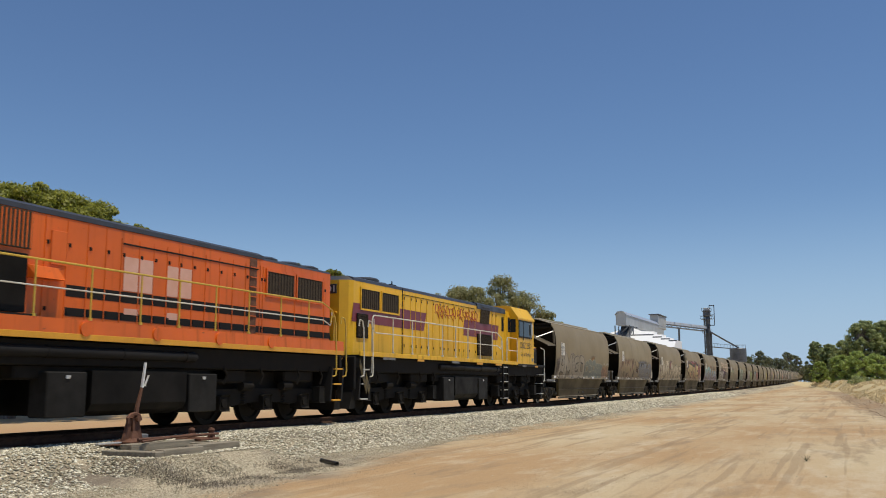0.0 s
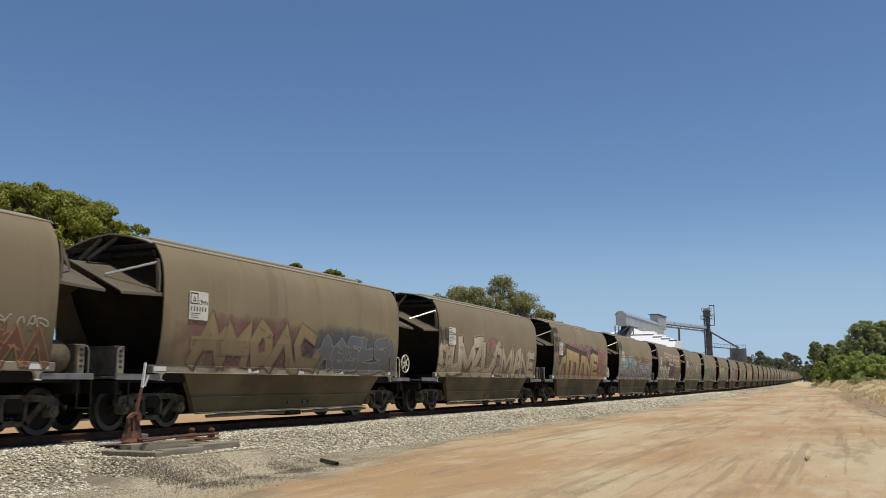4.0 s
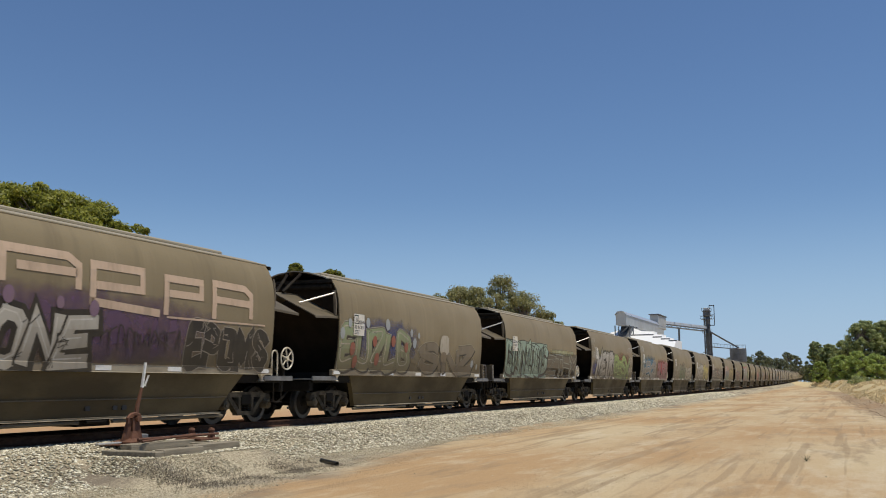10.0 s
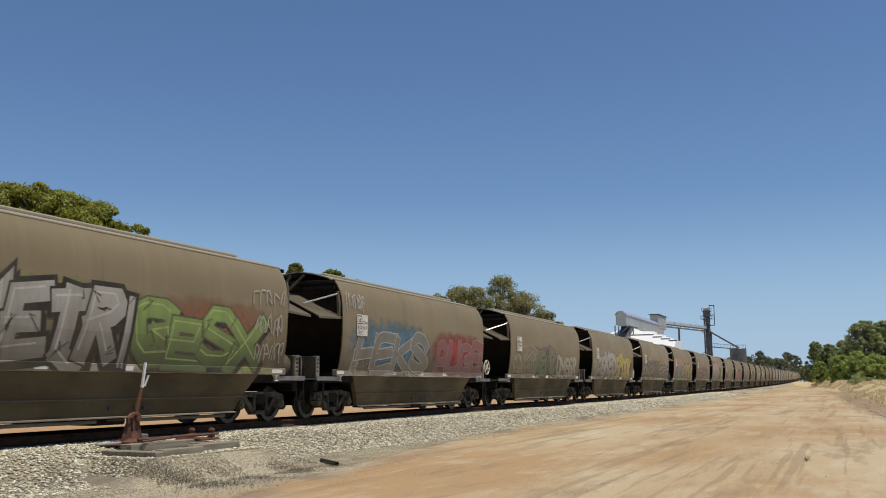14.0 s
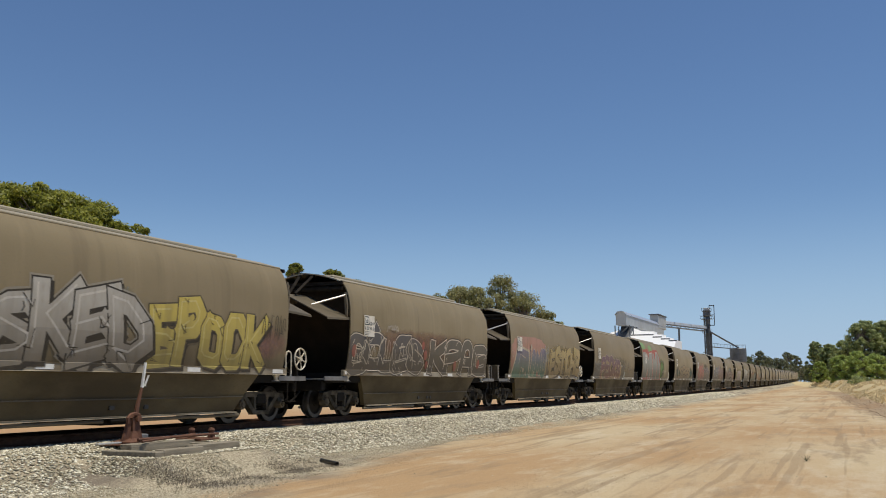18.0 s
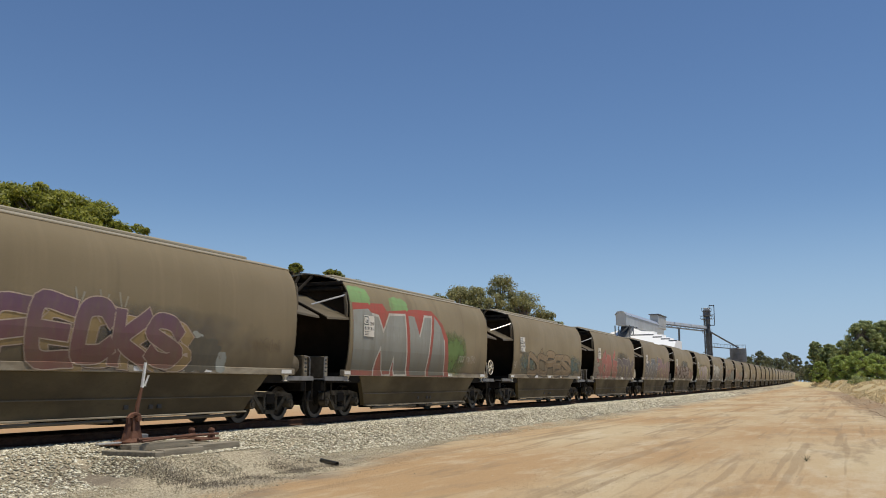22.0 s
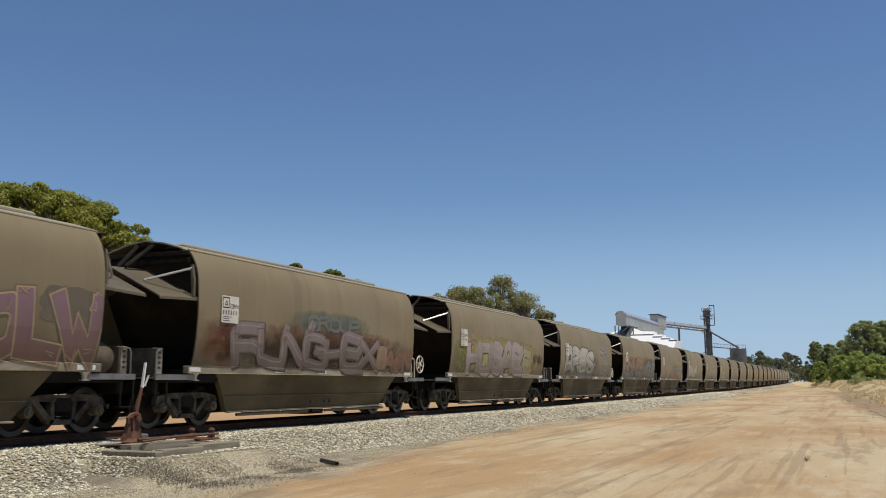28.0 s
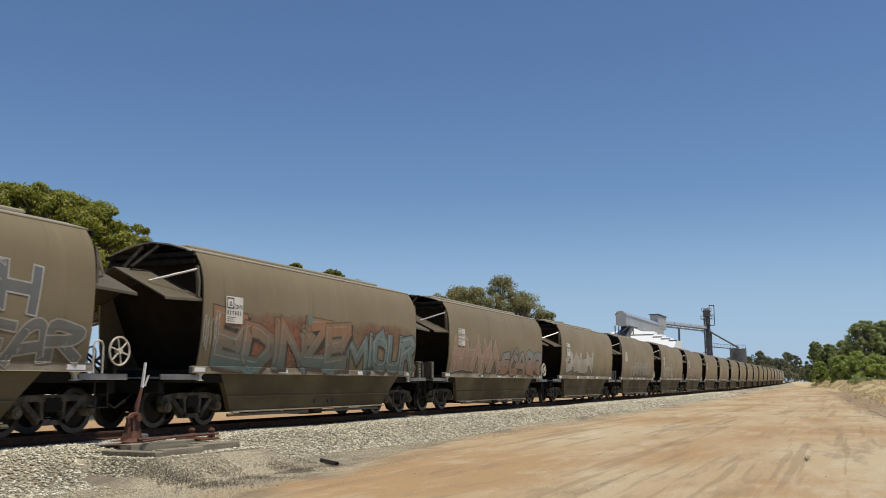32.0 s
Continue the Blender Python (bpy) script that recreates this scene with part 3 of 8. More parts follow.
        part("brake_beam", Shape().rod((xc - 0.38, -0.7, 0.36), (xc - 0.38, 0.7, 0.36), 0.04).rod((xc + 0.38, -0.7, 0.36), (xc + 0.38, 0.7, 0.36), 0.04), M_dark, w)
        for k in (-0.83, 0.83):
            wheelset(w, xc + k, 0.425, TYRE, DISC)
    # equipment end at +x: reservoir, valve boxes, hand rails and steps
    part("air_reservoir", Shape().spin([(0.0, -0.62), (0.2, -0.60), (0.31, -0.48), (0.31, 0.30), (0.26, 0.42), (0.14, 0.50), (0.0, 0.52)], "x", 20, (5.58, -0.84, 1.38)), M_case, w, "rounded steel air reservoir", True)
    for y in (-1, 1):
        bx = part("valve_box", Shape().box(6.10, 6.30, y * 1.14, y * 0.42, 1.05, 1.62, bevel=0.02), M_case, w)
        part("cover_plate", Shape().box(6.12, 6.28, y * 1.16, y * 1.142, 1.08, 1.60, bevel=0.006), M_sill, bx)
        for i in range(4):
            part("louvre", Shape().box(6.16, 6.24, y * 1.172, y * 1.16, 1.20 + i * 0.10, 1.245 + i * 0.10, m=None), M_black, bx)
        part("grab_rail", Shape().pipe([(6.34, y * 1.2, 1.06), (6.34, y * 1.2, 1.50), (6.30, y * 1.2, 1.58), (6.20, y * 1.2, 1.60), (6.12, y * 1.16, 1.60)], 0.016), M_grey, w)
        part("step", Shape().pipe([(6.05, y * 1.25, 1.0), (6.05, y * 1.25, 0.48), (6.38, y * 1.25, 0.48), (6.38, y * 1.25, 1.0)], 0.018).box(6.04, 6.39, y * 1.28, y * 1.1, 0.47, 0.49), M_gear, w)
        part("brake_hose_loop", Shape().pipe([(5.7, y * 0.5, 1.5), (5.85, y * 0.6, 1.56), (6.0, y * 0.7, 1.55)], 0.014).pipe([(5.7, y * 0.6, 1.42), (5.85, y * 0.7, 1.47), (6.0, y * 0.8, 1.46)], 0.014), M_gear, w)
    # hand brake end at -x: wheel on the +y side
    hw = part("handbrake_wheel", Shape().ring((-6.28, 1.19, 1.52), 0.265, 0.02, "y", 24, 6), M_cream, w, "cream-painted six-spoked handbrake wheel", True)
    for i in range(6):
        a = 2 * math.pi * i / 6 + 0.3
        part("spoke", Shape().rod((-6.28, 1.19, 1.52), (-6.28 + 0.26 * math.cos(a), 1.19, 1.52 + 0.26 * math.sin(a)), 0.017, 6), M_cream, hw)
    part("hub", Shape().rod((-6.28, 1.12, 1.52), (-6.28, 1.225, 1.52), 0.055, 10), M_cream, hw)
    part("brake_stand", Shape().box(-6.33, -6.23, 0.95, 1.12, 1.04, 1.66, bevel=0.02).rod((-6.28, 1.0, 1.1), (-5.7, 0.9, 1.5), 0.025).rod((-6.1, 1.0, 1.5), (-5.7, 0.9, 1.1), 0.025), M_gear, w)
    part("grab_rail", Shape().pipe([(-5.60, 1.2, 1.06), (-5.60, 1.2, 1.60), (-5.64, 1.2, 1.68), (-5.72, 1.2, 1.70), (-5.80, 1.2, 1.68), (-5.84, 1.2, 1.60), (-5.84, 1.2, 1.06)], 0.02), M_cream, w)
    part("step", Shape().pipe([(-5.62, 1.25, 1.0), (-5.62, 1.25, 0.48), (-5.95, 1.25, 0.48), (-5.95, 1.25, 1.0)], 0.018).box(-5.96, -5.61, 1.28, 1.1, 0.47, 0.49), M_gear, w)
    # data panel near the front of each side
    for y, sx in ((-1, -1), (1, 1)):
        def on_side(u, z, lift):
            return (sx * (4.58 - u), y * (side_y(z) + lift), z)
        pl = Shape()
        pl.grid([[on_side(u, z, 0.026) for u in (0, 0.62)] for z in (2.22, 2.36, 2.55, 2.81)])
        panel = part("data_panel", pl, M_panel, w, "dusty white data panel with dark markings")
        mk = Shape()

        def mark(u0, u1, z0, z1):
            mk.poly([on_side(u0, z0, 0.029), on_side(u1, z0, 0.029), on_side(u1, z1, 0.029), on_side(u0, z1, 0.029)])
        for box in ((0.03, 0.055, 2.54, 2.78), (0.255, 0.28, 2.54, 2.78), (0.055, 0.255, 2.755, 2.78), (0.055, 0.255, 2.54, 2.565), (0.105, 0.215, 2.60, 2.62)):
            mark(*box)
        mk.poly([on_side(0.105, 2.62, 0.029), on_side(0.13, 2.62, 0.029), on_side(0.17, 2.70, 0.029), on_side(0.16, 2.72, 0.029)])
        mk.poly([on_side(0.215, 2.62, 0.029), on_side(0.19, 2.62, 0.029), on_side(0.15, 2.70, 0.029), on_side(0.16, 2.72, 0.029)])
        for i in range(6):
            mark(0.05 + i * 0.092, 0.085 + i * 0.092, 2.40, 2.495)
        for z, u in ((2.345, 0.36), (2.305, 0.28), (2.26, 0.31)):
            mark(0.05, u, z, z + 0.012)
        for pts, faces in whole_text("CBHN", 0.30, 0.59, 2.54, 2.64):
            base = len(mk.v)
            mk.v += [on_side(u, z, 0.029) for u, z in pts]
            mk.f += [tuple(base + i for i in f) for f in faces]
        part("marking", mk, M_black, panel)
    return w


TYRE, DISC = wheel_mesh(0.425)
wagon_master = build_wagon()


# ---- locomotives: x along the track from the left end, near side at -y ----
def loco_paint(name, base, faded, stain):
    """Locomotive enamel: sun-faded patches, soot and oil runs, chips down to rust."""
    m, nt, b = node_material(name, 0.42)
    patch, run = noised(nt, 0.9, 5, (0.6, 1, 0.8)), noised(nt, 1.0, 6, (5.0, 1, 0.35), 0.6)
    chip, grain = noised(nt, 7.0, 6, (1, 1, 1), 0.7), noised(nt, 40, 3)
    c = mixed(nt, base, faded, ramp(nt, patch, 0.4, 0.65))
    c = mixed(nt, c, stain, ramp(nt, run, 0.54, 0.72, 0, 0.55))
    c = mixed(nt, c, (0.10, 0.045, 0.02), ramp(nt, chip, 0.66, 0.72, 0, 0.7))
    c = mixed(nt, c, tuple(x * 0.6 for x in base), ramp(nt, grain, 0.58, 0.8, 0, 0.25))
    nt.links.new(c, b.inputs["Base Color"])
    nt.links.new(ramp(nt, run, 0.4, 0.7, 0.36, 0.6), b.inputs["Roughness"])
    bumped(nt, b, patch, 0.06, 0.02)
    return m


M_yellow = loco_paint("sun_faded_yellow_paint", (0.83, 0.47, 0.010), (0.68, 0.375, 0.012), (0.30, 0.17, 0.02))
M_orange = loco_paint("orange_paint", (0.74, 0.135, 0.008), (0.60, 0.115, 0.010), (0.26, 0.06, 0.015))
M_stripe = surface("amber_stripe_paint", (0.75, 0.36, 0.02), (0.6, 0.27, 0.02), 0.4, 0, 2, 30, 0.5)
M_chevron = surface("grimy_chevron_paint", (0.16, 0.11, 0.025), (0.05, 0.04, 0.02), 0.6, 0, 6, 30, 0.8)
M_maroon = surface("maroon_paint", (0.19, 0.022, 0.035), (0.14, 0.02, 0.03), 0.4, 0, 2, 30, 0.4)
M_char = surface("charcoal_paint", (0.016, 0.015, 0.014), (0.028, 0.025, 0.022), 0.55, 0, 2, 30, 0.5)
M_roofdark = surface("dark_slate_roof_paint", (0.045, 0.046, 0.05), (0.03, 0.03, 0.033), 0.45, 0, 2, 30, 0.5)
M_pale = surface("faded_pink_patch", (0.72, 0.42, 0.32), (0.62, 0.32, 0.22), 0.5, 0, 3, 40, 0.4)
M_screen = surface("brown_mesh_screen", (0.10, 0.075, 0.05), (0.05, 0.04, 0.03), 0.7, 0.2, 30, 120, 0.8, (1, 1, 1), 0.6, 0.01)
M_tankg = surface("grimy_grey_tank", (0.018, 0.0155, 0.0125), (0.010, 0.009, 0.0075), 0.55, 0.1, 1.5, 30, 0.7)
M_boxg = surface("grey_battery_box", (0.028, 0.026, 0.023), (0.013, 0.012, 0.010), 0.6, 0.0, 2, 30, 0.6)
M_railw = surface("white_hand_rail", (0.75, 0.72, 0.62), (0.5, 0.45, 0.35), 0.4, 0.1, 3, 40, 0.5)
M_raily = surface("yellow_hand_rail", (0.68, 0.45, 0.06), (0.5, 0.32, 0.05), 0.4, 0, 3, 40, 0.5)


dulled(M_tankg, M_boxg, M_char, M_screen)


def glass_material():
    m, nt, b = node_material("dark_cab_glass", 0.05)
    b.inputs["Base Color"].default_value = (0.02, 0.025, 0.03, 1)
    b.inputs["Specular IOR Level"].default_value = 0.35
    return m


M_glass = glass_material()
L_TYRE, L_DISC = wheel_mesh(0.48)
for me in (L_TYRE, L_DISC):
    me.materials[0] = M_dark


def side_plate(x0, x1, z0, z1, y, t=0.012):
    return Shape().box(x0, x1, y - t, y, z0, z1, bevel=min(t * 0.4, 0.004))


def loco_bogie(parent, xc, spacing=1.68):
    for y in (-1, 1):
        s = Shape()
        pts = [(-2.35, 0.62), (-2.2, 0.78), (-0.8, 0.80), (0.8, 0.80), (2.2, 0.78), (2.35, 0.62), (2.2, 0.50), (1.2, 0.42), (0.5, 0.48), (-0.5, 0.48), (-1.2, 0.42), (-2.2, 0.50)]
        s.prism([(xc + a, z) for a, z in pts], "y", y * 0.86, y * 1.0)
        fr = part("bogie_frame", s, M_dark, parent, smooth=False)
        for k in (-spacing, 0, spacing):
            part("axlebox", Shape().box(xc + k - 0.19, xc + k + 0.19, y * 0.84, y * 1.08, 0.30, 0.66, bevel=0.04).rod((xc + k, y * 1.08, 0.48), (xc + k, y * 1.12, 0.48), 0.10, 12), M_dark, fr)
        for k in (-spacing / 2, spacing / 2):
            sp = Shape()
            for j in range(5):
                sp.ring((xc + k, y * 0.95, 0.46 + j * 0.06), 0.09, 0.022, "z", 10, 5)
            part("coil_spring", sp, M_dark, fr)
            part("brake_cylinder", Shape().rod((xc + k - 0.2, y * 1.06, 0.86), (xc + k + 0.2, y * 1.06, 0.86), 0.11, 12), M_dark, fr)
        part("sand_box", Shape().box(xc - 2.5, xc - 2.22, y * 0.95, y * 1.2, 0.42, 0.85, bevel=0.02), M_boxg, fr)
        part("sand_box", Shape().box(xc + 2.22, xc + 2.5, y * 0.95, y * 1.2, 0.42, 0.85, bevel=0.02), M_boxg, fr)
    for k in (-spacing, 0, spacing):
        wheelset(parent, xc + k, 0.48, L_TYRE, L_DISC)


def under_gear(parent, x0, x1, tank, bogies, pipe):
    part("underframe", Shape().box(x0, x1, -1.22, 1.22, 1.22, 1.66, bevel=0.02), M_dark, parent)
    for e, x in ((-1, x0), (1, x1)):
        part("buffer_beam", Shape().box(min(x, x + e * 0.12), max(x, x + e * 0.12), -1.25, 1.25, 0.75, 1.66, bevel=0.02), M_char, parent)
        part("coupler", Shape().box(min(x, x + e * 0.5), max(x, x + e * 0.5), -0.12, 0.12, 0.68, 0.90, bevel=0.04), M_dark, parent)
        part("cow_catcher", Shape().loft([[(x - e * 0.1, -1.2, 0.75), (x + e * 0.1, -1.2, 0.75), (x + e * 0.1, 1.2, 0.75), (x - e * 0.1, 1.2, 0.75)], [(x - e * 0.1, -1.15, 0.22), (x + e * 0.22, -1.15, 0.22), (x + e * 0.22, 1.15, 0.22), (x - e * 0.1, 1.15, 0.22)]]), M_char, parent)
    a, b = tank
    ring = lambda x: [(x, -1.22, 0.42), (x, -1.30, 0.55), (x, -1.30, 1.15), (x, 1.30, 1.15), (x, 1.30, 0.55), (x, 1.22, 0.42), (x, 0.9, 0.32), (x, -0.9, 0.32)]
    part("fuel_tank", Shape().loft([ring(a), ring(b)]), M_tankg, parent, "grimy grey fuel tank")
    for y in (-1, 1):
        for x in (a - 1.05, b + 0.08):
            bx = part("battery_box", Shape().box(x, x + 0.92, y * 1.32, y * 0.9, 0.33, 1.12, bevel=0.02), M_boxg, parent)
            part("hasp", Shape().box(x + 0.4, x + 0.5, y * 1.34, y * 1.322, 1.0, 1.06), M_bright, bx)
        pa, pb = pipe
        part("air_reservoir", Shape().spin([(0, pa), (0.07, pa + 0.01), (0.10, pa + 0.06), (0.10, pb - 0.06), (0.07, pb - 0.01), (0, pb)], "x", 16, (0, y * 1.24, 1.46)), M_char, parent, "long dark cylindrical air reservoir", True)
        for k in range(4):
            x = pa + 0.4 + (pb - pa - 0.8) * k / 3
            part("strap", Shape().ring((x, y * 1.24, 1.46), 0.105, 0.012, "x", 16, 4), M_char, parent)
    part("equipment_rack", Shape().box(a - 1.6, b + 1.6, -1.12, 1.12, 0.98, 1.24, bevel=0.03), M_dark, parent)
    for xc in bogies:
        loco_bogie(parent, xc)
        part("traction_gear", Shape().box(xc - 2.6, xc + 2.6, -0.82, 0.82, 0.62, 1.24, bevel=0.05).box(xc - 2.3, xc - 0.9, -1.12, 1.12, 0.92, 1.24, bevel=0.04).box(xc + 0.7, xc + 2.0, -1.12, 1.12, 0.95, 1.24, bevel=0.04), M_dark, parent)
        for k in (-1.9, -0.5, 1.1, 2.2):
            part("air_line", Shape().pipe([(xc + k, -1.2, 1.3), (xc + k + 0.1, -1.24, 1.1), (xc + k + 0.05, -1.2, 0.9)], 0.03), M_dark, parent)


def handrail(parent, stations, top, mid, y, deck, mat, mat_mid, ends=(0.25, 0.25), label=""):
    """Posts with a top and a middle rail, bent down at both ends."""
    for x in stations[1:-1]:
        part("rail_post", Shape().rod((x, y, deck), (x, y, top), 0.019, 6).rod((x, y, deck), (x, y, deck + 0.05), 0.04, 8), mat, parent)
    a, b = stations[0], stations[-1]
    part("hand_rail", Shape().pipe([(a, y, deck - 0.6 * (ends[0] > 0)), (a, y, top - 0.15), (a + 0.05, y, top - 0.04), (a + 0.15, y, top), (b - 0.6, y, top), (b - 0.12, y, top - 0.16), (b, y, top - 0.3), (b, y, deck - 0.1)], 0.02), mat, parent, label)
    part("mid_rail", Shape().pipe([(a + 0.1, y, top - 0.1), (a + 0.1, y, mid + 0.08), (a + 0.2, y, mid), (b - 0.55, y, mid), (b - 0.2, y, mid - 0.12), (b - 0.13, y, mid), (b - 0.12, y, mid + 0.22)], 0.016), mat_mid, parent)


def end_steps(parent, x0, y, mat, mat_step):
    for i, z in enumerate((1.30, 0.90, 0.48)):
        part("step", Shape().box(x0 - 0.05 * i, x0 + 0.42 - 0.05 * i, y * 1.34, y * 1.02, z - 0.02, z + 0.02, bevel=0.006), mat_step, parent)
    part("step_side", Shape().prism([(x0 - 0.12, 1.35), (x0 - 0.04, 1.35), (x0 - 0.14, 0.45), (x0 - 0.22, 0.45)], "y", y * 1.32, y * 1.02).prism([(x0 + 0.46, 1.35), (x0 + 0.54, 1.35), (x0 + 0.44, 0.45), (x0 + 0.36, 0.45)], "y", y * 1.32, y * 1.02), M_char, parent)
    for x in (x0 - 0.06, x0 + 0.48):
        part("grab_rail", Shape().pipe([(x - 0.10, y * 1.36, 1.10), (x + 0.02, y * 1.38, 1.12), (x + 0.06, y * 1.38, 1.25), (x, y * 1.38, 2.45), (x - 0.06, y * 1.37, 2.66), (x - 0.2, y * 1.36, 2.68), (x - 0.24, y * 1.36, 2.5)], 0.02), mat, parent)


def hood_loft(x0, x1, half, z0, z1, chamfer):
    """A long hood with chamfered vertical corners at its left end and rounded shoulders."""
    def ring(z, inset):
        h, c = half - inset, chamfer
        return [(x0 + inset, -h + c, z), (x0 + c * 0.5 + inset, -h + c * 0.25, z), (x0 + c + inset, -h, z), (x1 - inset, -h, z), (x1 - inset, h, z), (x0 + c + inset, h, z), (x0 + c * 0.5 + inset, h - c * 0.25, z), (x0 + inset, h - c, z)]
    return [ring(z0, 0), ring(z1, 0)]


def build_yellow():
    t = thing("diesel_locomotive", "yellow diesel locomotive with maroon flashes and white handrails", "locomotive", group="locomotives of the grain train")
    x0, x1 = 1.2, 18.75
    under_gear(t, x0, x1, (8.3, 10.45), (4.35, 15.35), (7.0, 12.9))
    part("deck", Shape().box(x0, x1, -1.36, 1.36, 1.66, 1.71, bevel=0.01), M_char, t)
    for y in (-1, 1):
        part("deck_edge", Shape().box(x0, 14.9, y * 1.375, y * 1.33, 1.67, 1.80, bevel=0.01), M_yellow, t)
        part("deck_edge", Shape().box(14.9, x1, y * 1.375, y * 1.33, 1.62, 1.72, bevel=0.01), M_char, t)
        for a, b in ((2.6, 3.4), (5.0, 5.5), (7.8, 8.5), (10.2, 10.8), (12.2, 12.9), (15.5, 16.0), (17.2, 17.6)):
            part("sill_patch", Shape().box(a, b, y * 1.382, y * 1.376, 1.60, 1.67), M_stripe if a % 1 < 0.4 else M_grey, t)
    part("hood", Shape().loft(hood_loft(x0 + 0.02, 14.55, 0.95, 1.71, 3.84, 0.30)), M_yellow, t)
    part("hood_roof", Shape().loft([[(x, y, z) for y, z in ((-0.955, 3.84), (-0.90, 3.93), (-0.74, 3.985), (0.74, 3.985), (0.90, 3.93), (0.955, 3.84))] for x in (1.55, 11.3)]).loft([[(x0 + 0.05, -0.5, 3.84), (x0 + 0.05, 0.5, 3.84), (x0 + 0.2, 0.45, 3.96), (x0 + 0.2, -0.45, 3.96)], [(1.55, -0.955, 3.84), (1.55, 0.955, 3.84), (1.56, 0.74, 3.985), (1.56, -0.74, 3.985)]]).loft([[(x, y, z) for y, z in ((-0.99, 3.74), (-0.97, 3.93), (-0.80, 4.0), (0.80, 4.0), (0.97, 3.93), (0.99, 3.74))] for x in (11.3, 14.5)]), M_roofdark, t, smooth=True)
    part("roof_blister", Shape().spin([(0, 0.14), (0.42, 0.13), (0.5, 0.08), (0.5, 0)], "z", 24, (3.4, -0.25, 3.98)), M_roofdark, t, "round dark roof fan cowl", True)
    part("roof_blister", Shape().spin([(0, 0.12), (0.3, 0.11), (0.36, 0.06), (0.36, 0)], "z", 20, (4.6, -0.1, 3.98)), M_roofdark, t, "round dark roof fan cowl", True)
    part("horn", Shape().rod((4.75, -0.5, 4.02), (5.2, -0.5, 4.05), 0.05, 8, 0.02).rod((4.9, -0.5, 3.98), (4.9, -0.5, 4.16), 0.02, 6), M_char, t)
    for a, b in ((1.96, 3.11), (3.28, 4.44)):
        w = part("air_intake", side_plate(a, b, 3.07, 3.64, -0.952, 0.02), M_screen, t, "brown mesh intake screen in a yellow frame")
        part("intake_frame", Shape().box(a - 0.05, a, -0.985, -0.95, 3.02, 3.69).box(b, b + 0.05, -0.985, -0.95, 3.02, 3.69).box(a, b, -0.985, -0.95, 3.64, 3.69).box(a, b, -0.985, -0.95, 3.02, 3.07), M_yellow, w)
        for i in range(9):
            x = a + (b - a) * (i + 0.5) / 9
            part("bar", Shape().box(x - 0.006, x + 0.006, -0.982, -0.972, 3.07, 3.64), M_char, w)
    fl = [(1.52, 3.20), (1.95, 3.20), (1.95, 3.02), (4.55, 3.02), (4.55, 3.25), (6.60, 3.24), (6.40, 2.63), (1.43, 2.66)]
    part("maroon_flash", Shape().prism(fl, "y", -0.956, -0.951), M_maroon, t, "painted maroon flash")
    part("maroon_flash", Shape().prism([(10.04, 3.25), (13.75, 3.22), (13.60, 2.63), (9.86, 2.66)], "y", -0.956, -0.951), M_maroon, t, "painted maroon flash")
    for a, b, z0, z1 in ((1.70, 2.38, 2.21, 2.91), (11.30, 12.83, 1.97, 2.79)):
        lv = part("louvre_panel", side_plate(a, b, z0, z1, -0.957, 0.03), M_tankg, t, "grey-brown slatted louvre panel")
        n = int((b - a) / 0.075)
        for i in range(n):
            x = a + (b - a) * (i + 0.5) / n
            part("slat", Shape().box(x - 0.015, x + 0.015, -1.0, -0.987, z0 + 0.03, z1 - 0.03), M_screen, lv)
    part("radiator_screen", Shape().prism([(11.75, 3.86), (12.71, 3.82), (12.54, 3.20), (11.60, 3.19)], "y", -0.975, -0.952), M_screen, t, "slanted brown radiator screen")
    for i in range(11):
        x = 11.66 + i * 0.088
        part("screen_bar", Shape().prism([(x + 0.11, 3.83), (x + 0.135, 3.83), (x + 0.005, 3.21), (x - 0.02, 3.21)], "y", -0.99, -0.976), M_screen, t)
    for x in (4.83, 5.35, 5.74, 6.15, 6.63, 7.15, 7.71, 8.06, 8.41, 9.0, 9.45, 9.9, 10.45, 11.1, 12.95, 13.4):
        d = part("door_seam", Shape().box(x - 0.012, x + 0.012, -0.966, -0.951, 1.9, 3.74, bevel=0.004), M_yellow, t)
        for z in (2.05, 3.55):
            part("hinge", Shape().box(x + 0.03, x + 0.07, -0.968, -0.951, z, z + 0.09), M_char, d)
    part("hood_joint", Shape().box(4.72, 4.76, -0.966, -0.951, 1.75, 3.9), M_char, t)
    part("long_seam", Shape().box(4.8, 11.2, -0.964, -0.951, 3.70, 3.715), M_char, t)
    # scrawled tags in thin red paint: looping figures side by side
    tag = Shape()
    rng = random.Random(5)
    for ux, n, d in ((7.3, 6, 0.32), (9.3, 7, 0.29)):
        for i in range(n):
            loop = [Vector((ux + i * d + rng.uniform(a, b), -0.958, 3.36 + rng.uniform(lo, hi))) for a, b, lo, hi in ((0, 0.05, -0.2, -0.05), (0, 0.12, 0.12, 0.24), (0.2, 0.34, 0.08, 0.2), (0.22, 0.38, -0.1, 0.02), (0.02, 0.16, -0.06, 0.04), (0.26, 0.4, -0.24, -0.12))]
            flow = []
            for p0, p1, p2, p3 in zip([loop[0]] + loop, loop, loop[1:], loop[2:] + [loop[-1]]):
                for j in range(4):
                    k = j / 4
                    flow.append(0.5 * (2 * p1 + (p2 - p0) * k + (2 * p0 - 5 * p1 + 4 * p2 - p3) * k * k + (3 * p1 - p0 - 3 * p2 + p3) * k ** 3))
            tag.pipe(flow + [loop[-1]], 0.012, 4)
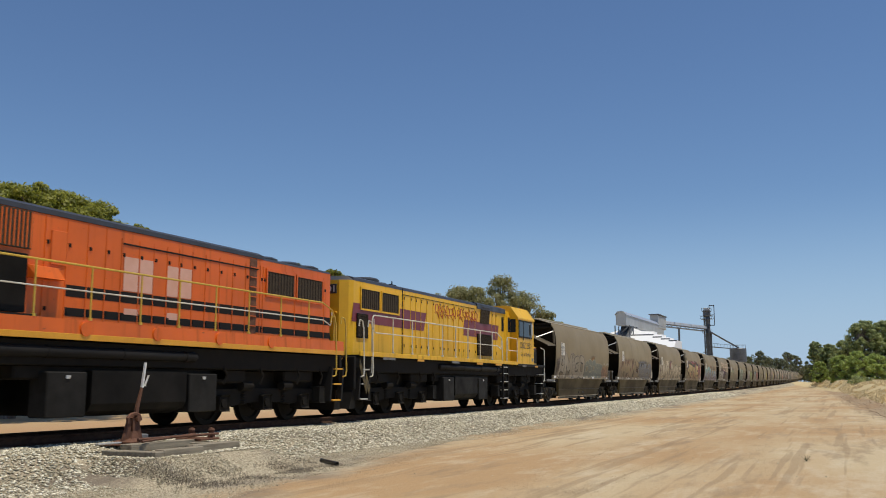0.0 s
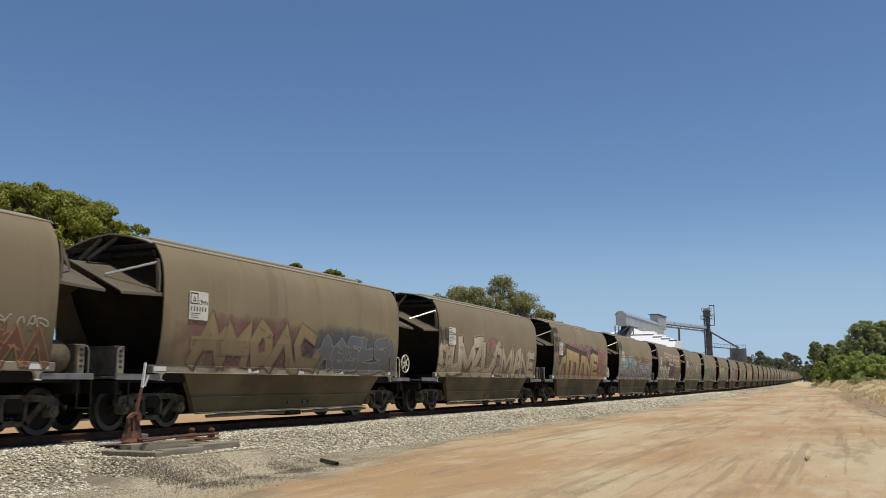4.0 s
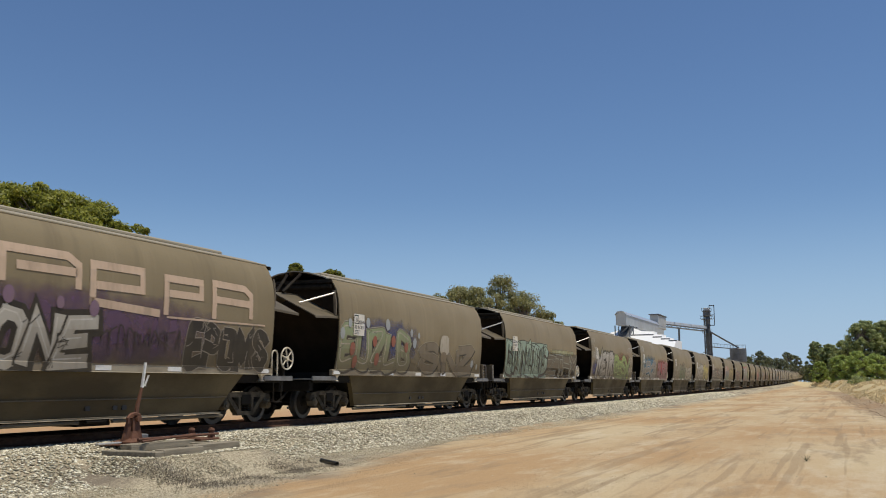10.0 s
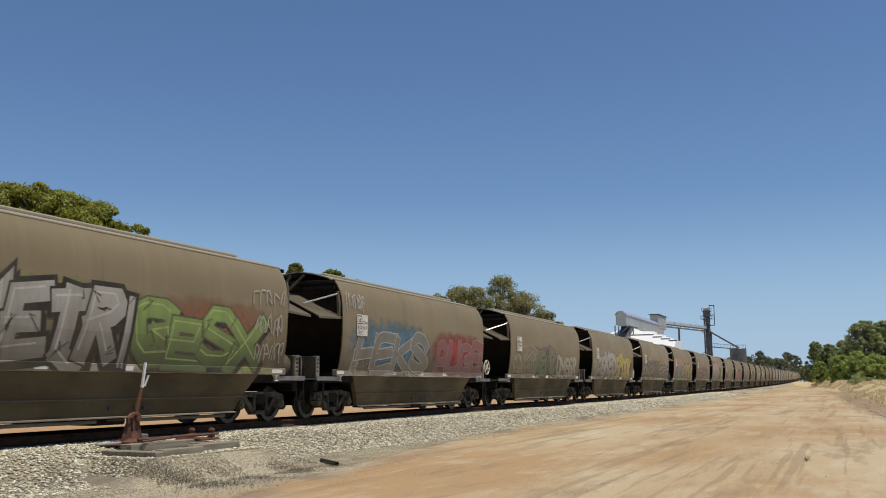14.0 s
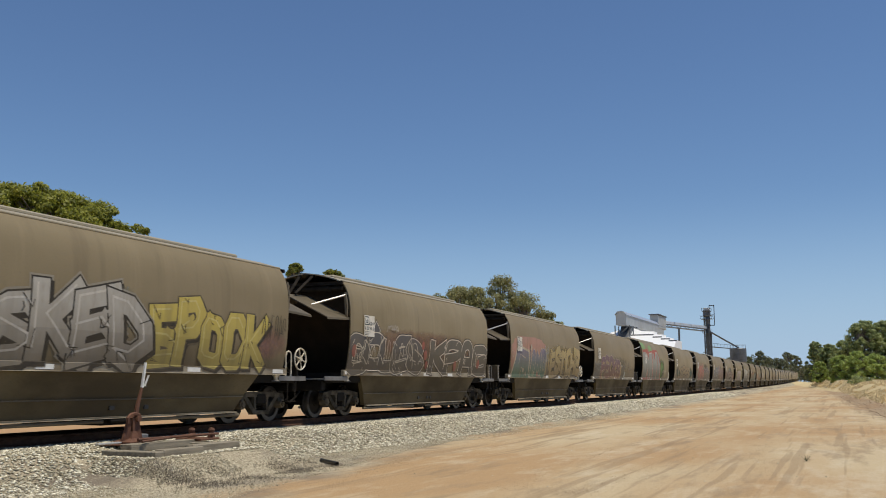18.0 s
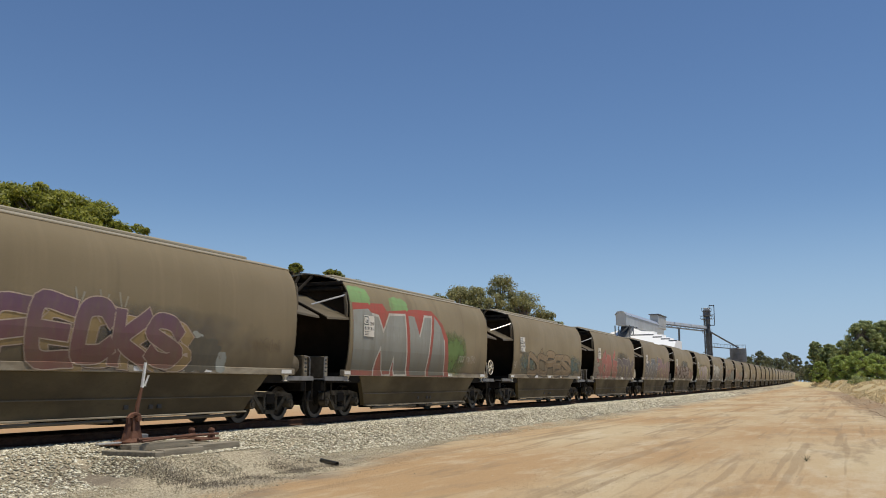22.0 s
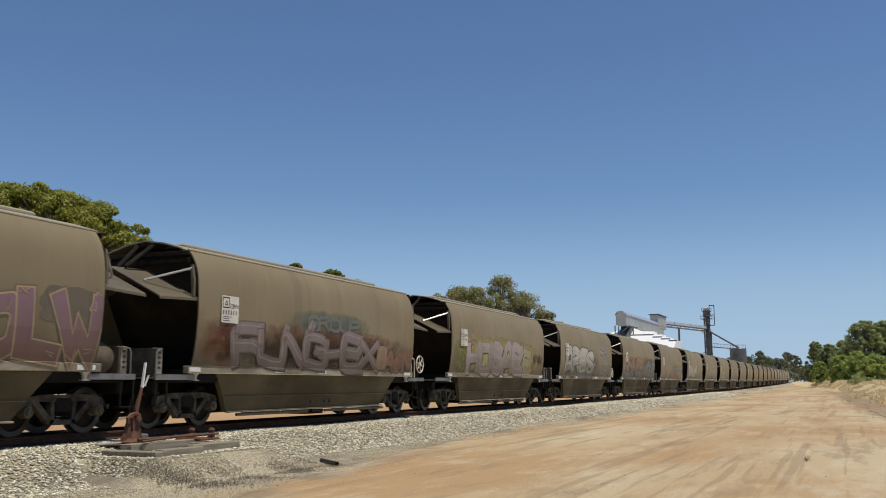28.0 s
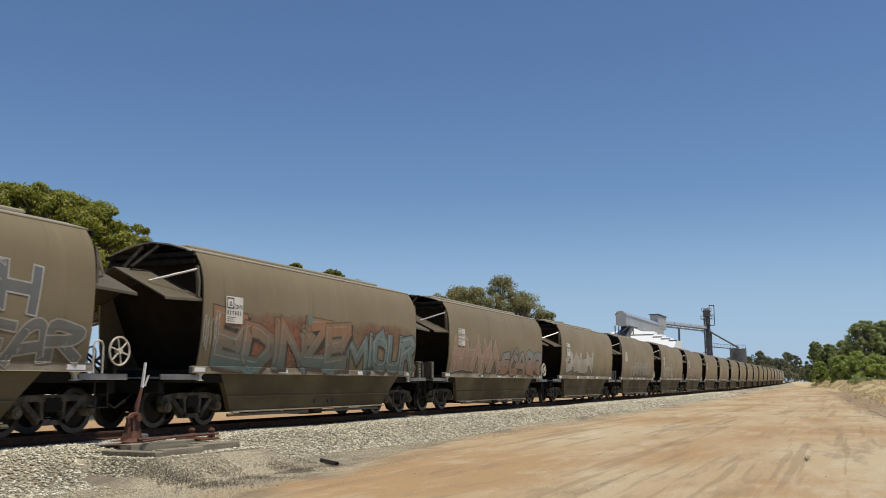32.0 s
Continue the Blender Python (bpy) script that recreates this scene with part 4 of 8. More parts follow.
    tagged(part("scrawl", tag, surface("red_marker", (0.50, 0.09, 0.06), None, 0.6), t, "thin red scrawled tag"), kind="stuff")
    # number board on the rounded end
    nb = part("number_board", Shape().box(x0 - 0.015, x0 + 0.02, -0.58, 0.16, 3.45, 3.72, bevel=0.01), M_black, t, "black number board with white figures")
    fig = Shape()
    for pts, faces in whole_text("2301", 0.04, 0.62, 3.49, 3.68):
        base = len(fig.v)
        fig.v += [(x0 - 0.022, 0.10 - u, z) for u, z in pts]
        fig.f += [tuple(base + i for i in f) for f in faces]
    part("figures", fig, M_white, nb)
    part("end_door", Shape().box(x0 - 0.01, x0 + 0.02, -0.35, 0.35, 1.8, 3.3, bevel=0.01), M_yellow, t)
    part("end_ledge", Shape().box(x0 - 0.03, x0 + 0.1, -0.6, 0.6, 2.88, 2.93, bevel=0.01), M_yellow, t)
    part("jumper_cable", Shape().ring((x0 - 0.03, -0.3, 2.2), 0.09, 0.03, "x", 12, 6), M_char, t)
    part("drop_step_plate", Shape().prism([(-0.9, 1.62), (-0.55, 1.62), (0.0, 0.55), (-0.4, 0.55)], "x", x0 - 0.22, x0 - 0.16), M_stripe, t)
    for k in (0.0, 0.36):
        part("chevron", Shape().prism([(1.22 + k, 1.6 - k), (1.22 + k, 1.36 - k), (1.62 + k * 0.4, 0.62), (1.70 + k * 0.4, 0.80)], "y", -1.352, -1.34), M_chevron, t)
    # cab
    def cab_ring(x):
        return [(x, -1.36, 1.72), (x, -1.37, 3.58), (x, -0.96, 3.90), (x, -0.8, 3.96), (x, 0.8, 3.96), (x, 0.96, 3.90), (x, 1.37, 3.58), (x, 1.36, 1.72)]
    cab = part("cab", Shape().loft([cab_ring(14.98), cab_ring(17.1)]), M_yellow, t)
    part("cab_roof", Shape().loft([[(x, y, z) for y, z in ((-1.40, 3.56), (-1.40, 3.62), (-1.06, 4.08), (-0.9, 4.13), (0.9, 4.13), (1.06, 4.08), (1.40, 3.62), (1.40, 3.56))] for x in (14.92, 17.16)]), M_yellow, t, "faded yellow chamfered cab roof")
    part("cab_rear", Shape().box(14.5, 15.0, -0.98, 0.98, 1.72, 3.86, bevel=0.01), M_yellow, t)
    dr = part("cab_door", Shape().box(14.66, 15.0, -1.02, -0.98, 1.74, 3.72, bevel=0.012), M_yellow, t)
    part("pane", Shape().box(14.70, 14.95, -1.026, -1.02, 3.02, 3.62, bevel=0.002), M_glass, dr)
    part("rear_window", Shape().box(14.965, 14.98, -1.27, -1.03, 3.02, 3.62, bevel=0.004), M_glass, cab)
    part("hood_window", side_plate(14.10, 14.36, 3.02, 3.60, -0.952), M_glass, t)
    wf = part("cab_window", Shape().box(15.02, 16.82, -1.388, -1.372, 2.80, 3.53, bevel=0.006), M_char, cab)
    part("pane", Shape().box(15.09, 15.60, -1.395, -1.388, 2.86, 3.47), M_glass, wf)
    part("pane", Shape().box(15.66, 16.76, -1.395, -1.388, 2.86, 3.47), M_glass, wf)
    part("window_divider", Shape().box(15.60, 15.66, -1.40, -1.388, 2.70, 3.50), M_char, wf)
    part("mirror", Shape().box(16.55, 16.68, -1.46, -1.42, 2.95, 3.42, bevel=0.01).rod((16.6, -1.38, 2.78), (16.6, -1.44, 2.95), 0.015), M_bright, cab)
    part("front_window", Shape().box(17.1, 17.11, -1.15, -0.15, 2.85, 3.5).box(17.1, 17.11, 0.15, 1.15, 2.85, 3.5), M_glass, cab)
    lt = Shape()
    for pts, faces in whole_text("DBZ 2301", 15.26, 16.72, 2.37, 2.62):
        base = len(lt.v)
        lt.v += [(u, -1.372, z) for u, z in pts]
        lt.f += [tuple(base + i for i in f) for f in faces]
    part("road_number", lt, M_black, cab, "black road number on the cab side")
    nm = Shape()
    for pts, faces in whole_text("City of Bunbury", 15.30, 16.62, 2.0, 2.2, 0.06):
        base = len(nm.v)
        nm.v += [(u, -1.372, z) for u, z in pts]
        nm.f += [tuple(base + i for i in f) for f in faces]
    part("name_lettering", nm, M_black, cab)
    part("warning_sticker", Shape().box(16.78, 16.98, -1.374, -1.371, 1.85, 1.98), M_grey, cab)
    ns = part("nose", Shape().loft([[(17.1, -1.0, 1.72), (18.62, -1.0, 1.72), (18.62, 1.0, 1.72), (17.1, 1.0, 1.72)], [(17.1, -1.0, 2.5), (18.6, -1.0, 2.5), (18.6, 1.0, 2.5), (17.1, 1.0, 2.5)], [(17.1, -0.85, 2.68), (18.5, -0.8, 2.62), (18.5, 0.8, 2.62), (17.1, 0.85, 2.68)]]), M_yellow, t)
    part("nose_stripe", Shape().box(17.12, 18.6, -1.006, -1.001, 2.25, 2.48), M_maroon, ns)
    part("nose_locker", Shape().box(17.85, 18.5, -1.05, -1.007, 1.8, 2.42, bevel=0.02), M_boxg, ns, "grey louvred locker door")
    part("nose_louvre", Shape().box(17.35, 17.6, -1.02, -1.007, 2.1, 2.42), M_screen, ns)
    part("nose_rail", Shape().pipe([(17.5, -0.8, 2.66), (17.5, -0.9, 2.78), (18.3, -0.9, 2.74), (18.35, -0.8, 2.62)], 0.02), M_railw, ns)
    for y in (-1, 1):
        handrail(t, [1.95, 3.31, 4.68, 5.92, 7.08, 8.25, 9.40, 10.65, 11.94, 13.09], 2.86, 2.36, y * 1.34, 1.80, M_railw, M_railw, (1, 1), "white tubular handrail")
        part("cab_rail", Shape().pipe([(13.63, y * 1.34, 1.7), (13.63, y * 1.34, 2.62), (13.7, y * 1.34, 2.74), (14.84, y * 1.34, 2.74), (14.92, y * 1.34, 2.66), (14.92, y * 1.34, 1.7)], 0.02).pipe([(13.75, y * 1.34, 2.7), (13.75, y * 1.34, 2.3), (13.85, y * 1.34, 2.23), (14.9, y * 1.34, 2.23)], 0.016), M_railw, t)
        ld = part("ladder", Shape().box(13.10, 13.16, y * 1.37, y * 1.31, 0.33, 1.66).box(13.70, 13.76, y * 1.37, y * 1.31, 0.33, 1.66), M_boxg, t, "steel cab access ladder")
        for z in (0.34, 0.66, 0.98, 1.30, 1.55):
            part("rung", Shape().box(13.12, 13.74, y * 1.36, y * 1.22, z - 0.018, z + 0.018, bevel=0.005), M_bright, ld)
        end_steps(t, 1.42, y, M_railw, M_bright)
        for x, z, side in ((17.9, 1.28, 1.34), (18.2, 0.9, 1.3), (18.25, 0.45, 1.3)):
            part("nose_step", Shape().box(x, x + 0.41 if z < 1 else 18.6, y * side, y * 1.0, z, z + 0.03), M_bright, t)
        part("nose_grab", Shape().pipe([(18.55, y * 1.33, 1.0), (18.68, y * 1.34, 1.05), (18.72, y * 1.34, 1.3), (18.72, y * 1.34, 2.4), (18.6, y * 1.2, 2.5)], 0.022), M_railw, t)
    return t


def build_orange():
    t = thing("diesel_locomotive", "orange diesel locomotive with black stripes and yellow handrails", "locomotive", group="locomotives of the grain train")
    x0, x1 = 1.6, 19.4
    under_gear(t, x0, x1, (10.3, 12.95), (4.8, 16.2), (7.0, 13.3))
    part("deck", Shape().box(x0, x1, -1.36, 1.36, 1.68, 2.02, bevel=0.01), M_char, t)
    for y in (-1, 1):
        part("sill_band", Shape().loft([[(x, y * 1.375, 1.78), (x, y * 1.36, 2.03), (x, y * 1.32, 2.03), (x, y * 1.33, 1.78)] for x in (x0, x1)]), M_orange, t)
        part("sill_stripe", Shape().box(x0, x1, y * 1.38, y * 1.33, 1.67, 1.78, bevel=0.006), M_stripe, t)
        for x in (3.0, 5.5, 8.0, 10.0, 11.9, 13.9, 15.9):
            part("lift_lug", Shape().rod((x, y * 1.36, 1.87), (x, y * 1.40, 1.87), 0.13, 16), M_orange, t)
    part("hood", Shape().box(x0 + 2.5, x1 - 0.03, -0.95, 0.95, 2.02, 3.90, bevel=0.03), M_orange, t)
    part("cab", Shape().box(x0 + 0.6, x0 + 2.5, -1.3, 1.3, 2.02, 3.9, bevel=0.08), M_orange, t)
    part("hood_roof", Shape().loft([[(x, y, z) for y, z in ((-0.965, 3.88), (-0.95, 3.97), (-0.80, 4.04), (0.80, 4.04), (0.95, 3.97), (0.965, 3.88))] for x in (x0 + 2.4, 16.1)]).loft([[(x, y, z) for y, z in ((-0.955, 3.87), (-0.9, 3.93), (-0.7, 3.96), (0.7, 3.96), (0.9, 3.93), (0.955, 3.87))] for x in (16.1, x1 - 0.05)]), M_roofdark, t, smooth=True)
    for x in (16.9, 18.0, 18.9):
        part("roof_fan", Shape().spin([(0, 0.10), (0.3, 0.10), (0.42, 0.05), (0.42, 0)], "z", 20, (x, -0.35, 3.96)), M_roofdark, t, "round dark roof fan cowl", True)
    for z0, z1 in ((2.47, 2.68), (2.12, 2.27)):
        part("black_stripe", side_plate(9.9, x1 - 0.05, z0, z1, -0.951, 0.005), M_char, t, "painted black stripe")
    for a, b, z0, z1 in ((11.35, 11.76, 2.70, 3.37), (11.80, 12.19, 2.70, 3.37), (12.63, 12.98, 2.70, 3.33), (13.03, 13.42, 2.70, 3.33), (11.4, 11.8, 2.24, 2.36), (12.66, 13.0, 2.22, 2.36)):
        part("paint_patch", side_plate(a, b, z0, z1, -0.957, 0.005), M_pale, t, "pale pink faded paint patch")
    for x in (9.37, 9.88, 10.39, 10.86, 11.28, 11.78, 12.21, 12.62, 13.0, 13.45, 13.9, 14.4, 14.9, 15.4, 16.0, 16.12, 17.56, 19.0):
        d = part("door_seam", Shape().box(x - 0.01, x + 0.01, -0.962, -0.951, 2.05, 3.72 if x > 11 else 3.85), M_orange, t)
        for z in (2.18, 3.36):
            part("latch", Shape().box(x + 0.04, x + 0.09, -0.970, -0.951, z, z + 0.07), M_char, d)
    part("long_seam", Shape().box(11.3, 15.9, -0.966, -0.951, 3.60, 3.63), M_char, t)
    part("access_panel", Shape().box(9.5, 9.86, -0.975, -0.951, 3.0, 3.62, bevel=0.008), M_orange, t)
    part("grille", side_plate(7.6, 9.05, 3.20, 3.86, -0.955, 0.03), M_screen, t, "brown slatted radiator grille")
    for i in range(16):
        x = 7.65 + i * 0.09
        part("grille_bar", Shape().box(x, x + 0.025, -1.0, -0.985, 3.22, 3.84), M_orange, t)
    part("side_louvre", side_plate(7.2, 8.9, 2.1, 3.1, -1.02, 0.06), M_tankg, t)
    part("intake_duct", Shape().loft([[(9.0, -0.95, 2.72), (9.75, -0.95, 2.72), (9.75, -0.95, 2.95), (9.0, -0.95, 2.95)], [(9.05, -1.15, 2.72), (9.7, -1.15, 2.72), (9.6, -1.05, 2.93), (9.05, -1.05, 2.93)]]), M_orange, t)
    for a, b in ((16.28, 17.48), (17.64, 18.88)):
        w = part("air_intake", side_plate(a, b, 3.06, 3.62, -0.952, 0.02), M_screen, t, "brown mesh intake screen in an orange frame")
        part("intake_frame", Shape().box(a - 0.05, a, -0.985, -0.95, 3.0, 3.68).box(b, b + 0.05, -0.985, -0.95, 3.0, 3.68).box(a, b, -0.985, -0.95, 3.62, 3.68).box(a, b, -0.985, -0.95, 3.0, 3.06), M_orange, w)
        for i in range(9):
            x = a + (b - a) * (i + 0.5) / 9
            part("bar", Shape().box(x - 0.006, x + 0.006, -0.982, -0.972, 3.06, 3.62), M_char, w)
    ll = part("side_ladder_recess", side_plate(15.55, 15.85, 2.1, 3.85, -0.953, 0.006), M_rust, t)
    for i in range(7):
        part("rung", Shape().box(15.57, 15.83, -0.985, -0.96, 2.25 + i * 0.23, 2.27 + i * 0.23), M_orange, ll)
    for y in (-1, 1):
        handrail(t, [7.6, 8.84, 10.13, 11.44, 12.58, 13.79, 15.02, 16.34, 17.62, 18.9], 3.0, 2.55, y * 1.34, 2.03, M_raily, M_railw, (0, 1), "yellow tubular handrail")
        part("walkway_edge", Shape().box(5.0, 8.9, y * 1.36, y * 1.2, 2.03, 2.06), M_char, t)
        end_steps(t, 19.0, y, M_raily, M_stripe)
    return t


loco_yellow = build_yellow()
loco_orange = build_orange()


# ---- trees ----
M_bark = surface("eucalypt_bark", (0.23, 0.19, 0.15), (0.13, 0.10, 0.08), 0.9, 0, 3, 30, 0.7, (3, 3, 0.6), 0.5, 0.02)
M_leaf_a = leaf_surface("olive_leaf", (0.115, 0.13, 0.024), (0.36, 0.37, 0.08))
M_leaf_b = leaf_surface("grey_green_leaf", (0.21, 0.205, 0.08), (0.44, 0.42, 0.19))
M_leaf_c = leaf_surface("bright_green_leaf", (0.28, 0.34, 0.08), (0.52, 0.60, 0.17))

M_leaf_e = leaf_surface("golden_green_leaf", (0.125, 0.145, 0.02), (0.47, 0.46, 0.075))
M_leaf_f = leaf_surface("far_grey_leaf", (0.13, 0.14, 0.075), (0.28, 0.29, 0.16))
M_leaf_d = leaf_surface("dark_olive_leaf", (0.24, 0.28, 0.11), (0.46, 0.50, 0.21))


def leaf_cloud(rng, clumps, per, leaf, mat):
    """Small folded leaf sprays round clump centres (x, y, z, radius)."""
    centres, radii = np.array([c[:3] for c in clumps]), np.array([c[3] for c in clumps])
    n = per * len(clumps)
    idx = np.repeat(np.arange(len(clumps)), per)
    d = rng.normal(size=(n, 3))
    d /= np.linalg.norm(d, axis=1)[:, None]
    p = centres[idx] + d * np.array([1, 1, 0.75]) * (radii[idx] * rng.uniform(0.45, 1.12, n))[:, None]
    # leaves lie roughly along the outside of their clump
    face = d + np.array([0, 0, 0.35]) + rng.normal(0, 0.45, (n, 3))
    face /= np.linalg.norm(face, axis=1)[:, None]
    u = np.cross(face, rng.normal(size=(n, 3)))
    u /= np.linalg.norm(u, axis=1)[:, None]
    w = np.cross(face, u)
    size = leaf * rng.uniform(0.6, 1.4, n)[:, None]
    a, b = u * size, w * size * 0.5
    quad = np.stack([p - a, p - b * 0.9 + a * 0.1, p + a, p + b], 1).reshape(-1, 3)
    return arrays_mesh("crown", quad, np.arange(4 * n).reshape(n, 4), mat)


def tree(name, label, x, y, height, spread, seed, mat, clumps=40, per=220, leaf=0.16, trunk=None, base=0.35, lean=0.0, z=None, puff=(0.10, 0.19), inner=0.0):
    rng = np.random.default_rng(seed)
    t = thing(name, label, "tree", pose(x, y, (ground_z(x, y) if z is None else z) - 0.05))
    r0 = height * 0.028 if trunk is None else trunk
    s = Shape()
    tops = []
    n_stem = 2 + seed % 2
    for i in range(n_stem):
        a = rng.uniform(0, 6.28)
        out = spread * 0.28 * (i > 0)
        pts = [Vector((0.15 * i, 0, 0)), Vector((out * 0.3 * math.cos(a) + lean * 0.2, out * 0.3 * math.sin(a), height * 0.22)), Vector((out * 0.8 * math.cos(a) + lean * 0.5, out * 0.8 * math.sin(a), height * 0.45)), Vector((out * 1.3 * math.cos(a) + lean, out * 1.3 * math.sin(a), height * 0.75))]
        s.pipe(pts, [r0, r0 * 0.75, r0 * 0.5, r0 * 0.2], 7)
        tops += [pts[2], pts[3]]
    cl = []
    for i in range(clumps):
        a, k = rng.uniform(0, 6.28), math.sqrt(rng.uniform(inner, 1.0))
        h = rng.uniform(base, 1.0)
        dome = math.sqrt(max(1 - ((h - base) / (1.02 - base)) ** 2.2, 0.03))
        rr = spread * k * dome * rng.uniform(0.75, 1.1)
        rad = spread * rng.uniform(*puff)
        c = Vector((rr * math.cos(a) + lean * h, rr * math.sin(a), height * h - rad * 0.6))
        cl.append((*c, rad))
        j = min(tops, key=lambda q: (q - c).length)
        m = (j + c) / 2 + Vector((0, 0, -0.05 * height))
        s.pipe([j, m, c], [r0 * 0.3, r0 * 0.2, r0 * 0.06], 5)
    part("trunk", s, M_bark, t, smooth=True)
    part("crown", leaf_cloud(rng, cl, per, leaf, mat), None, t, "leafy crown with gaps")
    return t


tree("eucalyptus_tree", "broad olive-green eucalyptus tree with forked dark trunk", 30.4, 33.7, 10.2, 7.1, 3, M_leaf_e, 1500, 150, 0.085, base=0.5, z=-0.6, puff=(0.03, 0.06), inner=0.25)
for x, y, h, s, sd, n in ((87.3, 37.4, 10.6, 2.4, 6, 60), (88.2, 35.6, 11.4, 3.4, 4, 100), (89.0, 33.6, 11.5, 3.2, 8, 90), (89.5, 31.9, 12.4, 3.6, 7, 110), (90.2, 29.9, 11.0, 3.2, 9, 90), (91.0, 27.6, 8.8, 2.6, 10, 60), (91.5, 26.2, 7.6, 1.9, 13, 36)):
    tree("eucalyptus_tree", "grey-green eucalyptus tree behind the train", x, y, h, s, sd, M_leaf_b, n, 130, 0.11, base=0.35, puff=(0.13, 0.24))
tree("low_shrub", "low dark green shrub in dry grass on the bank", 150.0, -1.7, 1.2, 1.7, 91, M_leaf_d, 22, 60, 0.10, trunk=0.04, base=0.2, puff=(0.2, 0.34))
tree("eucalyptus_tree", "small round-topped tree far behind the train", 93.2, 58.6, 15.5, 1.0, 11, M_leaf_a, 70, 130, 0.10, base=0.88, puff=(0.2, 0.34))
tree("eucalyptus_tree", "small round-topped tree far behind the train", 95.6, 54.9, 14.8, 1.35, 12, M_leaf_a, 80, 130, 0.10, base=0.86, puff=(0.18, 0.3))
tree("eucalyptus_tree", "small round-topped tree far behind the train", 97.5, 53.2, 13.6, 1.8, 15, M_leaf_a, 80, 130, 0.10, base=0.84, puff=(0.16, 0.28))
# stand of trees beside the dirt road
for x, y, h, s, sd in ((240, 6.3, 8.8, 2.7, 21), (230, 3.3, 7.5, 3.5, 22), (215, -0.6, 7.8, 3.8, 23), (210, -3.8, 11.5, 4.8, 24), (214, -7.5, 11.4, 5.2, 25), (210, -12.6, 11.5, 5.9, 26), (215, -17.7, 10.0, 6.3, 27)):
    tree("eucalyptus_tree", "dense dark green eucalyptus tree beside the dirt road", x, y, h + 0.9, s, sd, M_leaf_d, 230, 90, 0.20, base=0.12, puff=(0.09, 0.16))
for x, y, h, s, sd in ((190, 0.7, 4.6, 2.9, 31), (186, -2.0, 5.1, 3.2, 32), (188, -5.0, 4.7, 3.2, 33), (220, 5.1, 4.2, 2.2, 34)):
    tree("bushy_tree", "bright green bushy young tree beside the dirt road", x, y, h + 0.4, s, sd, M_leaf_c, 130, 90, 0.15, base=0.08, puff=(0.10, 0.18))
# far trees past the grain store
for i, (x, y, h, s) in enumerate(((395, 42, 10.5, 6), (400, 37, 11, 6), (412, 33.0, 13.2, 6), (430, 31, 11, 8), (425, 26.5, 10.5, 7), (440, 23.5, 13.2, 4.6), (455, 20.5, 11.8, 4), (470, 15, 8, 6), (520, 20, 9, 8), (390, 50, 9, 7), (520, 10, 8, 8))):
    tree("eucalyptus_tree", "far dark green eucalyptus tree on the skyline", x, y, h, s, 40 + i, M_leaf_f, 90, 60, 0.3, base=0.2, puff=(0.10, 0.2))
# tree line that closes the horizon
rng = np.random.default_rng(77)
far = []
for i in range(420):
    a = radians(rng.uniform(0, 360))
    d = rng.uniform(600, 950)
    far.append((d * math.cos(a), d * math.sin(a), rng.uniform(1.0, 4.5), rng.uniform(4, 8)))
tagged(new("far_woods", leaf_cloud(rng, far, 60, 1.6, M_leaf_b)), "distant dark tree line on the flat horizon", "woods", kind="stuff")


# ---- grain store behind the train ----
M_clad = surface("white_roof_sheeting", (0.86, 0.86, 0.85), (0.80, 0.80, 0.79), 0.5, 0.0, 0.3, 6, 0.2)
M_wallgrey = surface("pale_grey_cladding", (0.42, 0.43, 0.43), (0.35, 0.36, 0.36), 0.5, 0.1, 0.4, 6, 0.4)
M_steel = surface("galvanised_tower_steel", (0.15, 0.155, 0.165), (0.09, 0.093, 0.10), 0.5, 0.3, 0.6, 6, 0.6)
M_zinc = surface("bright_zinc_sheet", (0.62, 0.63, 0.65), (0.5, 0.5, 0.52), 0.35, 0.5, 0.8, 6, 0.3)

shed = thing("grain_store", "white-roofed grain storage shed with a ridge conveyor gallery", "storage shed", pose(0, 0, 0.6))
SY = 55.0
# stepped white end of the store, stiffened by dark capping strips
STEP = [(76.0, 6.0), (62.0, 13.55), (54.6, 16.0), (51.5, 14.6), (47.6, 14.4), (47.55, 13.5), (45.2, 13.45), (45.15, 12.6), (43.0, 12.55), (42.95, 11.8), (41.0, 11.75), (41.0, -1.5), (76.0, -1.5)]
part("end_wall", Shape().loft([[(x - (14.0 - z) * 1.8 * (x < 260), y, z) for y, z in STEP] for x in (258.0, 263.0)]), M_clad, shed, "white sheeted sloping end with a stepped top")
for a, b, z in ((55.2, 47.5, 13.6), (47.5, 45.1, 12.9), (45.1, 42.9, 12.3), (42.9, 40.9, 11.75)):
    part("capping", Shape().box(257.4 - (14 - z) * 1.8, 258.2 - (14 - z) * 1.8, b, a, z - 0.35, z, bevel=0.05), M_steel, shed)
part("body", Shape().box(263.0, 300.0, 50.0, 74.0, -1.5, 10.5, bevel=0.1), M_clad, shed)
part("roof", Shape().prism([(49.5, 10.5), (62.0, 14.5), (74.5, 10.5)], "x", 263.0, 300.5), M_clad, shed, "white sheeted pitched roof")
gal = part("gallery", Shape().loft([[(x, SY - 1.4, 15.9), (x, SY - 1.4, 18.7), (x, SY - 0.9, 19.3), (x, SY, 19.5), (x, SY + 0.9, 19.3), (x, SY + 1.4, 18.7), (x, SY + 1.4, 15.9)] for x in (251.0, 308.0)]), M_wallgrey, shed, "grey sheeted conveyor gallery along the ridge")
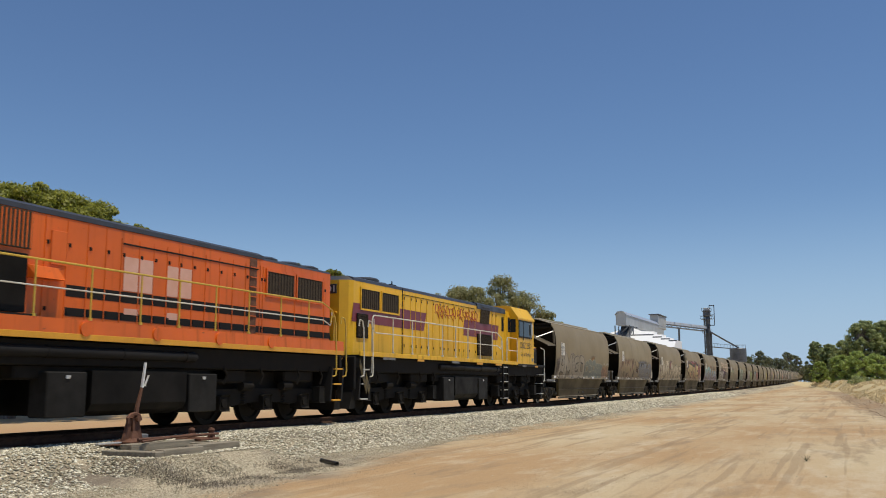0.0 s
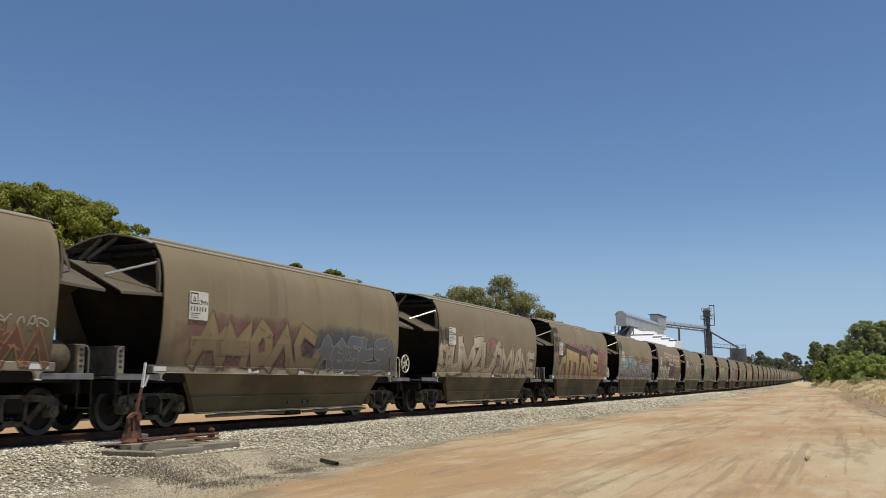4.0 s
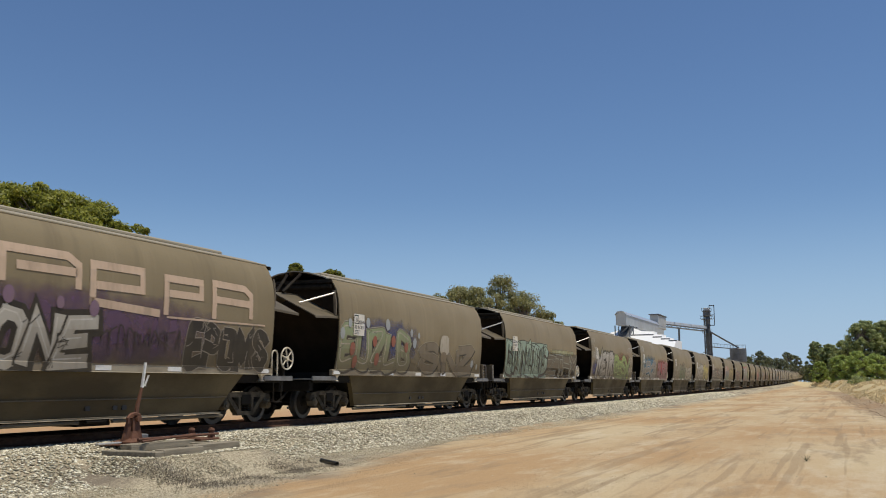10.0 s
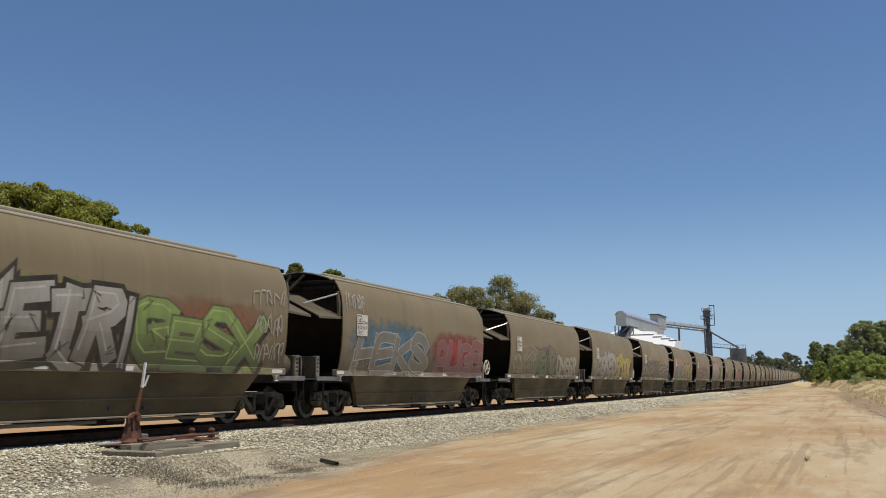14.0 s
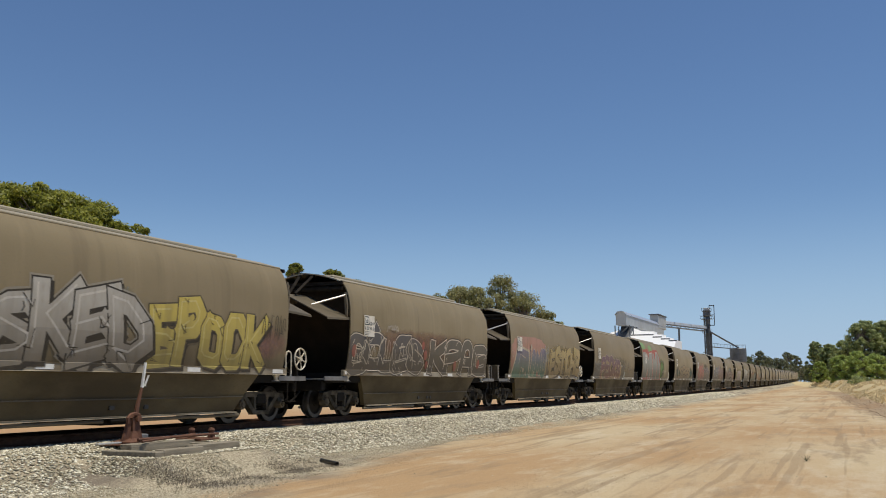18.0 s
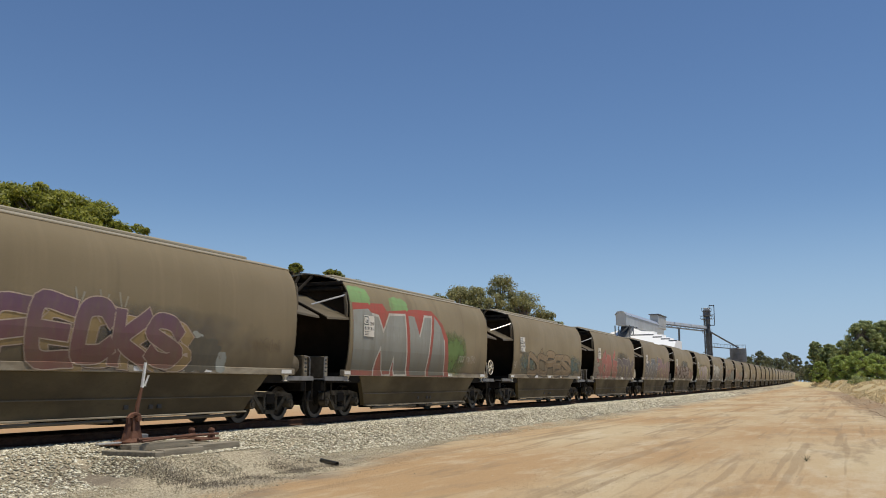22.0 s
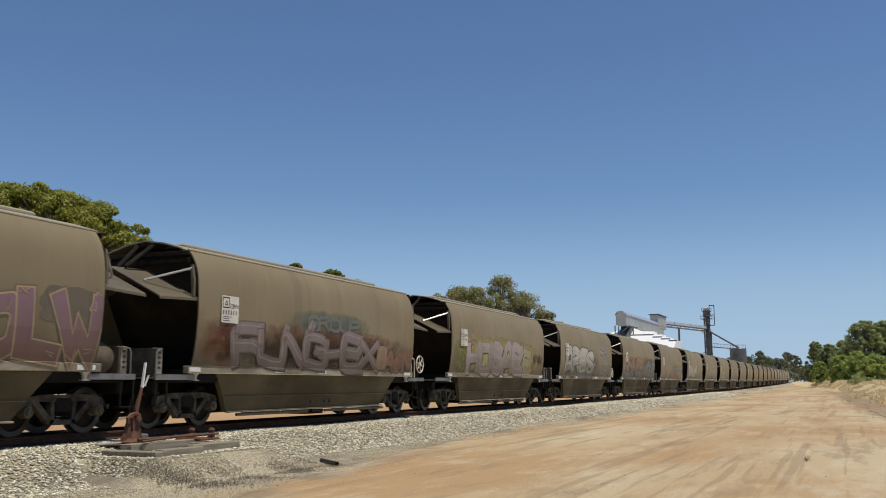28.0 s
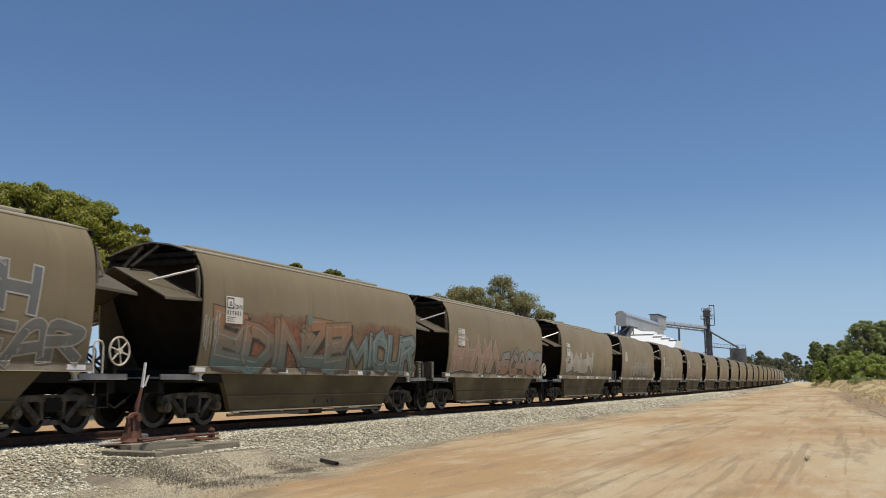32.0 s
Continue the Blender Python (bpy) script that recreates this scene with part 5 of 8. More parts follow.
part("gallery_roof", Shape().loft([[(x, SY - 1.6, 18.6), (x, SY - 1.0, 19.5), (x, SY, 19.75), (x, SY + 1.0, 19.5), (x, SY + 1.6, 18.6), (x, SY + 0.9, 19.35), (x, SY, 19.55), (x, SY - 0.9, 19.35)] for x in (250.5, 308.5)]), M_zinc, gal)
for x in (252.5, 257.0, 262.0):
    part("prop", Shape().rod((x, SY - 2.0, 15.9), (x, SY - 2.0, 12.0), 0.15, 6).rod((x, SY + 2.0, 15.9), (x, SY + 2.0, 12.0), 0.15, 6).rod((x, SY - 2.0, 15.9), (x, SY + 2.0, 12.6), 0.12, 6), M_steel, gal)
part("chute", Shape().loft([[(258, SY - 1.5, 15.9), (263, SY - 1.5, 15.9), (263, SY + 1.5, 15.9), (258, SY + 1.5, 15.9)], [(250, SY - 1, 10.5), (253, SY - 1, 10.5), (253, SY + 1, 10.5), (250, SY + 1, 10.5)]]), M_steel, gal)
part("head_house", Shape().box(298.5, 312, SY - 1.5, SY + 1.2, 17.6, 21.8, bevel=0.15), M_wallgrey, shed, "grey head house over the gallery")
part("head_house_roof", Shape().box(297.9, 312.6, SY - 1.8, SY + 1.5, 21.8, 22.1, bevel=0.05), M_steel, shed)

bridge = thing("conveyor_bridge", "enclosed steel conveyor bridge from the gallery to the elevator tower", "conveyor")
for i in range(5):
    p, q = 312 + 6.8 * i + 0.25, 312 + 6.8 * (i + 1) - 0.25
    yp, yq = 53.6 - 8.7 * (p - 312) / 34, 53.6 - 8.7 * (q - 312) / 34
    part("casing", Shape().loft([[(x, y, 20.35), (x, y + 1.3, 20.35), (x, y + 1.3, 21.15), (x, y + 0.65, 21.4), (x, y, 21.15)] for x, y in ((p, yp), (q, yq))]), M_zinc, bridge)
for z in (19.45, 20.25):
    part("truss_chord", Shape().loft([[(312, 53.6, z - 0.12), (312, 54.9, z - 0.12), (312, 54.9, z + 0.12), (312, 53.6, z + 0.12)], [(346, 44.9, z - 0.12), (346, 46.2, z - 0.12), (346, 46.2, z + 0.12), (346, 44.9, z + 0.12)]]), M_steel, bridge)
for i in range(10):
    p, q = 312 + 3.4 * i, 312 + 3.4 * (i + 1)
    zp, zq = (19.45, 20.25) if i % 2 else (20.25, 19.45)
    part("truss_web", Shape().rod((p, 53.6 - 8.7 * (p - 312) / 34, zp), (q, 53.6 - 8.7 * (q - 312) / 34, zq), 0.1, 5), M_steel, bridge)
part("leg", Shape().box(323.7, 324.3, 51.0, 51.6, 0.5, 19.4, bevel=0.03), M_steel, bridge)

tower = thing("elevator_tower", "tall grey steel bucket elevator tower with open landings", "tower", pose(347, 45, 0.3))
part("casing", Shape().box(-0.6, 0.1, -0.7, 0.1, 0, 26.3, bevel=0.05), M_steel, tower)
part("casing", Shape().box(0.3, 0.8, -0.2, 0.6, 0, 26.3, bevel=0.05), M_steel, tower)
part("head", Shape().box(-1.2, 1.6, -1.2, 1.2, 24.5, 26.8, bevel=0.2), M_steel, tower)
part("head_cover", Shape().box(-0.6, 0.9, -0.9, 0.9, 26.8, 27.6, bevel=0.15), M_white, tower, "small white motor cover")
for a, b in ((-0.9, -0.9), (0.9, -0.9), (-0.9, 0.9), (0.9, 0.9)):
    part("leg", Shape().box(a - 0.12, a + 0.12, b - 0.12, b + 0.12, 0, 25.0), M_steel, tower)
for i in range(8):
    z = 1.5 + i * 3.2
    part("brace", Shape().rod((-0.9, -0.9, z), (0.9, -0.9, z + 3.0), 0.07, 5).rod((-0.9, -0.9, z), (-0.9, 0.9, z + 3.0), 0.07, 5).rod((-0.9, -0.9, z + 3), (0.9, -0.9, z + 3), 0.07, 5).rod((-0.9, -0.9, z + 3), (-0.9, 0.9, z + 3), 0.07, 5).rod((0.9, -0.9, z + 3), (0.9, 0.9, z + 3), 0.07, 5), M_steel, tower)
for z, s in ((10.5, 1.5), (18.5, 1.5), (23.5, 2.0), (26.3, 1.5)):
    ld = part("landing", Shape().box(-s, s, -s, s, z, z + 0.12), M_steel, tower)
    part("guard_rail", Shape().pipe([(-s, -s, z + 1.1), (s, -s, z + 1.1), (s, s, z + 1.1), (-s, s, z + 1.1), (-s, -s, z + 1.1)], 0.06, 4).rod((-s, -s, z), (-s, -s, z + 1.1), 0.06, 4).rod((s, -s, z), (s, -s, z + 1.1), 0.06, 4).rod((-s, s, z), (-s, s, z + 1.1), 0.06, 4), M_steel, ld)
part("davit", Shape().box(0.5, 0.75, -1.0, -0.75, 21.2, 28.6).box(0.5, 0.75, -2.5, -0.75, 28.3, 28.6).box(0.5, 0.75, -2.7, -2.45, 21.2, 28.6).box(0.5, 0.75, -2.5, -0.75, 24.9, 25.15).box(0.5, 0.75, -2.7, -0.2, 21.2, 21.45), M_steel, tower, "tall hoist frame beside the head")
part("ladder_cage", Shape().box(0.4, 0.9, -1.5, -1.0, 1.0, 19.0), M_steel, tower)
part("spout", Shape().rod((0.9, -0.9, 19.0), (29.0, -7.6, 14.2), 0.3, 8), M_steel, tower, "long inclined grain spout")
cw = part("catwalk", Shape().loft([[(0.9, -1.6, 13.5), (0.9, -0.6, 13.5), (0.9, -0.6, 13.75), (0.9, -1.6, 13.75)], [(26.6, -7.6, 13.5), (26.6, -6.6, 13.5), (26.6, -6.6, 13.75), (26.6, -7.6, 13.75)]]), M_steel, tower, "narrow catwalk to the overhead bin")
part("guard_rail", Shape().pipe([(0.9, -1.6, 14.9), (26.6, -7.6, 14.9)], 0.07, 4), M_steel, cw)
for i in range(8):
    k = (i + 0.5) / 8
    part("rail_post", Shape().rod((0.9 + 25.7 * k, -1.6 - 6.0 * k, 13.6), (0.9 + 25.7 * k, -1.6 - 6.0 * k, 14.9), 0.06, 4), M_steel, cw)

bin_thing = thing("overhead_bin", "round grey steel overhead loading bin", "grain bin", pose(376, 37.6, 0.6))
part("shell", Shape().spin([(0.2, 6.2), (3.1, 8.6), (3.1, 13.4), (2.9, 13.6), (0.0, 13.9)], "z", 28), M_steel, bin_thing, smooth=True)
part("guard_rail", Shape().ring((0, 0, 14.9), 3.0, 0.05, "z", 24, 4), M_steel, bin_thing)
for i in range(10):
    a = 2 * math.pi * i / 10
    part("rail_post", Shape().rod((3.0 * math.cos(a), 3.0 * math.sin(a), 13.5), (3.0 * math.cos(a), 3.0 * math.sin(a), 14.9), 0.05, 4), M_steel, bin_thing)
for a, b in ((-2, -2), (2, -2), (-2, 2), (2, 2)):
    part("leg", Shape().box(a - 0.2, a + 0.2, b - 0.2, b + 0.2, 0, 9.0), M_steel, bin_thing)

# ---- points lever and its timbers beside the track ----
lever = thing("points_lever", "rusty cast-iron points lever with white-tipped handle", "switch stand", pose(13.40, 11.72, -0.128) @ Matrix.Scale(1.045, 4))
part("foot", Shape().loft([[(-0.28, -0.2, 0.0), (0.28, -0.2, 0.0), (0.28, 0.2, 0.0), (-0.28, 0.2, 0.0)], [(-0.28, -0.2, 0.03), (0.28, -0.2, 0.03), (0.28, 0.2, 0.03), (-0.28, 0.2, 0.03)], [(-0.10, -0.08, 0.08), (0.10, -0.08, 0.08), (0.10, 0.08, 0.08), (-0.10, 0.08, 0.08)], [(-0.045, -0.05, 0.2), (0.045, -0.05, 0.2), (0.045, 0.05, 0.2), (-0.045, 0.05, 0.2)], [(-0.06, -0.05, 0.42), (0.06, -0.05, 0.42), (0.06, 0.05, 0.42), (-0.06, 0.05, 0.42)]]), M_rust, lever)
part("rib", Shape().prism([(-0.25, 0.02), (-0.08, 0.08), (-0.05, 0.4), (-0.12, 0.4)], "y", -0.025, 0.025).prism([(0.25, 0.02), (0.08, 0.08), (0.05, 0.4), (0.12, 0.4)], "y", -0.025, 0.025), M_rust, lever)
part("quadrant", Shape().pipe([(-0.17, -0.05, 0.33), (-0.18, -0.05, 0.42), (-0.12, -0.05, 0.47), (-0.02, -0.05, 0.49), (0.09, -0.05, 0.46), (0.13, -0.05, 0.38)], 0.035, 6), M_rust, lever)
part("pivot", Shape().rod((0.05, -0.10, 0.40), (0.05, 0.10, 0.40), 0.05, 10), M_rust, lever)
arm = part("lever_arm", Shape().loft([[(0.02, -0.02, 0.16), (0.08, -0.02, 0.16), (0.08, 0.02, 0.16), (0.02, 0.02, 0.16)], [(0.055, -0.02, 0.6), (0.125, -0.02, 0.6), (0.125, 0.02, 0.6), (0.055, 0.02, 0.6)], [(0.155, -0.03, 0.95), (0.195, -0.03, 0.95), (0.195, 0.0, 0.95), (0.155, 0.0, 0.95)]]), M_rust, lever)
part("handle", Shape().loft([[(0.15, -0.034, 0.93), (0.195, -0.034, 0.93), (0.195, 0.002, 0.93), (0.15, 0.002, 0.93)], [(0.20, -0.045, 1.36), (0.24, -0.045, 1.36), (0.24, -0.013, 1.36), (0.20, -0.013, 1.36)]]), M_white, arm, "white-painted handle tip")
part("latch_grip", Shape().loft([[(0.20, -0.05, 0.95), (0.225, -0.05, 0.95), (0.225, -0.025, 0.95), (0.20, -0.025, 0.95)], [(0.25, -0.085, 1.14), (0.275, -0.085, 1.14), (0.275, -0.06, 1.14), (0.25, -0.06, 1.14)]]), M_white, arm)

stand = thing("head_timbers", "grey weathered timbers bedded in ballast under the lever", "timbers")
part("timber", Shape().box(12.10, 12.32, 10.1, 11.2, -0.33, -0.16, bevel=0.012), M_timber, stand)
part("timber", Shape().box(14.35, 14.62, 10.35, 12.6, -0.32, -0.16, bevel=0.012), M_timber, stand)
part("plank", Shape().box(12.33, 13.35, 10.12, 10.32, -0.31, -0.14, bevel=0.01), M_timber, stand)
part("plank", Shape().box(13.36, 14.7, 10.34, 10.54, -0.31, -0.13, bevel=0.01), M_timber, stand)
part("plank", Shape().box(12.8, 14.5, 11.2, 11.45, -0.24, -0.11, bevel=0.01), M_timber, stand)
part("base_plate", Shape().box(12.9, 13.9, 11.5, 12.1, -0.15, -0.13, bevel=0.004), M_rust, stand)
part("pull_rod", Shape().rod((13.3, 11.5, -0.06), (15.4, 11.35, -0.05), 0.025, 8), M_rust, stand, "rusty pull rod")
part("pull_rod", Shape().rod((13.0, 11.15, -0.07), (15.2, 11.75, -0.06), 0.022, 8), M_rust, stand, "rusty pull rod")
part("cover_strip", Shape().box(14.0, 14.75, 11.56, 11.66, -0.09, -0.05, bevel=0.01), M_bright, stand, "bright worn steel strip")
part("cover_strip", Shape().box(12.3, 12.85, 11.45, 11.53, -0.10, -0.07, bevel=0.008), M_bright, stand, "bright worn steel strip")
part("bracket", Shape().box(13.85, 14.05, 11.9, 12.06, -0.12, 0.0, bevel=0.015), M_grey, stand)
for x, y in ((15.1, 11.75), (15.28, 11.42)):
    part("bolt_head", Shape().spin([(0.0, 0.10), (0.05, 0.09), (0.065, 0.05), (0.05, 0.0), (0.07, -0.03), (0.08, -0.12), (0, -0.12)], "z", 12, (x, y, -0.03)), M_rust, stand, "round rusty bolt head", True)
part("crank", Shape().box(14.8, 15.4, 11.3, 11.9, -0.16, -0.12, bevel=0.01), M_rust, stand)

drain = thing("drain_pipe", "short black plastic pipe lying on gravel", "pipe", pose(15.75, 9.05, ground_z(15.75, 9.05) + 0.05, 0, 0, 50) @ Matrix.Scale(0.68, 4))
part("tube", Shape().spin([(0.05, -0.6), (0.058, -0.6), (0.058, 0.55), (0.066, 0.56), (0.066, 0.63), (0.045, 0.63), (0.045, -0.6)], "x", 16), M_black, drain, smooth=True)

# ---- loose stone and dry grass ----
def stones(rng, pts, size):
    """Irregular eight-sided stones at pts."""
    n = len(pts)
    base = np.array([(1, 0, 0), (-1, 0, 0), (0, 1, 0), (0, -1, 0), (0, 0, 1), (0, 0, -1)], float)
    v = base[None] * rng.uniform(0.55, 1.25, (n, 6, 1)) + rng.normal(0, 0.18, (n, 6, 3))
    a = rng.uniform(0, 6.28, n)
    c, s = np.cos(a), np.sin(a)
    rot = np.zeros((n, 3, 3))
    rot[:, 0, 0], rot[:, 0, 1], rot[:, 1, 0], rot[:, 1, 1], rot[:, 2, 2] = c, -s, s, c, 1
    tilt = rng.uniform(-0.7, 0.7, n)
    r2 = np.zeros((n, 3, 3))
    r2[:, 0, 0], r2[:, 1, 1], r2[:, 1, 2], r2[:, 2, 1], r2[:, 2, 2] = 1, np.cos(tilt), -np.sin(tilt), np.sin(tilt), np.cos(tilt)
    v = np.einsum("nij,nkj->nki", rot @ r2, v) * size[:, None, None] * np.array([1, 1, 0.46])
    v += pts[:, None, :]
    f = np.array([(0, 2, 4), (2, 1, 4), (1, 3, 4), (3, 0, 4), (2, 0, 5), (1, 2, 5), (3, 1, 5), (0, 3, 5)])
    return v.reshape(-1, 3), (f[None] + 6 * np.arange(n)[:, None, None]).reshape(-1, 3)


rng = np.random.default_rng(5)
P, S = [], []
for x0, x1, y0, y1, n, s in ((6, 16, 10.0, 13.1, 10500, 0.034), (16, 30, 10.2, 13.1, 12500, 0.036), (30, 55, 10.5, 13.1, 13000, 0.045), (55, 110, 10.6, 13.0, 9000, 0.07), (7, 24, 8.0, 10.2, 15000, 0.0115), (24, 45, 9.3, 10.6, 1500, 0.02), (8, 60, 14.9, 16.6, 2500, 0.045), (9, 45, -2, 8.6, 130, 0.018), (9.0, 13.4, 9.3, 11.0, 5000, 0.017)):
    xs2, ys2 = rng.uniform(x0, x1, n), rng.uniform(y0, y1, n)
    if y0 == 8.0:
        ys2 = 10.4 - rng.uniform(0, 1, n) ** 1.5 * np.clip(3.2 - (xs2 - 8) * 0.16, 0.8, 3.2)
    ys2 = ys2 + np.array([bend(x) for x in xs2])
    P.append(np.array([(x, y, ground_z(x, y) + 0.012) for x, y in zip(xs2, ys2)]))
    S.append(s * rng.uniform(0.6, 1.35, n))
v, f = stones(rng, np.concatenate(P[:4] + P[6:7]), np.concatenate(S[:4] + S[6:7]))
tagged(new("ballast", arrays_mesh("ballast", v, f, M_stone)), "grey crushed-stone ballast on the track shoulder", "ballast", kind="stuff")

v, f = stones(rng, np.concatenate(P[4:6] + P[7:]), np.concatenate(S[4:6] + S[7:]))
tagged(new("loose_gravel", arrays_mesh("loose_gravel", v, f, M_gravel)), "fine beige gravel scattered below the ballast", "gravel", kind="stuff")

M_grass = island_surface("dry_straw_grass", (0.66, 0.52, 0.28), (0.75, 0.61, 0.35), (0.83, 0.70, 0.44), 0.8)


def blades(rng, x, y, height, width):
    n = len(x)
    z = np.array([ground_z(a, b) for a, b in zip(x, y)])
    a = rng.uniform(0, 6.28, n)
    lean = rng.normal(0, 0.55, (n, 2)) * height[:, None]
    d = np.stack([np.cos(a), np.sin(a)], 1) * width[:, None]
    v = np.zeros((n, 3, 3))
    v[:, 0, 0], v[:, 0, 1], v[:, 0, 2] = x - d[:, 0], y - d[:, 1], z - 0.03
    v[:, 1, 0], v[:, 1, 1], v[:, 1, 2] = x + d[:, 0], y + d[:, 1], z - 0.03
    v[:, 2, 0], v[:, 2, 1], v[:, 2, 2] = x + lean[:, 0], y + lean[:, 1], z + height
    return v.reshape(-1, 3), np.arange(3 * n).reshape(n, 3)


xg = 46 + 290 * rng.uniform(0, 1, 150000) ** 1.15
yg = np.array([road_edge(a) - (1.9 if a < 90 else 1.2) for a in xg]) - rng.exponential(5.5, len(xg)) * (0.5 + xg / 200)
keep = np.array([noise.noise((a * 0.12, b * 0.25, 2.0)) + 0.5 * noise.noise((a * 0.5, b * 0.9, 4.0)) > -0.12 for a, b in zip(xg, yg)])
xg, yg = xg[keep], yg[keep]
v, f = blades(rng, xg, yg, rng.uniform(0.06, 0.2, len(xg)) * (1 + 0.3 * (xg > 120)), rng.uniform(0.012, 0.03, len(xg)) * (1 + xg / 130))
tagged(new("dry_grass", arrays_mesh("dry_grass", v, f, M_grass)), "tall dry straw-coloured grass beside the road", "grass", kind="stuff")

# burnt litter and ash drifted over the gravel
xa, ya = [], []
for cx, cy, across, along, n in ((11.75, 9.3, 0.75, 0.42, 1500), (12.9, 9.0, 0.55, 0.35, 500), (14.45, 9.05, 0.36, 0.5, 1000), (15.5, 9.0, 0.45, 0.4, 350)):
    p, q = rng.normal(0, across * 0.6, n), rng.normal(0, along * 0.6, n)
    xa.append(cx + 0.39 * p + 0.92 * q)
    ya.append(cy - 0.92 * p + 0.39 * q)
xa, ya = np.concatenate(xa), np.concatenate(ya)
pa = np.array([(a, b, ground_z(a, b) + 0.008) for a, b in zip(xa, ya)])
v, f = stones(rng, pa, rng.uniform(0.005, 0.019, len(xa)))
stems, stem_faces = blades(rng, xa + rng.normal(0, 0.05, len(xa)), ya + rng.normal(0, 0.05, len(xa)), rng.uniform(0.045, 0.085, len(xa)), rng.uniform(0.002, 0.005, len(xa)))
v, f = np.concatenate([v, stems]), np.concatenate([f, stem_faces + len(v)])
M_ash = island_surface("grey_ash_litter", (0.11, 0.092, 0.07), (0.20, 0.165, 0.12), (0.34, 0.285, 0.205))
tagged(new("ash_litter", arrays_mesh("ash_litter", v, f, M_ash)), "grey dead weeds and litter matted over gravel", "litter", kind="stuff")

# broken clods of soil along the road's edge
xc = rng.uniform(33, 110, 900)
yc = np.array([road_edge(a) for a in xc]) - 0.1 - rng.exponential(2.0, len(xc))
pc = np.array([(a, b, ground_z(a, b) + 0.02) for a, b in zip(xc, yc)])
v, f = stones(rng, pc, rng.uniform(0.015, 0.06, len(xc)))
M_clod = island_surface("broken_soil", (0.24, 0.165, 0.10), (0.34, 0.24, 0.145), (0.46, 0.34, 0.22))
xr, yr = [], []
for x0, y0, x1, y1 in ((12.2, 4.6, 21.1, 5.2), (21.1, 5.2, 30.5, 5.0), (12.6, 3.5, 19.3, 3.4), (24.5, 2.1, 17.0, 1.3), (12.5, 7.4, 19.6, 8.7)):
    k = rng.uniform(0, 1, 260)
    xr.append(x0 + (x1 - x0) * k + rng.normal(0, 0.2, 260))
    yr.append(y0 + (y1 - y0) * k + rng.normal(0, 0.16, 260))
xr, yr = np.concatenate(xr), np.concatenate(yr)
v2, f2 = stones(rng, np.array([(a, b, ground_z(a, b) + 0.004) for a, b in zip(xr, yr)]), rng.uniform(0.004, 0.013, len(xr)))
M_crumb = island_surface("crumbled_dirt", (0.36, 0.25, 0.14), (0.48, 0.35, 0.205), (0.60, 0.47, 0.30))
tagged(new("loose_soil", arrays_mesh("loose_soil", v2, f2, M_crumb)), "crumbled tan soil thrown up along wheel tracks", "soil", kind="stuff")
tagged(new("soil_clods", arrays_mesh("soil_clods", v, f, M_clod)), "broken brown soil clods along the road's edge", "soil", kind="stuff")

weed = thing("weed_tuft", "small green weed tuft growing in the dirt", "weed", pose(19.95, 0.8, ground_z(19.95, 0.8)))
M_weed = leaf_surface("weed_leaf", (0.06, 0.08, 0.03), (0.16, 0.19, 0.08))
for i in range(14):
    a = 2 * math.pi * i / 14 + 0.3 * (i % 3)
    r, h = 0.05 + 0.04 * (i % 3), 0.06 + 0.025 * (i % 4)
    part("leaf", Shape().loft([[(-0.008, 0, 0), (0.008, 0, 0), (0.008, 0.004, 0), (-0.008, 0.004, 0)], [(r * math.cos(a) * 0.5 - 0.012, r * math.sin(a) * 0.5, h * 0.6), (r * math.cos(a) * 0.5 + 0.012, r * math.sin(a) * 0.5, h * 0.6), (r * math.cos(a) * 0.5 + 0.012, r * math.sin(a) * 0.5 + 0.004, h * 0.6), (r * math.cos(a) * 0.5 - 0.012, r * math.sin(a) * 0.5 + 0.004, h * 0.6)],
                               [(r * math.cos(a) - 0.002, r * math.sin(a), h), (r * math.cos(a) + 0.002, r * math.sin(a), h), (r * math.cos(a) + 0.002, r * math.sin(a) + 0.002, h), (r * math.cos(a) - 0.002, r * math.sin(a) + 0.002, h)]]), M_weed, weed)


# ---- wagons of the train ----
FIRST, LAST = -12, 29
S19 = 12.22 + HALF      # centre of wagon 0 at 19 s
TURNED = set(range(-11, 31, 2))
wagons = {}
for k in range(FIRST, LAST + 1):
    m = pose(S19 + PITCH * k + (-0.1 if k in TURNED else 0.1), TRACK_Y, 0, 0, 0, 180 if k in TURNED else 0)
    if k == FIRST:
        wagon_master.matrix_world = m
        wagons[k] = wagon_master
    else:
        wagons[k] = copy_thing(wagon_master, m)


# ---- spray paint on the wagons' near sides: u metres from the front end, z height ----
PAINTS = {}


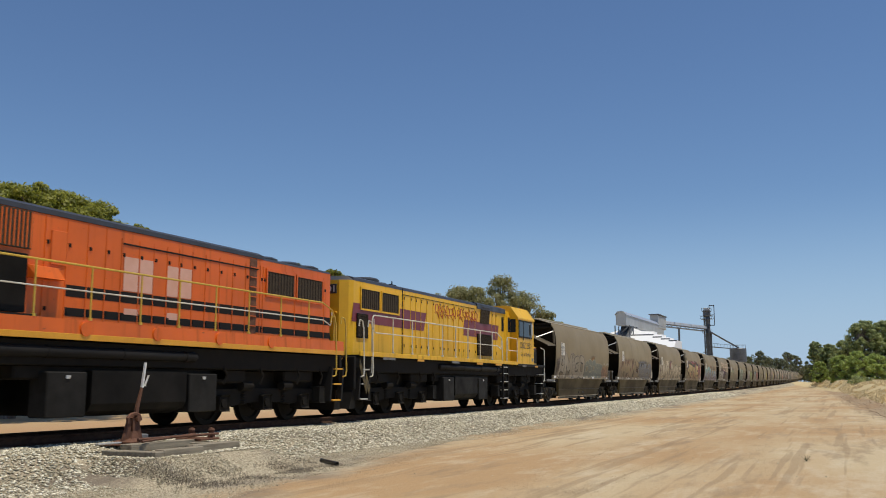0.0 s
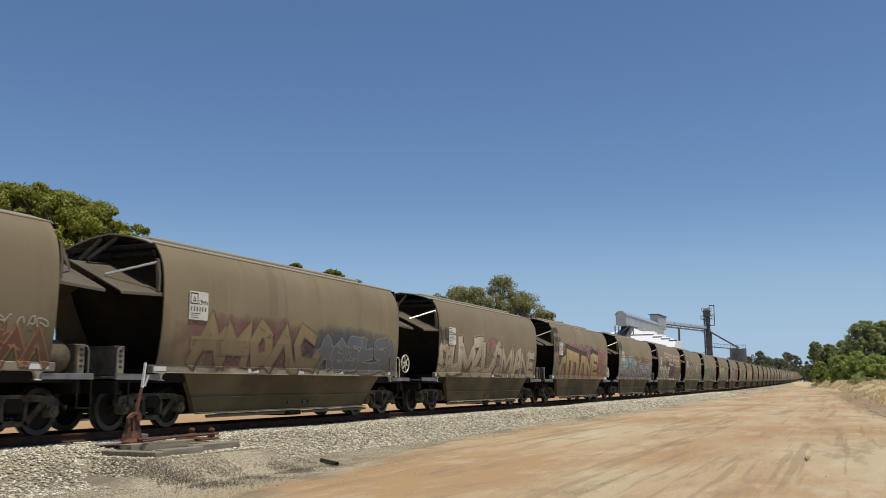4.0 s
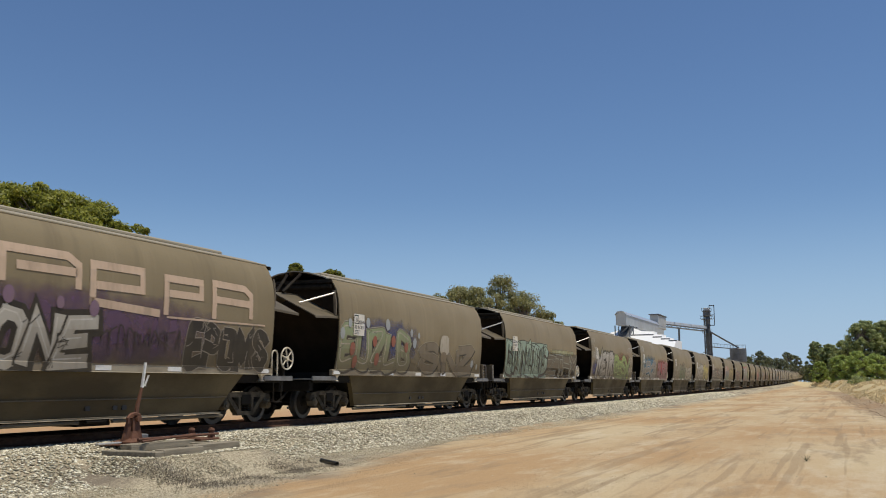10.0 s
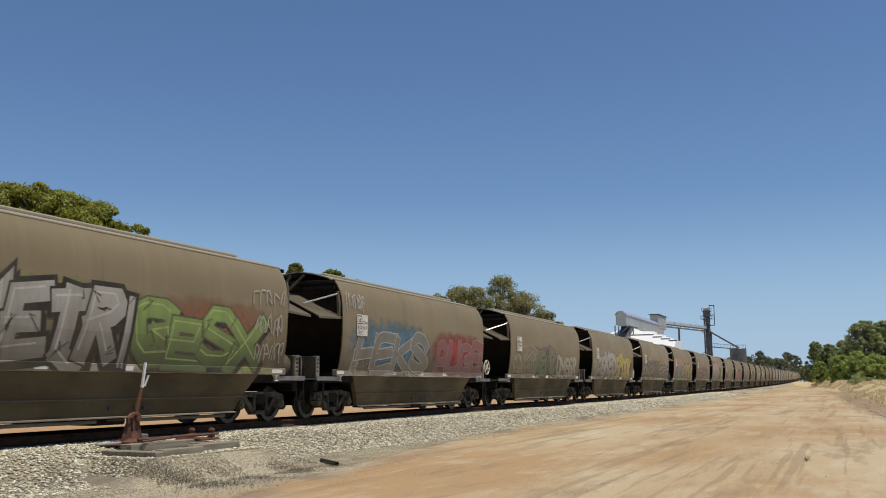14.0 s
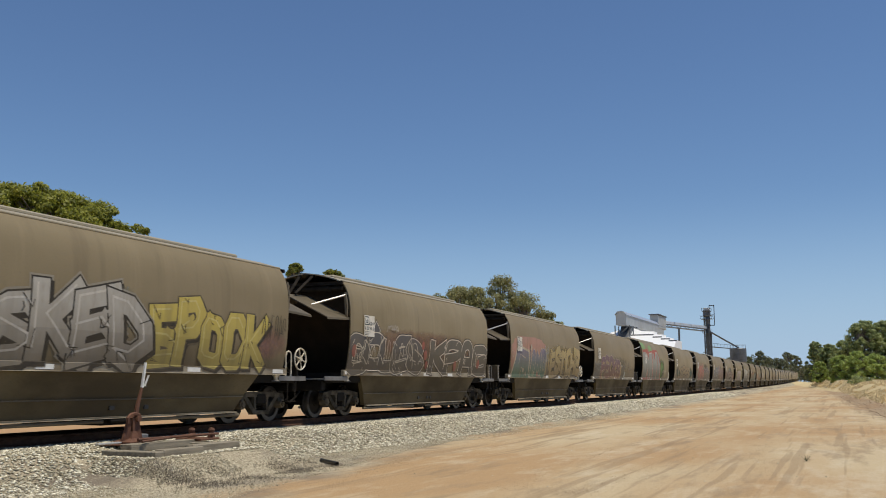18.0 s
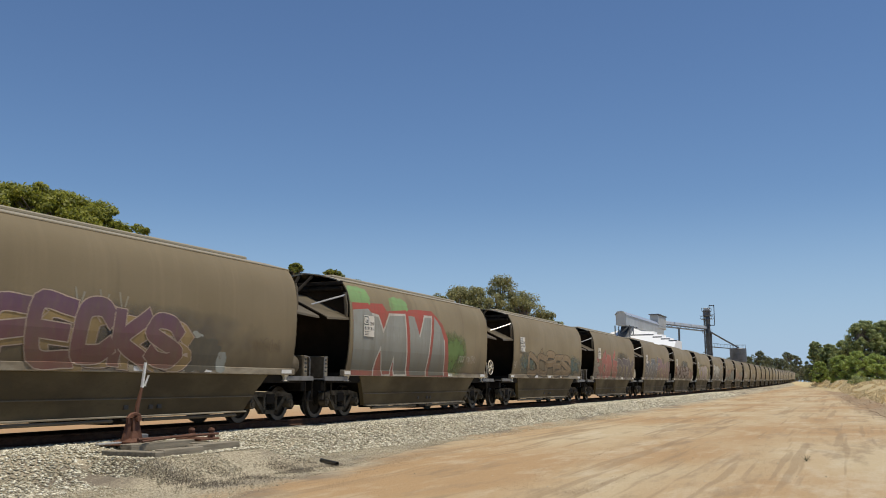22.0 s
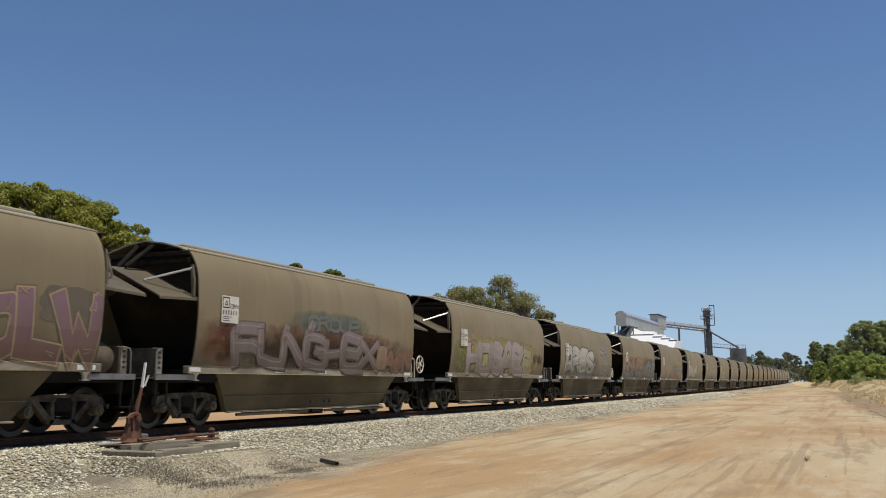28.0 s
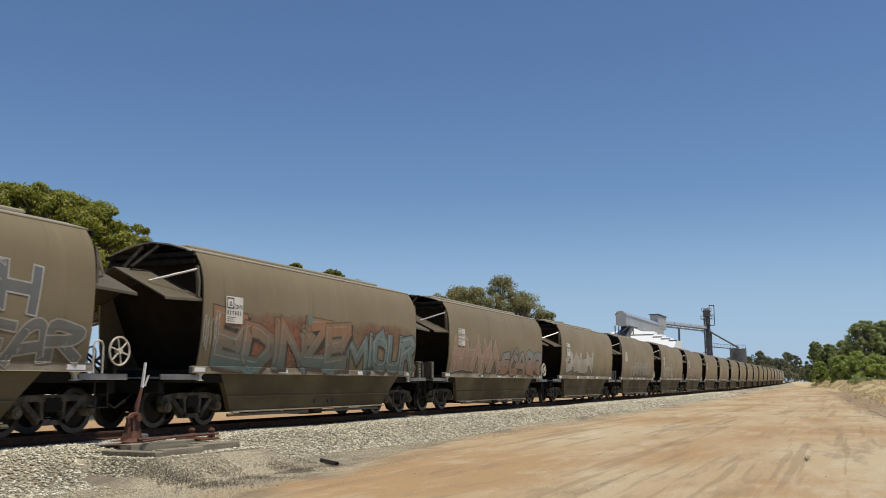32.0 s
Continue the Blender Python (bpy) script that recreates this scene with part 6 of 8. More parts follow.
def paint(top, bottom=None, dust=0.35):
    """Weathered spray paint that fades from one colour at the top to another at the bottom."""
    bottom = bottom or top
    key = (top, bottom, dust)
    if key not in PAINTS:
        m, nt, b = node_material("spray_paint", 0.6)
        tc = nt.nodes.new("ShaderNodeTexCoord")
        sep = nt.nodes.new("ShaderNodeSeparateXYZ")
        nt.links.new(tc.outputs["Object"], sep.inputs[0])
        soft = noised(nt, 1.6, 4)
        wear = noised(nt, 9, 5, (1, 1, 0.4))
        c = mixed(nt, tuple(min(x * 1.2, 0.8) for x in bottom), tuple(min(x * 1.2, 0.8) for x in top), ramp(nt, sep.outputs["Z"], 1.35, 2.3))
        c = mixed(nt, c, (0.24, 0.19, 0.115), ramp(nt, soft, 0.3, 0.75, dust * 0.3, dust * 1.2))
        c = mixed(nt, c, (0.19, 0.148, 0.085), ramp(nt, wear, 0.5, 0.75, 0, min(0.05 + dust, 0.6)))
        streak = noised(nt, 1.0, 5, (3.2, 1, 0.18))
        c = mixed(nt, c, (0.12, 0.094, 0.058), ramp(nt, streak, 0.5, 0.68, 0, 0.3))
        c = darkened_low(nt, c, (0.075, 0.058, 0.034), 0.34)
        nt.links.new(c, b.inputs["Base Color"])
        b.inputs["Specular IOR Level"].default_value = 0.3
        b.inputs["Sheen Weight"].default_value = 0.10
        b.inputs["Sheen Tint"].default_value = (0.62, 0.48, 0.29, 1)
        PAINTS[key] = m
    return PAINTS[key]


def mist(colour, strength=0.7):
    """A soft-edged cloud of overspray."""
    key = ("mist", colour, strength)
    if key not in PAINTS:
        m, nt, b = node_material("overspray", 0.7)
        b.inputs["Base Color"].default_value = (*colour, 1)
        tc = nt.nodes.new("ShaderNodeTexCoord")
        sep = nt.nodes.new("ShaderNodeSeparateXYZ")
        nt.links.new(tc.outputs["Generated"], sep.inputs[0])
        powers = []
        for axis in ("X", "Z"):
            d = ramp(nt, sep.outputs[axis], 0, 1, -1, 1)
            n = nt.nodes.new("ShaderNodeMath")
            n.operation = "POWER"
            a = nt.nodes.new("ShaderNodeMath")
            a.operation = "ABSOLUTE"
            nt.links.new(d, a.inputs[0])
            nt.links.new(a.outputs[0], n.inputs[0])
            n.inputs[1].default_value = 2.6
            powers.append(n.outputs[0])
        s = nt.nodes.new("ShaderNodeMath")
        nt.links.new(powers[0], s.inputs[0])
        nt.links.new(powers[1], s.inputs[1])
        w = nt.nodes.new("ShaderNodeMath")
        nt.links.new(s.outputs[0], w.inputs[0])
        nt.links.new(ramp(nt, noised(nt, 2.2, 4), 0.2, 0.8, -0.35, 0.55), w.inputs[1])
        fac = ramp(nt, w.outputs[0], 0.95, 0.05, 0, strength)
        tr = nt.nodes.new("ShaderNodeBsdfTransparent")
        mx = nt.nodes.new("ShaderNodeMixShader")
        out = next(n for n in nt.nodes if n.type == "OUTPUT_MATERIAL")
        nt.links.new(fac, mx.inputs[0])
        nt.links.new(tr.outputs[0], mx.inputs[1])
        nt.links.new(b.outputs[0], mx.inputs[2])
        nt.links.new(mx.outputs[0], out.inputs[0])
        PAINTS[key] = m
    return PAINTS[key]


def on_wagon(k, name, pieces, mat, lift, label=""):
    """Flat pieces in u, z laid on the curved near side of wagon k as one part."""
    bm = bmesh.new()
    for piece in pieces:
        pts, faces = piece[:2]
        vs = [bm.verts.new((p[0], (piece[2] if len(piece) > 2 else 0.0) + (p[2] if len(p) > 2 else 0.0), p[1])) for p in pts]
        for f in faces:
            try:
                bm.faces.new([vs[i] for i in f])
            except ValueError:
                pass
    for z in (1.132, 1.274, 1.285, 1.42, 1.56, 1.7, 1.85, 2.0, 2.15, 2.3, 2.45, 2.6, 2.78, 2.95, 3.1, 3.25, 3.4, 3.5):
        g = bm.verts[:] + bm.edges[:] + bm.faces[:]
        bmesh.ops.bisect_plane(bm, geom=g, plane_co=(0, 0, z), plane_no=(0, 0, 1))
    low = [v for v in bm.verts if v.co.z < 1.131]
    bmesh.ops.delete(bm, geom=low, context="VERTS")
    for v in bm.verts:
        u, z = min(max(v.co.x, 0.15), 2 * HALF - 0.15), min(v.co.z, 3.66)
        y = (1.302 if z < 1.279 else side_y(z)) + lift + v.co.y
        v.co = (-HALF + u, -y, z) if k not in TURNED else (HALF - u, y, z)
    me = bpy.data.meshes.new(name)
    bm.to_mesh(me)
    bm.free()
    me.materials.append(mat)
    ob = part(name, me, None, wagons[k], label)
    if name in ("graffiti_accent", "scrawl"):
        tagged(ob, "thin sprayed strokes", kind="stuff")
    if name in ("graffiti_outline", "graffiti_halo", "graffiti_edge"):
        tagged(ob, "sprayed outline round the lettering", kind="stuff")
    return ob


def ribbon(points, w, curve=False):
    """A stroke of width w with square ends along a broken or a flowing line."""
    pts = [Vector(p) for p in points]
    if curve and len(pts) > 2:
        ext = [pts[0] * 2 - pts[1]] + pts + [pts[-1] * 2 - pts[-2]]
        flow = []
        for i in range(1, len(ext) - 2):
            p0, p1, p2, p3 = ext[i - 1:i + 3]
            for j in range(5):
                t = j / 5
                flow.append(0.5 * ((2 * p1) + (p2 - p0) * t + (2 * p0 - 5 * p1 + 4 * p2 - p3) * t * t + (3 * p1 - p0 - 3 * p2 + p3) * t ** 3))
        pts = flow + [pts[-1]]
    d0, d1 = (pts[1] - pts[0]).normalized(), (pts[-1] - pts[-2]).normalized()
    pts[0] = pts[0] - d0 * w * 0.45
    pts[-1] = pts[-1] + d1 * w * 0.45
    left, right = [], []
    for i, p in enumerate(pts):
        a = (p - pts[i - 1]).normalized() if i else (pts[1] - p).normalized()
        b = (pts[i + 1] - p).normalized() if i < len(pts) - 1 else a
        n = Vector((-(a.y + b.y), a.x + b.x))
        n = n.normalized() if n.length > 1e-3 else Vector((-a.y, a.x))
        k = w / 2 / max(n.dot(Vector((-a.y, a.x))), 0.55)
        left.append(tuple(p + n * k))
        right.append(tuple(p - n * k))
    m = len(pts)
    return left + right, [(i, i + 1, m + i + 1, m + i) for i in range(m - 1)]


FORMS = [[(0.0, 0), (0.1, 1), (0.9, 0.95), (0.85, 0.5), (0.25, 0.45), (0.95, 0.02)], [(0.05, 1), (0.1, 0.05), (0.9, 0.0)], [(0.0, 0.0), (0.45, 1.0), (0.95, 0.0)], [(0.95, 0.9), (0.3, 1.0), (0.05, 0.5), (0.3, 0.03), (0.95, 0.1)],
         [(0.05, 0.0), (0.08, 0.95), (0.5, 0.4), (0.9, 1.0), (0.95, 0.0)], [(0.9, 0.95), (0.2, 0.9), (0.3, 0.5), (0.85, 0.45), (0.75, 0.05), (0.05, 0.0)], [(0.1, 0.0), (0.05, 0.9), (0.85, 0.1), (0.95, 1.0)], [(0.5, 1.0), (0.1, 0.55), (0.35, 0.0), (0.85, 0.2), (0.8, 0.8), (0.5, 1.0)]]


def blob(u0, u1, z0, z1, seed, bumps=9, rough=0.12):
    rng = random.Random(seed)
    cx, cz, a, b = (u0 + u1) / 2, (z0 + z1) / 2, (u1 - u0) / 2, (z1 - z0) / 2
    n = 40
    ph = rng.uniform(0, 6)
    pts = [(cx, cz)]
    for i in range(n):
        t = 2 * math.pi * i / n
        c, s = math.cos(t), math.sin(t)
        r = (abs(c) ** 3.5 + abs(s) ** 3.5) ** (-1 / 3.5) * (1 - rough + rough * abs(math.sin(bumps * t / 2 + ph)) + rng.uniform(-0.02, 0.02))
        pts.append((cx + a * c * r, cz + b * s * r))
    return [(pts, [(0, i + 1, (i + 1) % n + 1) for i in range(n)])]


def filled(outline, lift=0.0):
    """One flat piece inside an outline."""
    return [(outline, [tuple(range(len(outline)))], lift)]


def sheet(u0, u1, z0, z1, n=6):
    pts = [(u0 + (u1 - u0) * i / n, z) for z in (z0, z1) for i in range(n + 1)]
    return [(pts, [(i, i + 1, n + 2 + i, n + 1 + i) for i in range(n)])]


def strokes(lines, w):
    return [ribbon(l, w) for l in lines]


def dots(items, n=14):
    out = []
    for u, z, r in items:
        out.append(([(u, z)] + [(u + r * math.cos(6.2832 * i / n), z + r * 1.25 * math.sin(6.2832 * i / n)) for i in range(n)], [(0, i + 1, (i + 1) % n + 1) for i in range(n)]))
    return out


# bones of painted capitals on a grid four wide and six high
BONES = {"A": "00 16 36 40|12 32", "B": "03 33 45 36 06 00 30 41 33", "C": "45 36 16 05 01 10 30 41", "D": "00 06 26 44 42 20 00", "E": "46 06 00 40|03 33", "F": "46 06 00|03 33",
         "G": "45 36 16 05 01 10 40 43 23", "H": "00 06|46 40|03 43", "I": "26 20", "K": "00 06|46 13 40", "L": "06 00 40", "M": "00 06 22 46 40", "N": "00 06 40 46", "O": "16 05 01 10 30 41 45 36 16",
         "P": "00 06 36 45 44 33 03", "R": "00 06 36 45 34 03|23 40", "S": "45 36 16 05 04 42 41 30 10 01", "T": "06 46|26 20", "U": "06 01 10 30 41 46", "W": "06 10 23 30 46",
         "X": "06 40|46 00", "Z": "06 46 00 40", "8": "23 05 16 36 45 23 01 10 30 41 23"}


def bones(ch):
    return [[(int(p[0]) / 4, int(p[1]) / 6) for p in line.split()] for line in BONES[ch].split("|")]


def plan_letters(forms, u0, u1, z0, z1, seed, jitter, slant, fat, arrows=0.35, overlap=0.10):
    """Places the bones of each form in its share of the strip; gives (lines, width, rounded) for each."""
    rng = random.Random(seed * 13 + 5)
    total = sum(w for _, w in forms)
    rounded = seed % 2 == 0
    placed, u = [], u0
    for lines, share in forms:
        wide = (u1 - u0) * share / total
        box = wide * (1 + overlap)
        a = u - wide * overlap / 2
        h = (z1 - z0) * (1 + rng.uniform(-0.6, 0.35) * jitter)
        base = z0 + rng.uniform(0, 0.35) * jitter * (z1 - z0)
        w = fat * min(box, h * 0.75) * rng.uniform(0.9, 1.1)
        lean = slant + rng.uniform(-0.5, 0.5) * jitter * 0.5
        flare, tilt, turn = rng.uniform(-0.15, 0.25), rng.uniform(-0.8, 0.8) * jitter, rng.uniform(0, 6.28)
        bow = 0.05 if jitter > 0.08 else 0.02

        def put(x, y):
            x, y = 0.5 + (x - 0.5) * (1 + flare * (0.5 - y)) + bow * math.sin(4.0 * y + turn), y + tilt * (x - 0.5) * 0.5 + bow * math.sin(4.6 * x + turn)
            return (a + w / 2 + (box - w) * x + lean * h * (y - 0.5), base + w / 2 + (h - w) * y)
        shaped = [[put(x, y) for x, y in line] for line in lines]
        if rng.random() < arrows:
            end = Vector(shaped[-1][-1])
            way = Vector((rng.uniform(0.2, 1.0), rng.choice((-0.3, 0.5, 0.9)))).normalized() * w * 1.1
            tip = end + way
            tip.y = max(tip.y, z0 + 0.02)
            shaped.append([tuple(end), tuple(tip)])
        placed.append((shaped, w, rounded))
        u += wide
    return placed


def lettered(placed, grow, dx=0.0, dz=0.0, thin=None, rise_by=0.0014):
    """The placed letters as lists of flat strokes, each letter a little proud of the one before."""
    for i, (lines, w, rounded) in enumerate(placed):
        out = []
        for j, line in enumerate(lines):
            pts = [(x + dx * w, z + dz * w) for x, z in line]
            flat, faces = ribbon(pts, (thin * w if thin else w) + grow, rounded)
            half = len(flat) // 2
            out.append(([(*p, (n % half) * 0.00005) for n, p in enumerate(flat)], faces, i * rise_by + j * 0.00025))
        yield out


def piece(k, placed, fill, line, halo, edge, shine=None, depth=0.0, seed=0, name="weathered spray-painted letter"):
    """Halo, cast edge, outline, fill and shine of a painted piece."""
    if halo:
        on_wagon(k, "graffiti_halo", [q for l in lettered(placed, edge * 4.2) for q in l], halo, 0.005)
    if depth:
        on_wagon(k, "graffiti_edge", [q for l in lettered(placed, edge * 2, depth, -depth) for q in l], BLACK, 0.0062)
    on_wagon(k, "graffiti_outline", [q for l in lettered(placed, edge * 2) for q in l], line, 0.0075)
    for l in lettered(placed, 0.0):
        on_wagon(k, "graffiti_letter", l, fill, 0.0082, name)
    if shine:
        on_wagon(k, "graffiti_accent", [q for l in lettered(placed, 0.0, -0.2, 0.2, 0.11) for q in l], shine, 0.0089)
    rng = random.Random(seed + 40)
    marks = []
    for lines, w, _ in placed:
        for _ in range(3):
            p = Vector(rng.choice(rng.choice(lines)))
            marks.append([tuple(p + Vector((rng.uniform(-0.5, 0.5), rng.uniform(-0.5, 0.5))) * w) for _ in range(3)])
    on_wagon(k, "graffiti_accent", strokes(marks, 0.018), line, 0.0096 + 0.0014 * len(placed))


def wild(k, u0, u1, z0, z1, n, seed, fill, line, halo=None, w=0.34, edge=0.07, slope=0.0):
    """An unreadable painted piece of interlocking strokes."""
    rng = random.Random(seed)
    forms = [([rng.choice(FORMS), *([[(0.0, 0.4), (0.9, rng.uniform(0.3, 0.6))]] if rng.random() < 0.5 else [])], 1.0) for _ in range(n)]
    placed = plan_letters(forms, u0, u1, z0, z1, seed, 0.22, 0.06, min(max(w, 0.3), 0.4), 0.6, 0.22)
    piece(k, placed, fill, line, halo, min(edge * 0.45, 0.035), None, 0.14, seed, "weathered spray-painted graffiti")


def word(k, text, u0, u1, z0, z1, fill, line, halo=None, fat=0.34, edge=0.03, jitter=0.1, seed=1, slant=0.0, shine=None, depth=0.16, arrows=0.3, overlap=0.10):
    """A painted word in fat outlined letters."""
    wide = {"I": 0.42, "M": 1.3, "W": 1.3}
    placed = plan_letters([(bones(c), wide.get(c, 1.0)) for c in text], u0, u1, z0, z1, seed, jitter, slant, fat, arrows, overlap)
    piece(k, placed, fill, line, halo, edge, shine, depth, seed)


def spots(k, items, mat):
    for d in dots(items):
        on_wagon(k, "paint_dot", [d], mat, 0.0215)


def cloud(k, u0, u1, z0, z1, colour, strength=0.6):
    on_wagon(k, "overspray", sheet(u0, u1, z0, z1), mist(colour, strength), 0.004)


def scribble(k, u0, u1, z0, z1, n, seed, mat, w=0.03):
    """A quick tag that nobody can read: looping strokes side by side."""
    rng = random.Random(seed)
    d, h = (u1 - u0) / n, z1 - z0
    loops = []
    for i in range(n):
        a = u0 + d * i
        x = [a + d * rng.uniform(lo, hi) for lo, hi in ((0.0, 0.3), (0.0, 0.5), (0.5, 1.0), (0.6, 1.1), (0.2, 0.8))]
        z = [z0 + h * rng.uniform(lo, hi) for lo, hi in ((0.0, 0.35), (0.7, 1.0), (0.6, 1.05), (0.1, 0.5), (0.3, 0.6))]
        m = rng.choice((3, 4, 5, 5))
        loops.append((*ribbon(list(zip(x, z))[:m], w, rng.random() < 0.7), i * 0.0003))
    on_wagon(k, "scrawl", loops, mat, 0.022)


BLACK, WHITE, CREAM = paint((0.016, 0.014, 0.012), None, 0.06), paint((0.52, 0.50, 0.45), None, 0.3), paint((0.48, 0.41, 0.30), None, 0.3)
CHALK = paint((0.42, 0.39, 0.34), None, 0.4)

PALE = paint((0.40, 0.36, 0.29), None, 0.35)
DUST = paint((0.27, 0.225, 0.155), None, 0.4)
word(-12, "AMIGO", 0.75, 5.3, 1.16, 2.28, paint((0.24, 0.21, 0.165), (0.30, 0.27, 0.22), 0.3), BLACK, paint((0.25, 0.20, 0.17), None, 0.4), 0.38, 0.035, 0.16, 4, shine=DUST)
scribble(-12, 0.1, 0.75, 1.3, 2.0, 5, 31, BLACK, 0.03)
word(-12, "CEOSE", 5.5, 9.2, 1.2, 2.0, paint((0.10, 0.125, 0.11), (0.09, 0.12, 0.12), 0.15), paint((0.30, 0.30, 0.22), None, 0.25), None, 0.44, 0.026, 0.3, 12, depth=0.0)
wild(-12, 9.25, 10.75, 1.22, 1.8, 3, 13, paint((0.15, 0.055, 0.03), (0.11, 0.04, 0.03), 0.2), paint((0.36, 0.16, 0.07)), None, 0.36)
cloud(-12, 0.05, 0.9, 1.3, 2.2, (0.2, 0.12, 0.17), 0.45)
cloud(-12, 6.6, 7.7, 1.8, 2.4, (0.42, 0.19, 0.07), 0.6)
scribble(-12, 9.5, 10.6, 1.85, 2.02, 5, 32, CHALK, 0.025)
cloud(-11, 0.05, 6.4, 1.15, 2.5, (0.25, 0.085, 0.09), 0.75)
cloud(-11, 4.8, 10.9, 1.15, 2.5, (0.07, 0.09, 0.13), 0.7)
wild(-11, 1.2, 6.0, 1.2, 2.28, 5, 21, paint((0.25, 0.185, 0.085), (0.17, 0.12, 0.06), 0.25), paint((0.09, 0.065, 0.045)), None, 0.34)
wild(-11, 6.2, 10.7, 1.2, 2.1, 6, 22, paint((0.07, 0.10, 0.14), (0.06, 0.075, 0.11), 0.2), paint((0.20, 0.20, 0.19)), None, 0.36)
scribble(-10, 0.1, 0.8, 2.15, 2.75, 5, 1, BLACK, 0.035)
cloud(-10, 4.5, 6.6, 1.8, 2.7, (0.42, 0.22, 0.19), 0.7)
cloud(-10, 0.1, 1.2, 1.5, 2.3, (0.40, 0.22, 0.19), 0.5)
OLDCREAM = paint((0.53, 0.45, 0.32), (0.33, 0.26, 0.17), 0.25)
word(-10, "DUMZL", 0.2, 5.2, 1.14, 2.42, OLDCREAM, BLACK, paint((0.36, 0.30, 0.215)), 0.38, 0.03, 0.24, 16, shine=paint((0.55, 0.48, 0.36)), arrows=0.7, overlap=0.25)
wild(-10, 0.3, 1.2, 1.15, 2.1, 2, 37, OLDCREAM, BLACK, None, 0.34)
word(-10, "OMIANE", 5.5, 10.5, 1.16, 2.25, OLDCREAM, BLACK, paint((0.33, 0.28, 0.20)), 0.36, 0.03, 0.2, 17, shine=paint((0.55, 0.48, 0.36)), arrows=0.5, overlap=0.14)
on_wagon(-9, "painted_cloud", blob(0.25, 10.8, 1.05, 2.72, 61, 24, 0.07), paint((0.30, 0.165, 0.135), (0.22, 0.115, 0.085), 0.35), 0.003, "dusty pink painted cloud")
cloud(-9, -0.6, 11.5, 0.5, 2.95, (0.46, 0.15, 0.14), 1.0)
cloud(-9, -0.2, 11.1, 1.9, 2.9, (0.50, 0.25, 0.27), 0.9)
cloud(-9, 0.3, 5.0, 1.3, 2.55, (0.20, 0.20, 0.07), 0.6)
cloud(-9, 5.0, 8.4, 2.45, 2.85, (0.24, 0.30, 0.30), 0.4)
GOLD = paint((0.45, 0.315, 0.13), (0.24, 0.15, 0.055), 0.25)
GOLD_PATHS = (([(1.15, 1.25), (1.5, 1.95), (2.0, 2.05)], 0.32), ([(2.5, 1.25), (2.45, 2.3), (4.3, 2.15)], 0.5), ([(3.3, 2.1), (3.25, 1.25)], 0.42), ([(4.3, 2.15), (4.35, 1.25)], 0.5),
              ([(4.9, 1.25), (5.15, 2.15), (5.75, 2.1), (5.9, 1.25)], 0.36), ([(6.2, 1.25), (6.15, 2.1), (6.9, 1.4), (7.05, 2.25)], 0.36), ([(8.35, 2.2), (7.45, 2.3), (7.4, 1.3), (8.5, 1.3)], 0.38), ([(7.45, 1.8), (8.2, 1.75)], 0.3))
on_wagon(-9, "graffiti_edge", [(*ribbon([(u - 0.07, z + 0.12) for u, z in p], w + 0.22), i * 0.0004) for i, (p, w) in enumerate(GOLD_PATHS)], BLACK, 0.0065, "broad black painted edge")
for i, (p, w) in enumerate(GOLD_PATHS):
    on_wagon(-9, "graffiti_letter", [ribbon(p, w)], GOLD, 0.0105 + i * 0.0004, "weathered gold spray-painted letter")
on_wagon(-9, "graffiti_accent", [ribbon([(u - w * 0.3, z + w * 0.3) for u, z in p], 0.03) for p, w in GOLD_PATHS[1:]], paint((0.62, 0.50, 0.27)), 0.0145)
wild(-9, 0.5, 1.5, 1.2, 2.1, 1, 41, paint((0.13, 0.12, 0.05)), BLACK, None, 0.4)
spots(-9, [(4.72, 2.42, 0.13)], BLACK)
scribble(-9, 0.12, 1.0, 3.15, 3.5, 6, 3, BLACK, 0.045)
scribble(-9, 0.14, 1.2, 2.72, 3.08, 6, 33, BLACK, 0.045)
scribble(-9, 0.16, 1.0, 2.32, 2.66, 6, 34, BLACK, 0.045)
scribble(-9, 9.6, 10.6, 1.35, 1.7, 7, 35, paint((0.42, 0.30, 0.28)), 0.02)
TEALP = paint((0.16, 0.34, 0.35), (0.15, 0.10, 0.21), 0.2)
cloud(-8, 0.3, 10.8, 1.9, 2.7, (0.36, 0.15, 0.08), 0.4)
cloud(-8, 0.1, 1.2, 2.75, 3.5, (0.09, 0.085, 0.085), 0.6)
word(-8, "ARTS", 0.35, 5.2, 1.13, 2.42, TEALP, BLACK, CREAM, 0.38, 0.04, 0.2, 19, depth=0.2, arrows=0.9, overlap=0.2, shine=paint((0.25, 0.46, 0.46)))
word(-8, "UTHEN", 5.3, 10.4, 1.13, 2.15, TEALP, BLACK, CREAM, 0.36, 0.04, 0.2, 21, depth=0.2, arrows=0.4, overlap=0.14, shine=paint((0.25, 0.42, 0.46)))
scribble(-8, 6.4, 8.4, 1.14, 1.26, 8, 4, CHALK, 0.02)
for u in (5.9, 8.4, 9.3):
    on_wagon(-8, "drip", strokes([[(u, 2.55), (u + 0.02, 2.85)]], 0.05), CHALK, 0.006)
cloud(-7, 0.05, 9.5, 1.2, 2.7, (0.13, 0.07, 0.13), 0.75)
spots(-7, [(1.9, 2.3, 0.1), (3.1, 2.35, 0.12), (4.2, 2.3, 0.09), (5.0, 2.25, 0.12)], paint((0.16, 0.09, 0.17)))
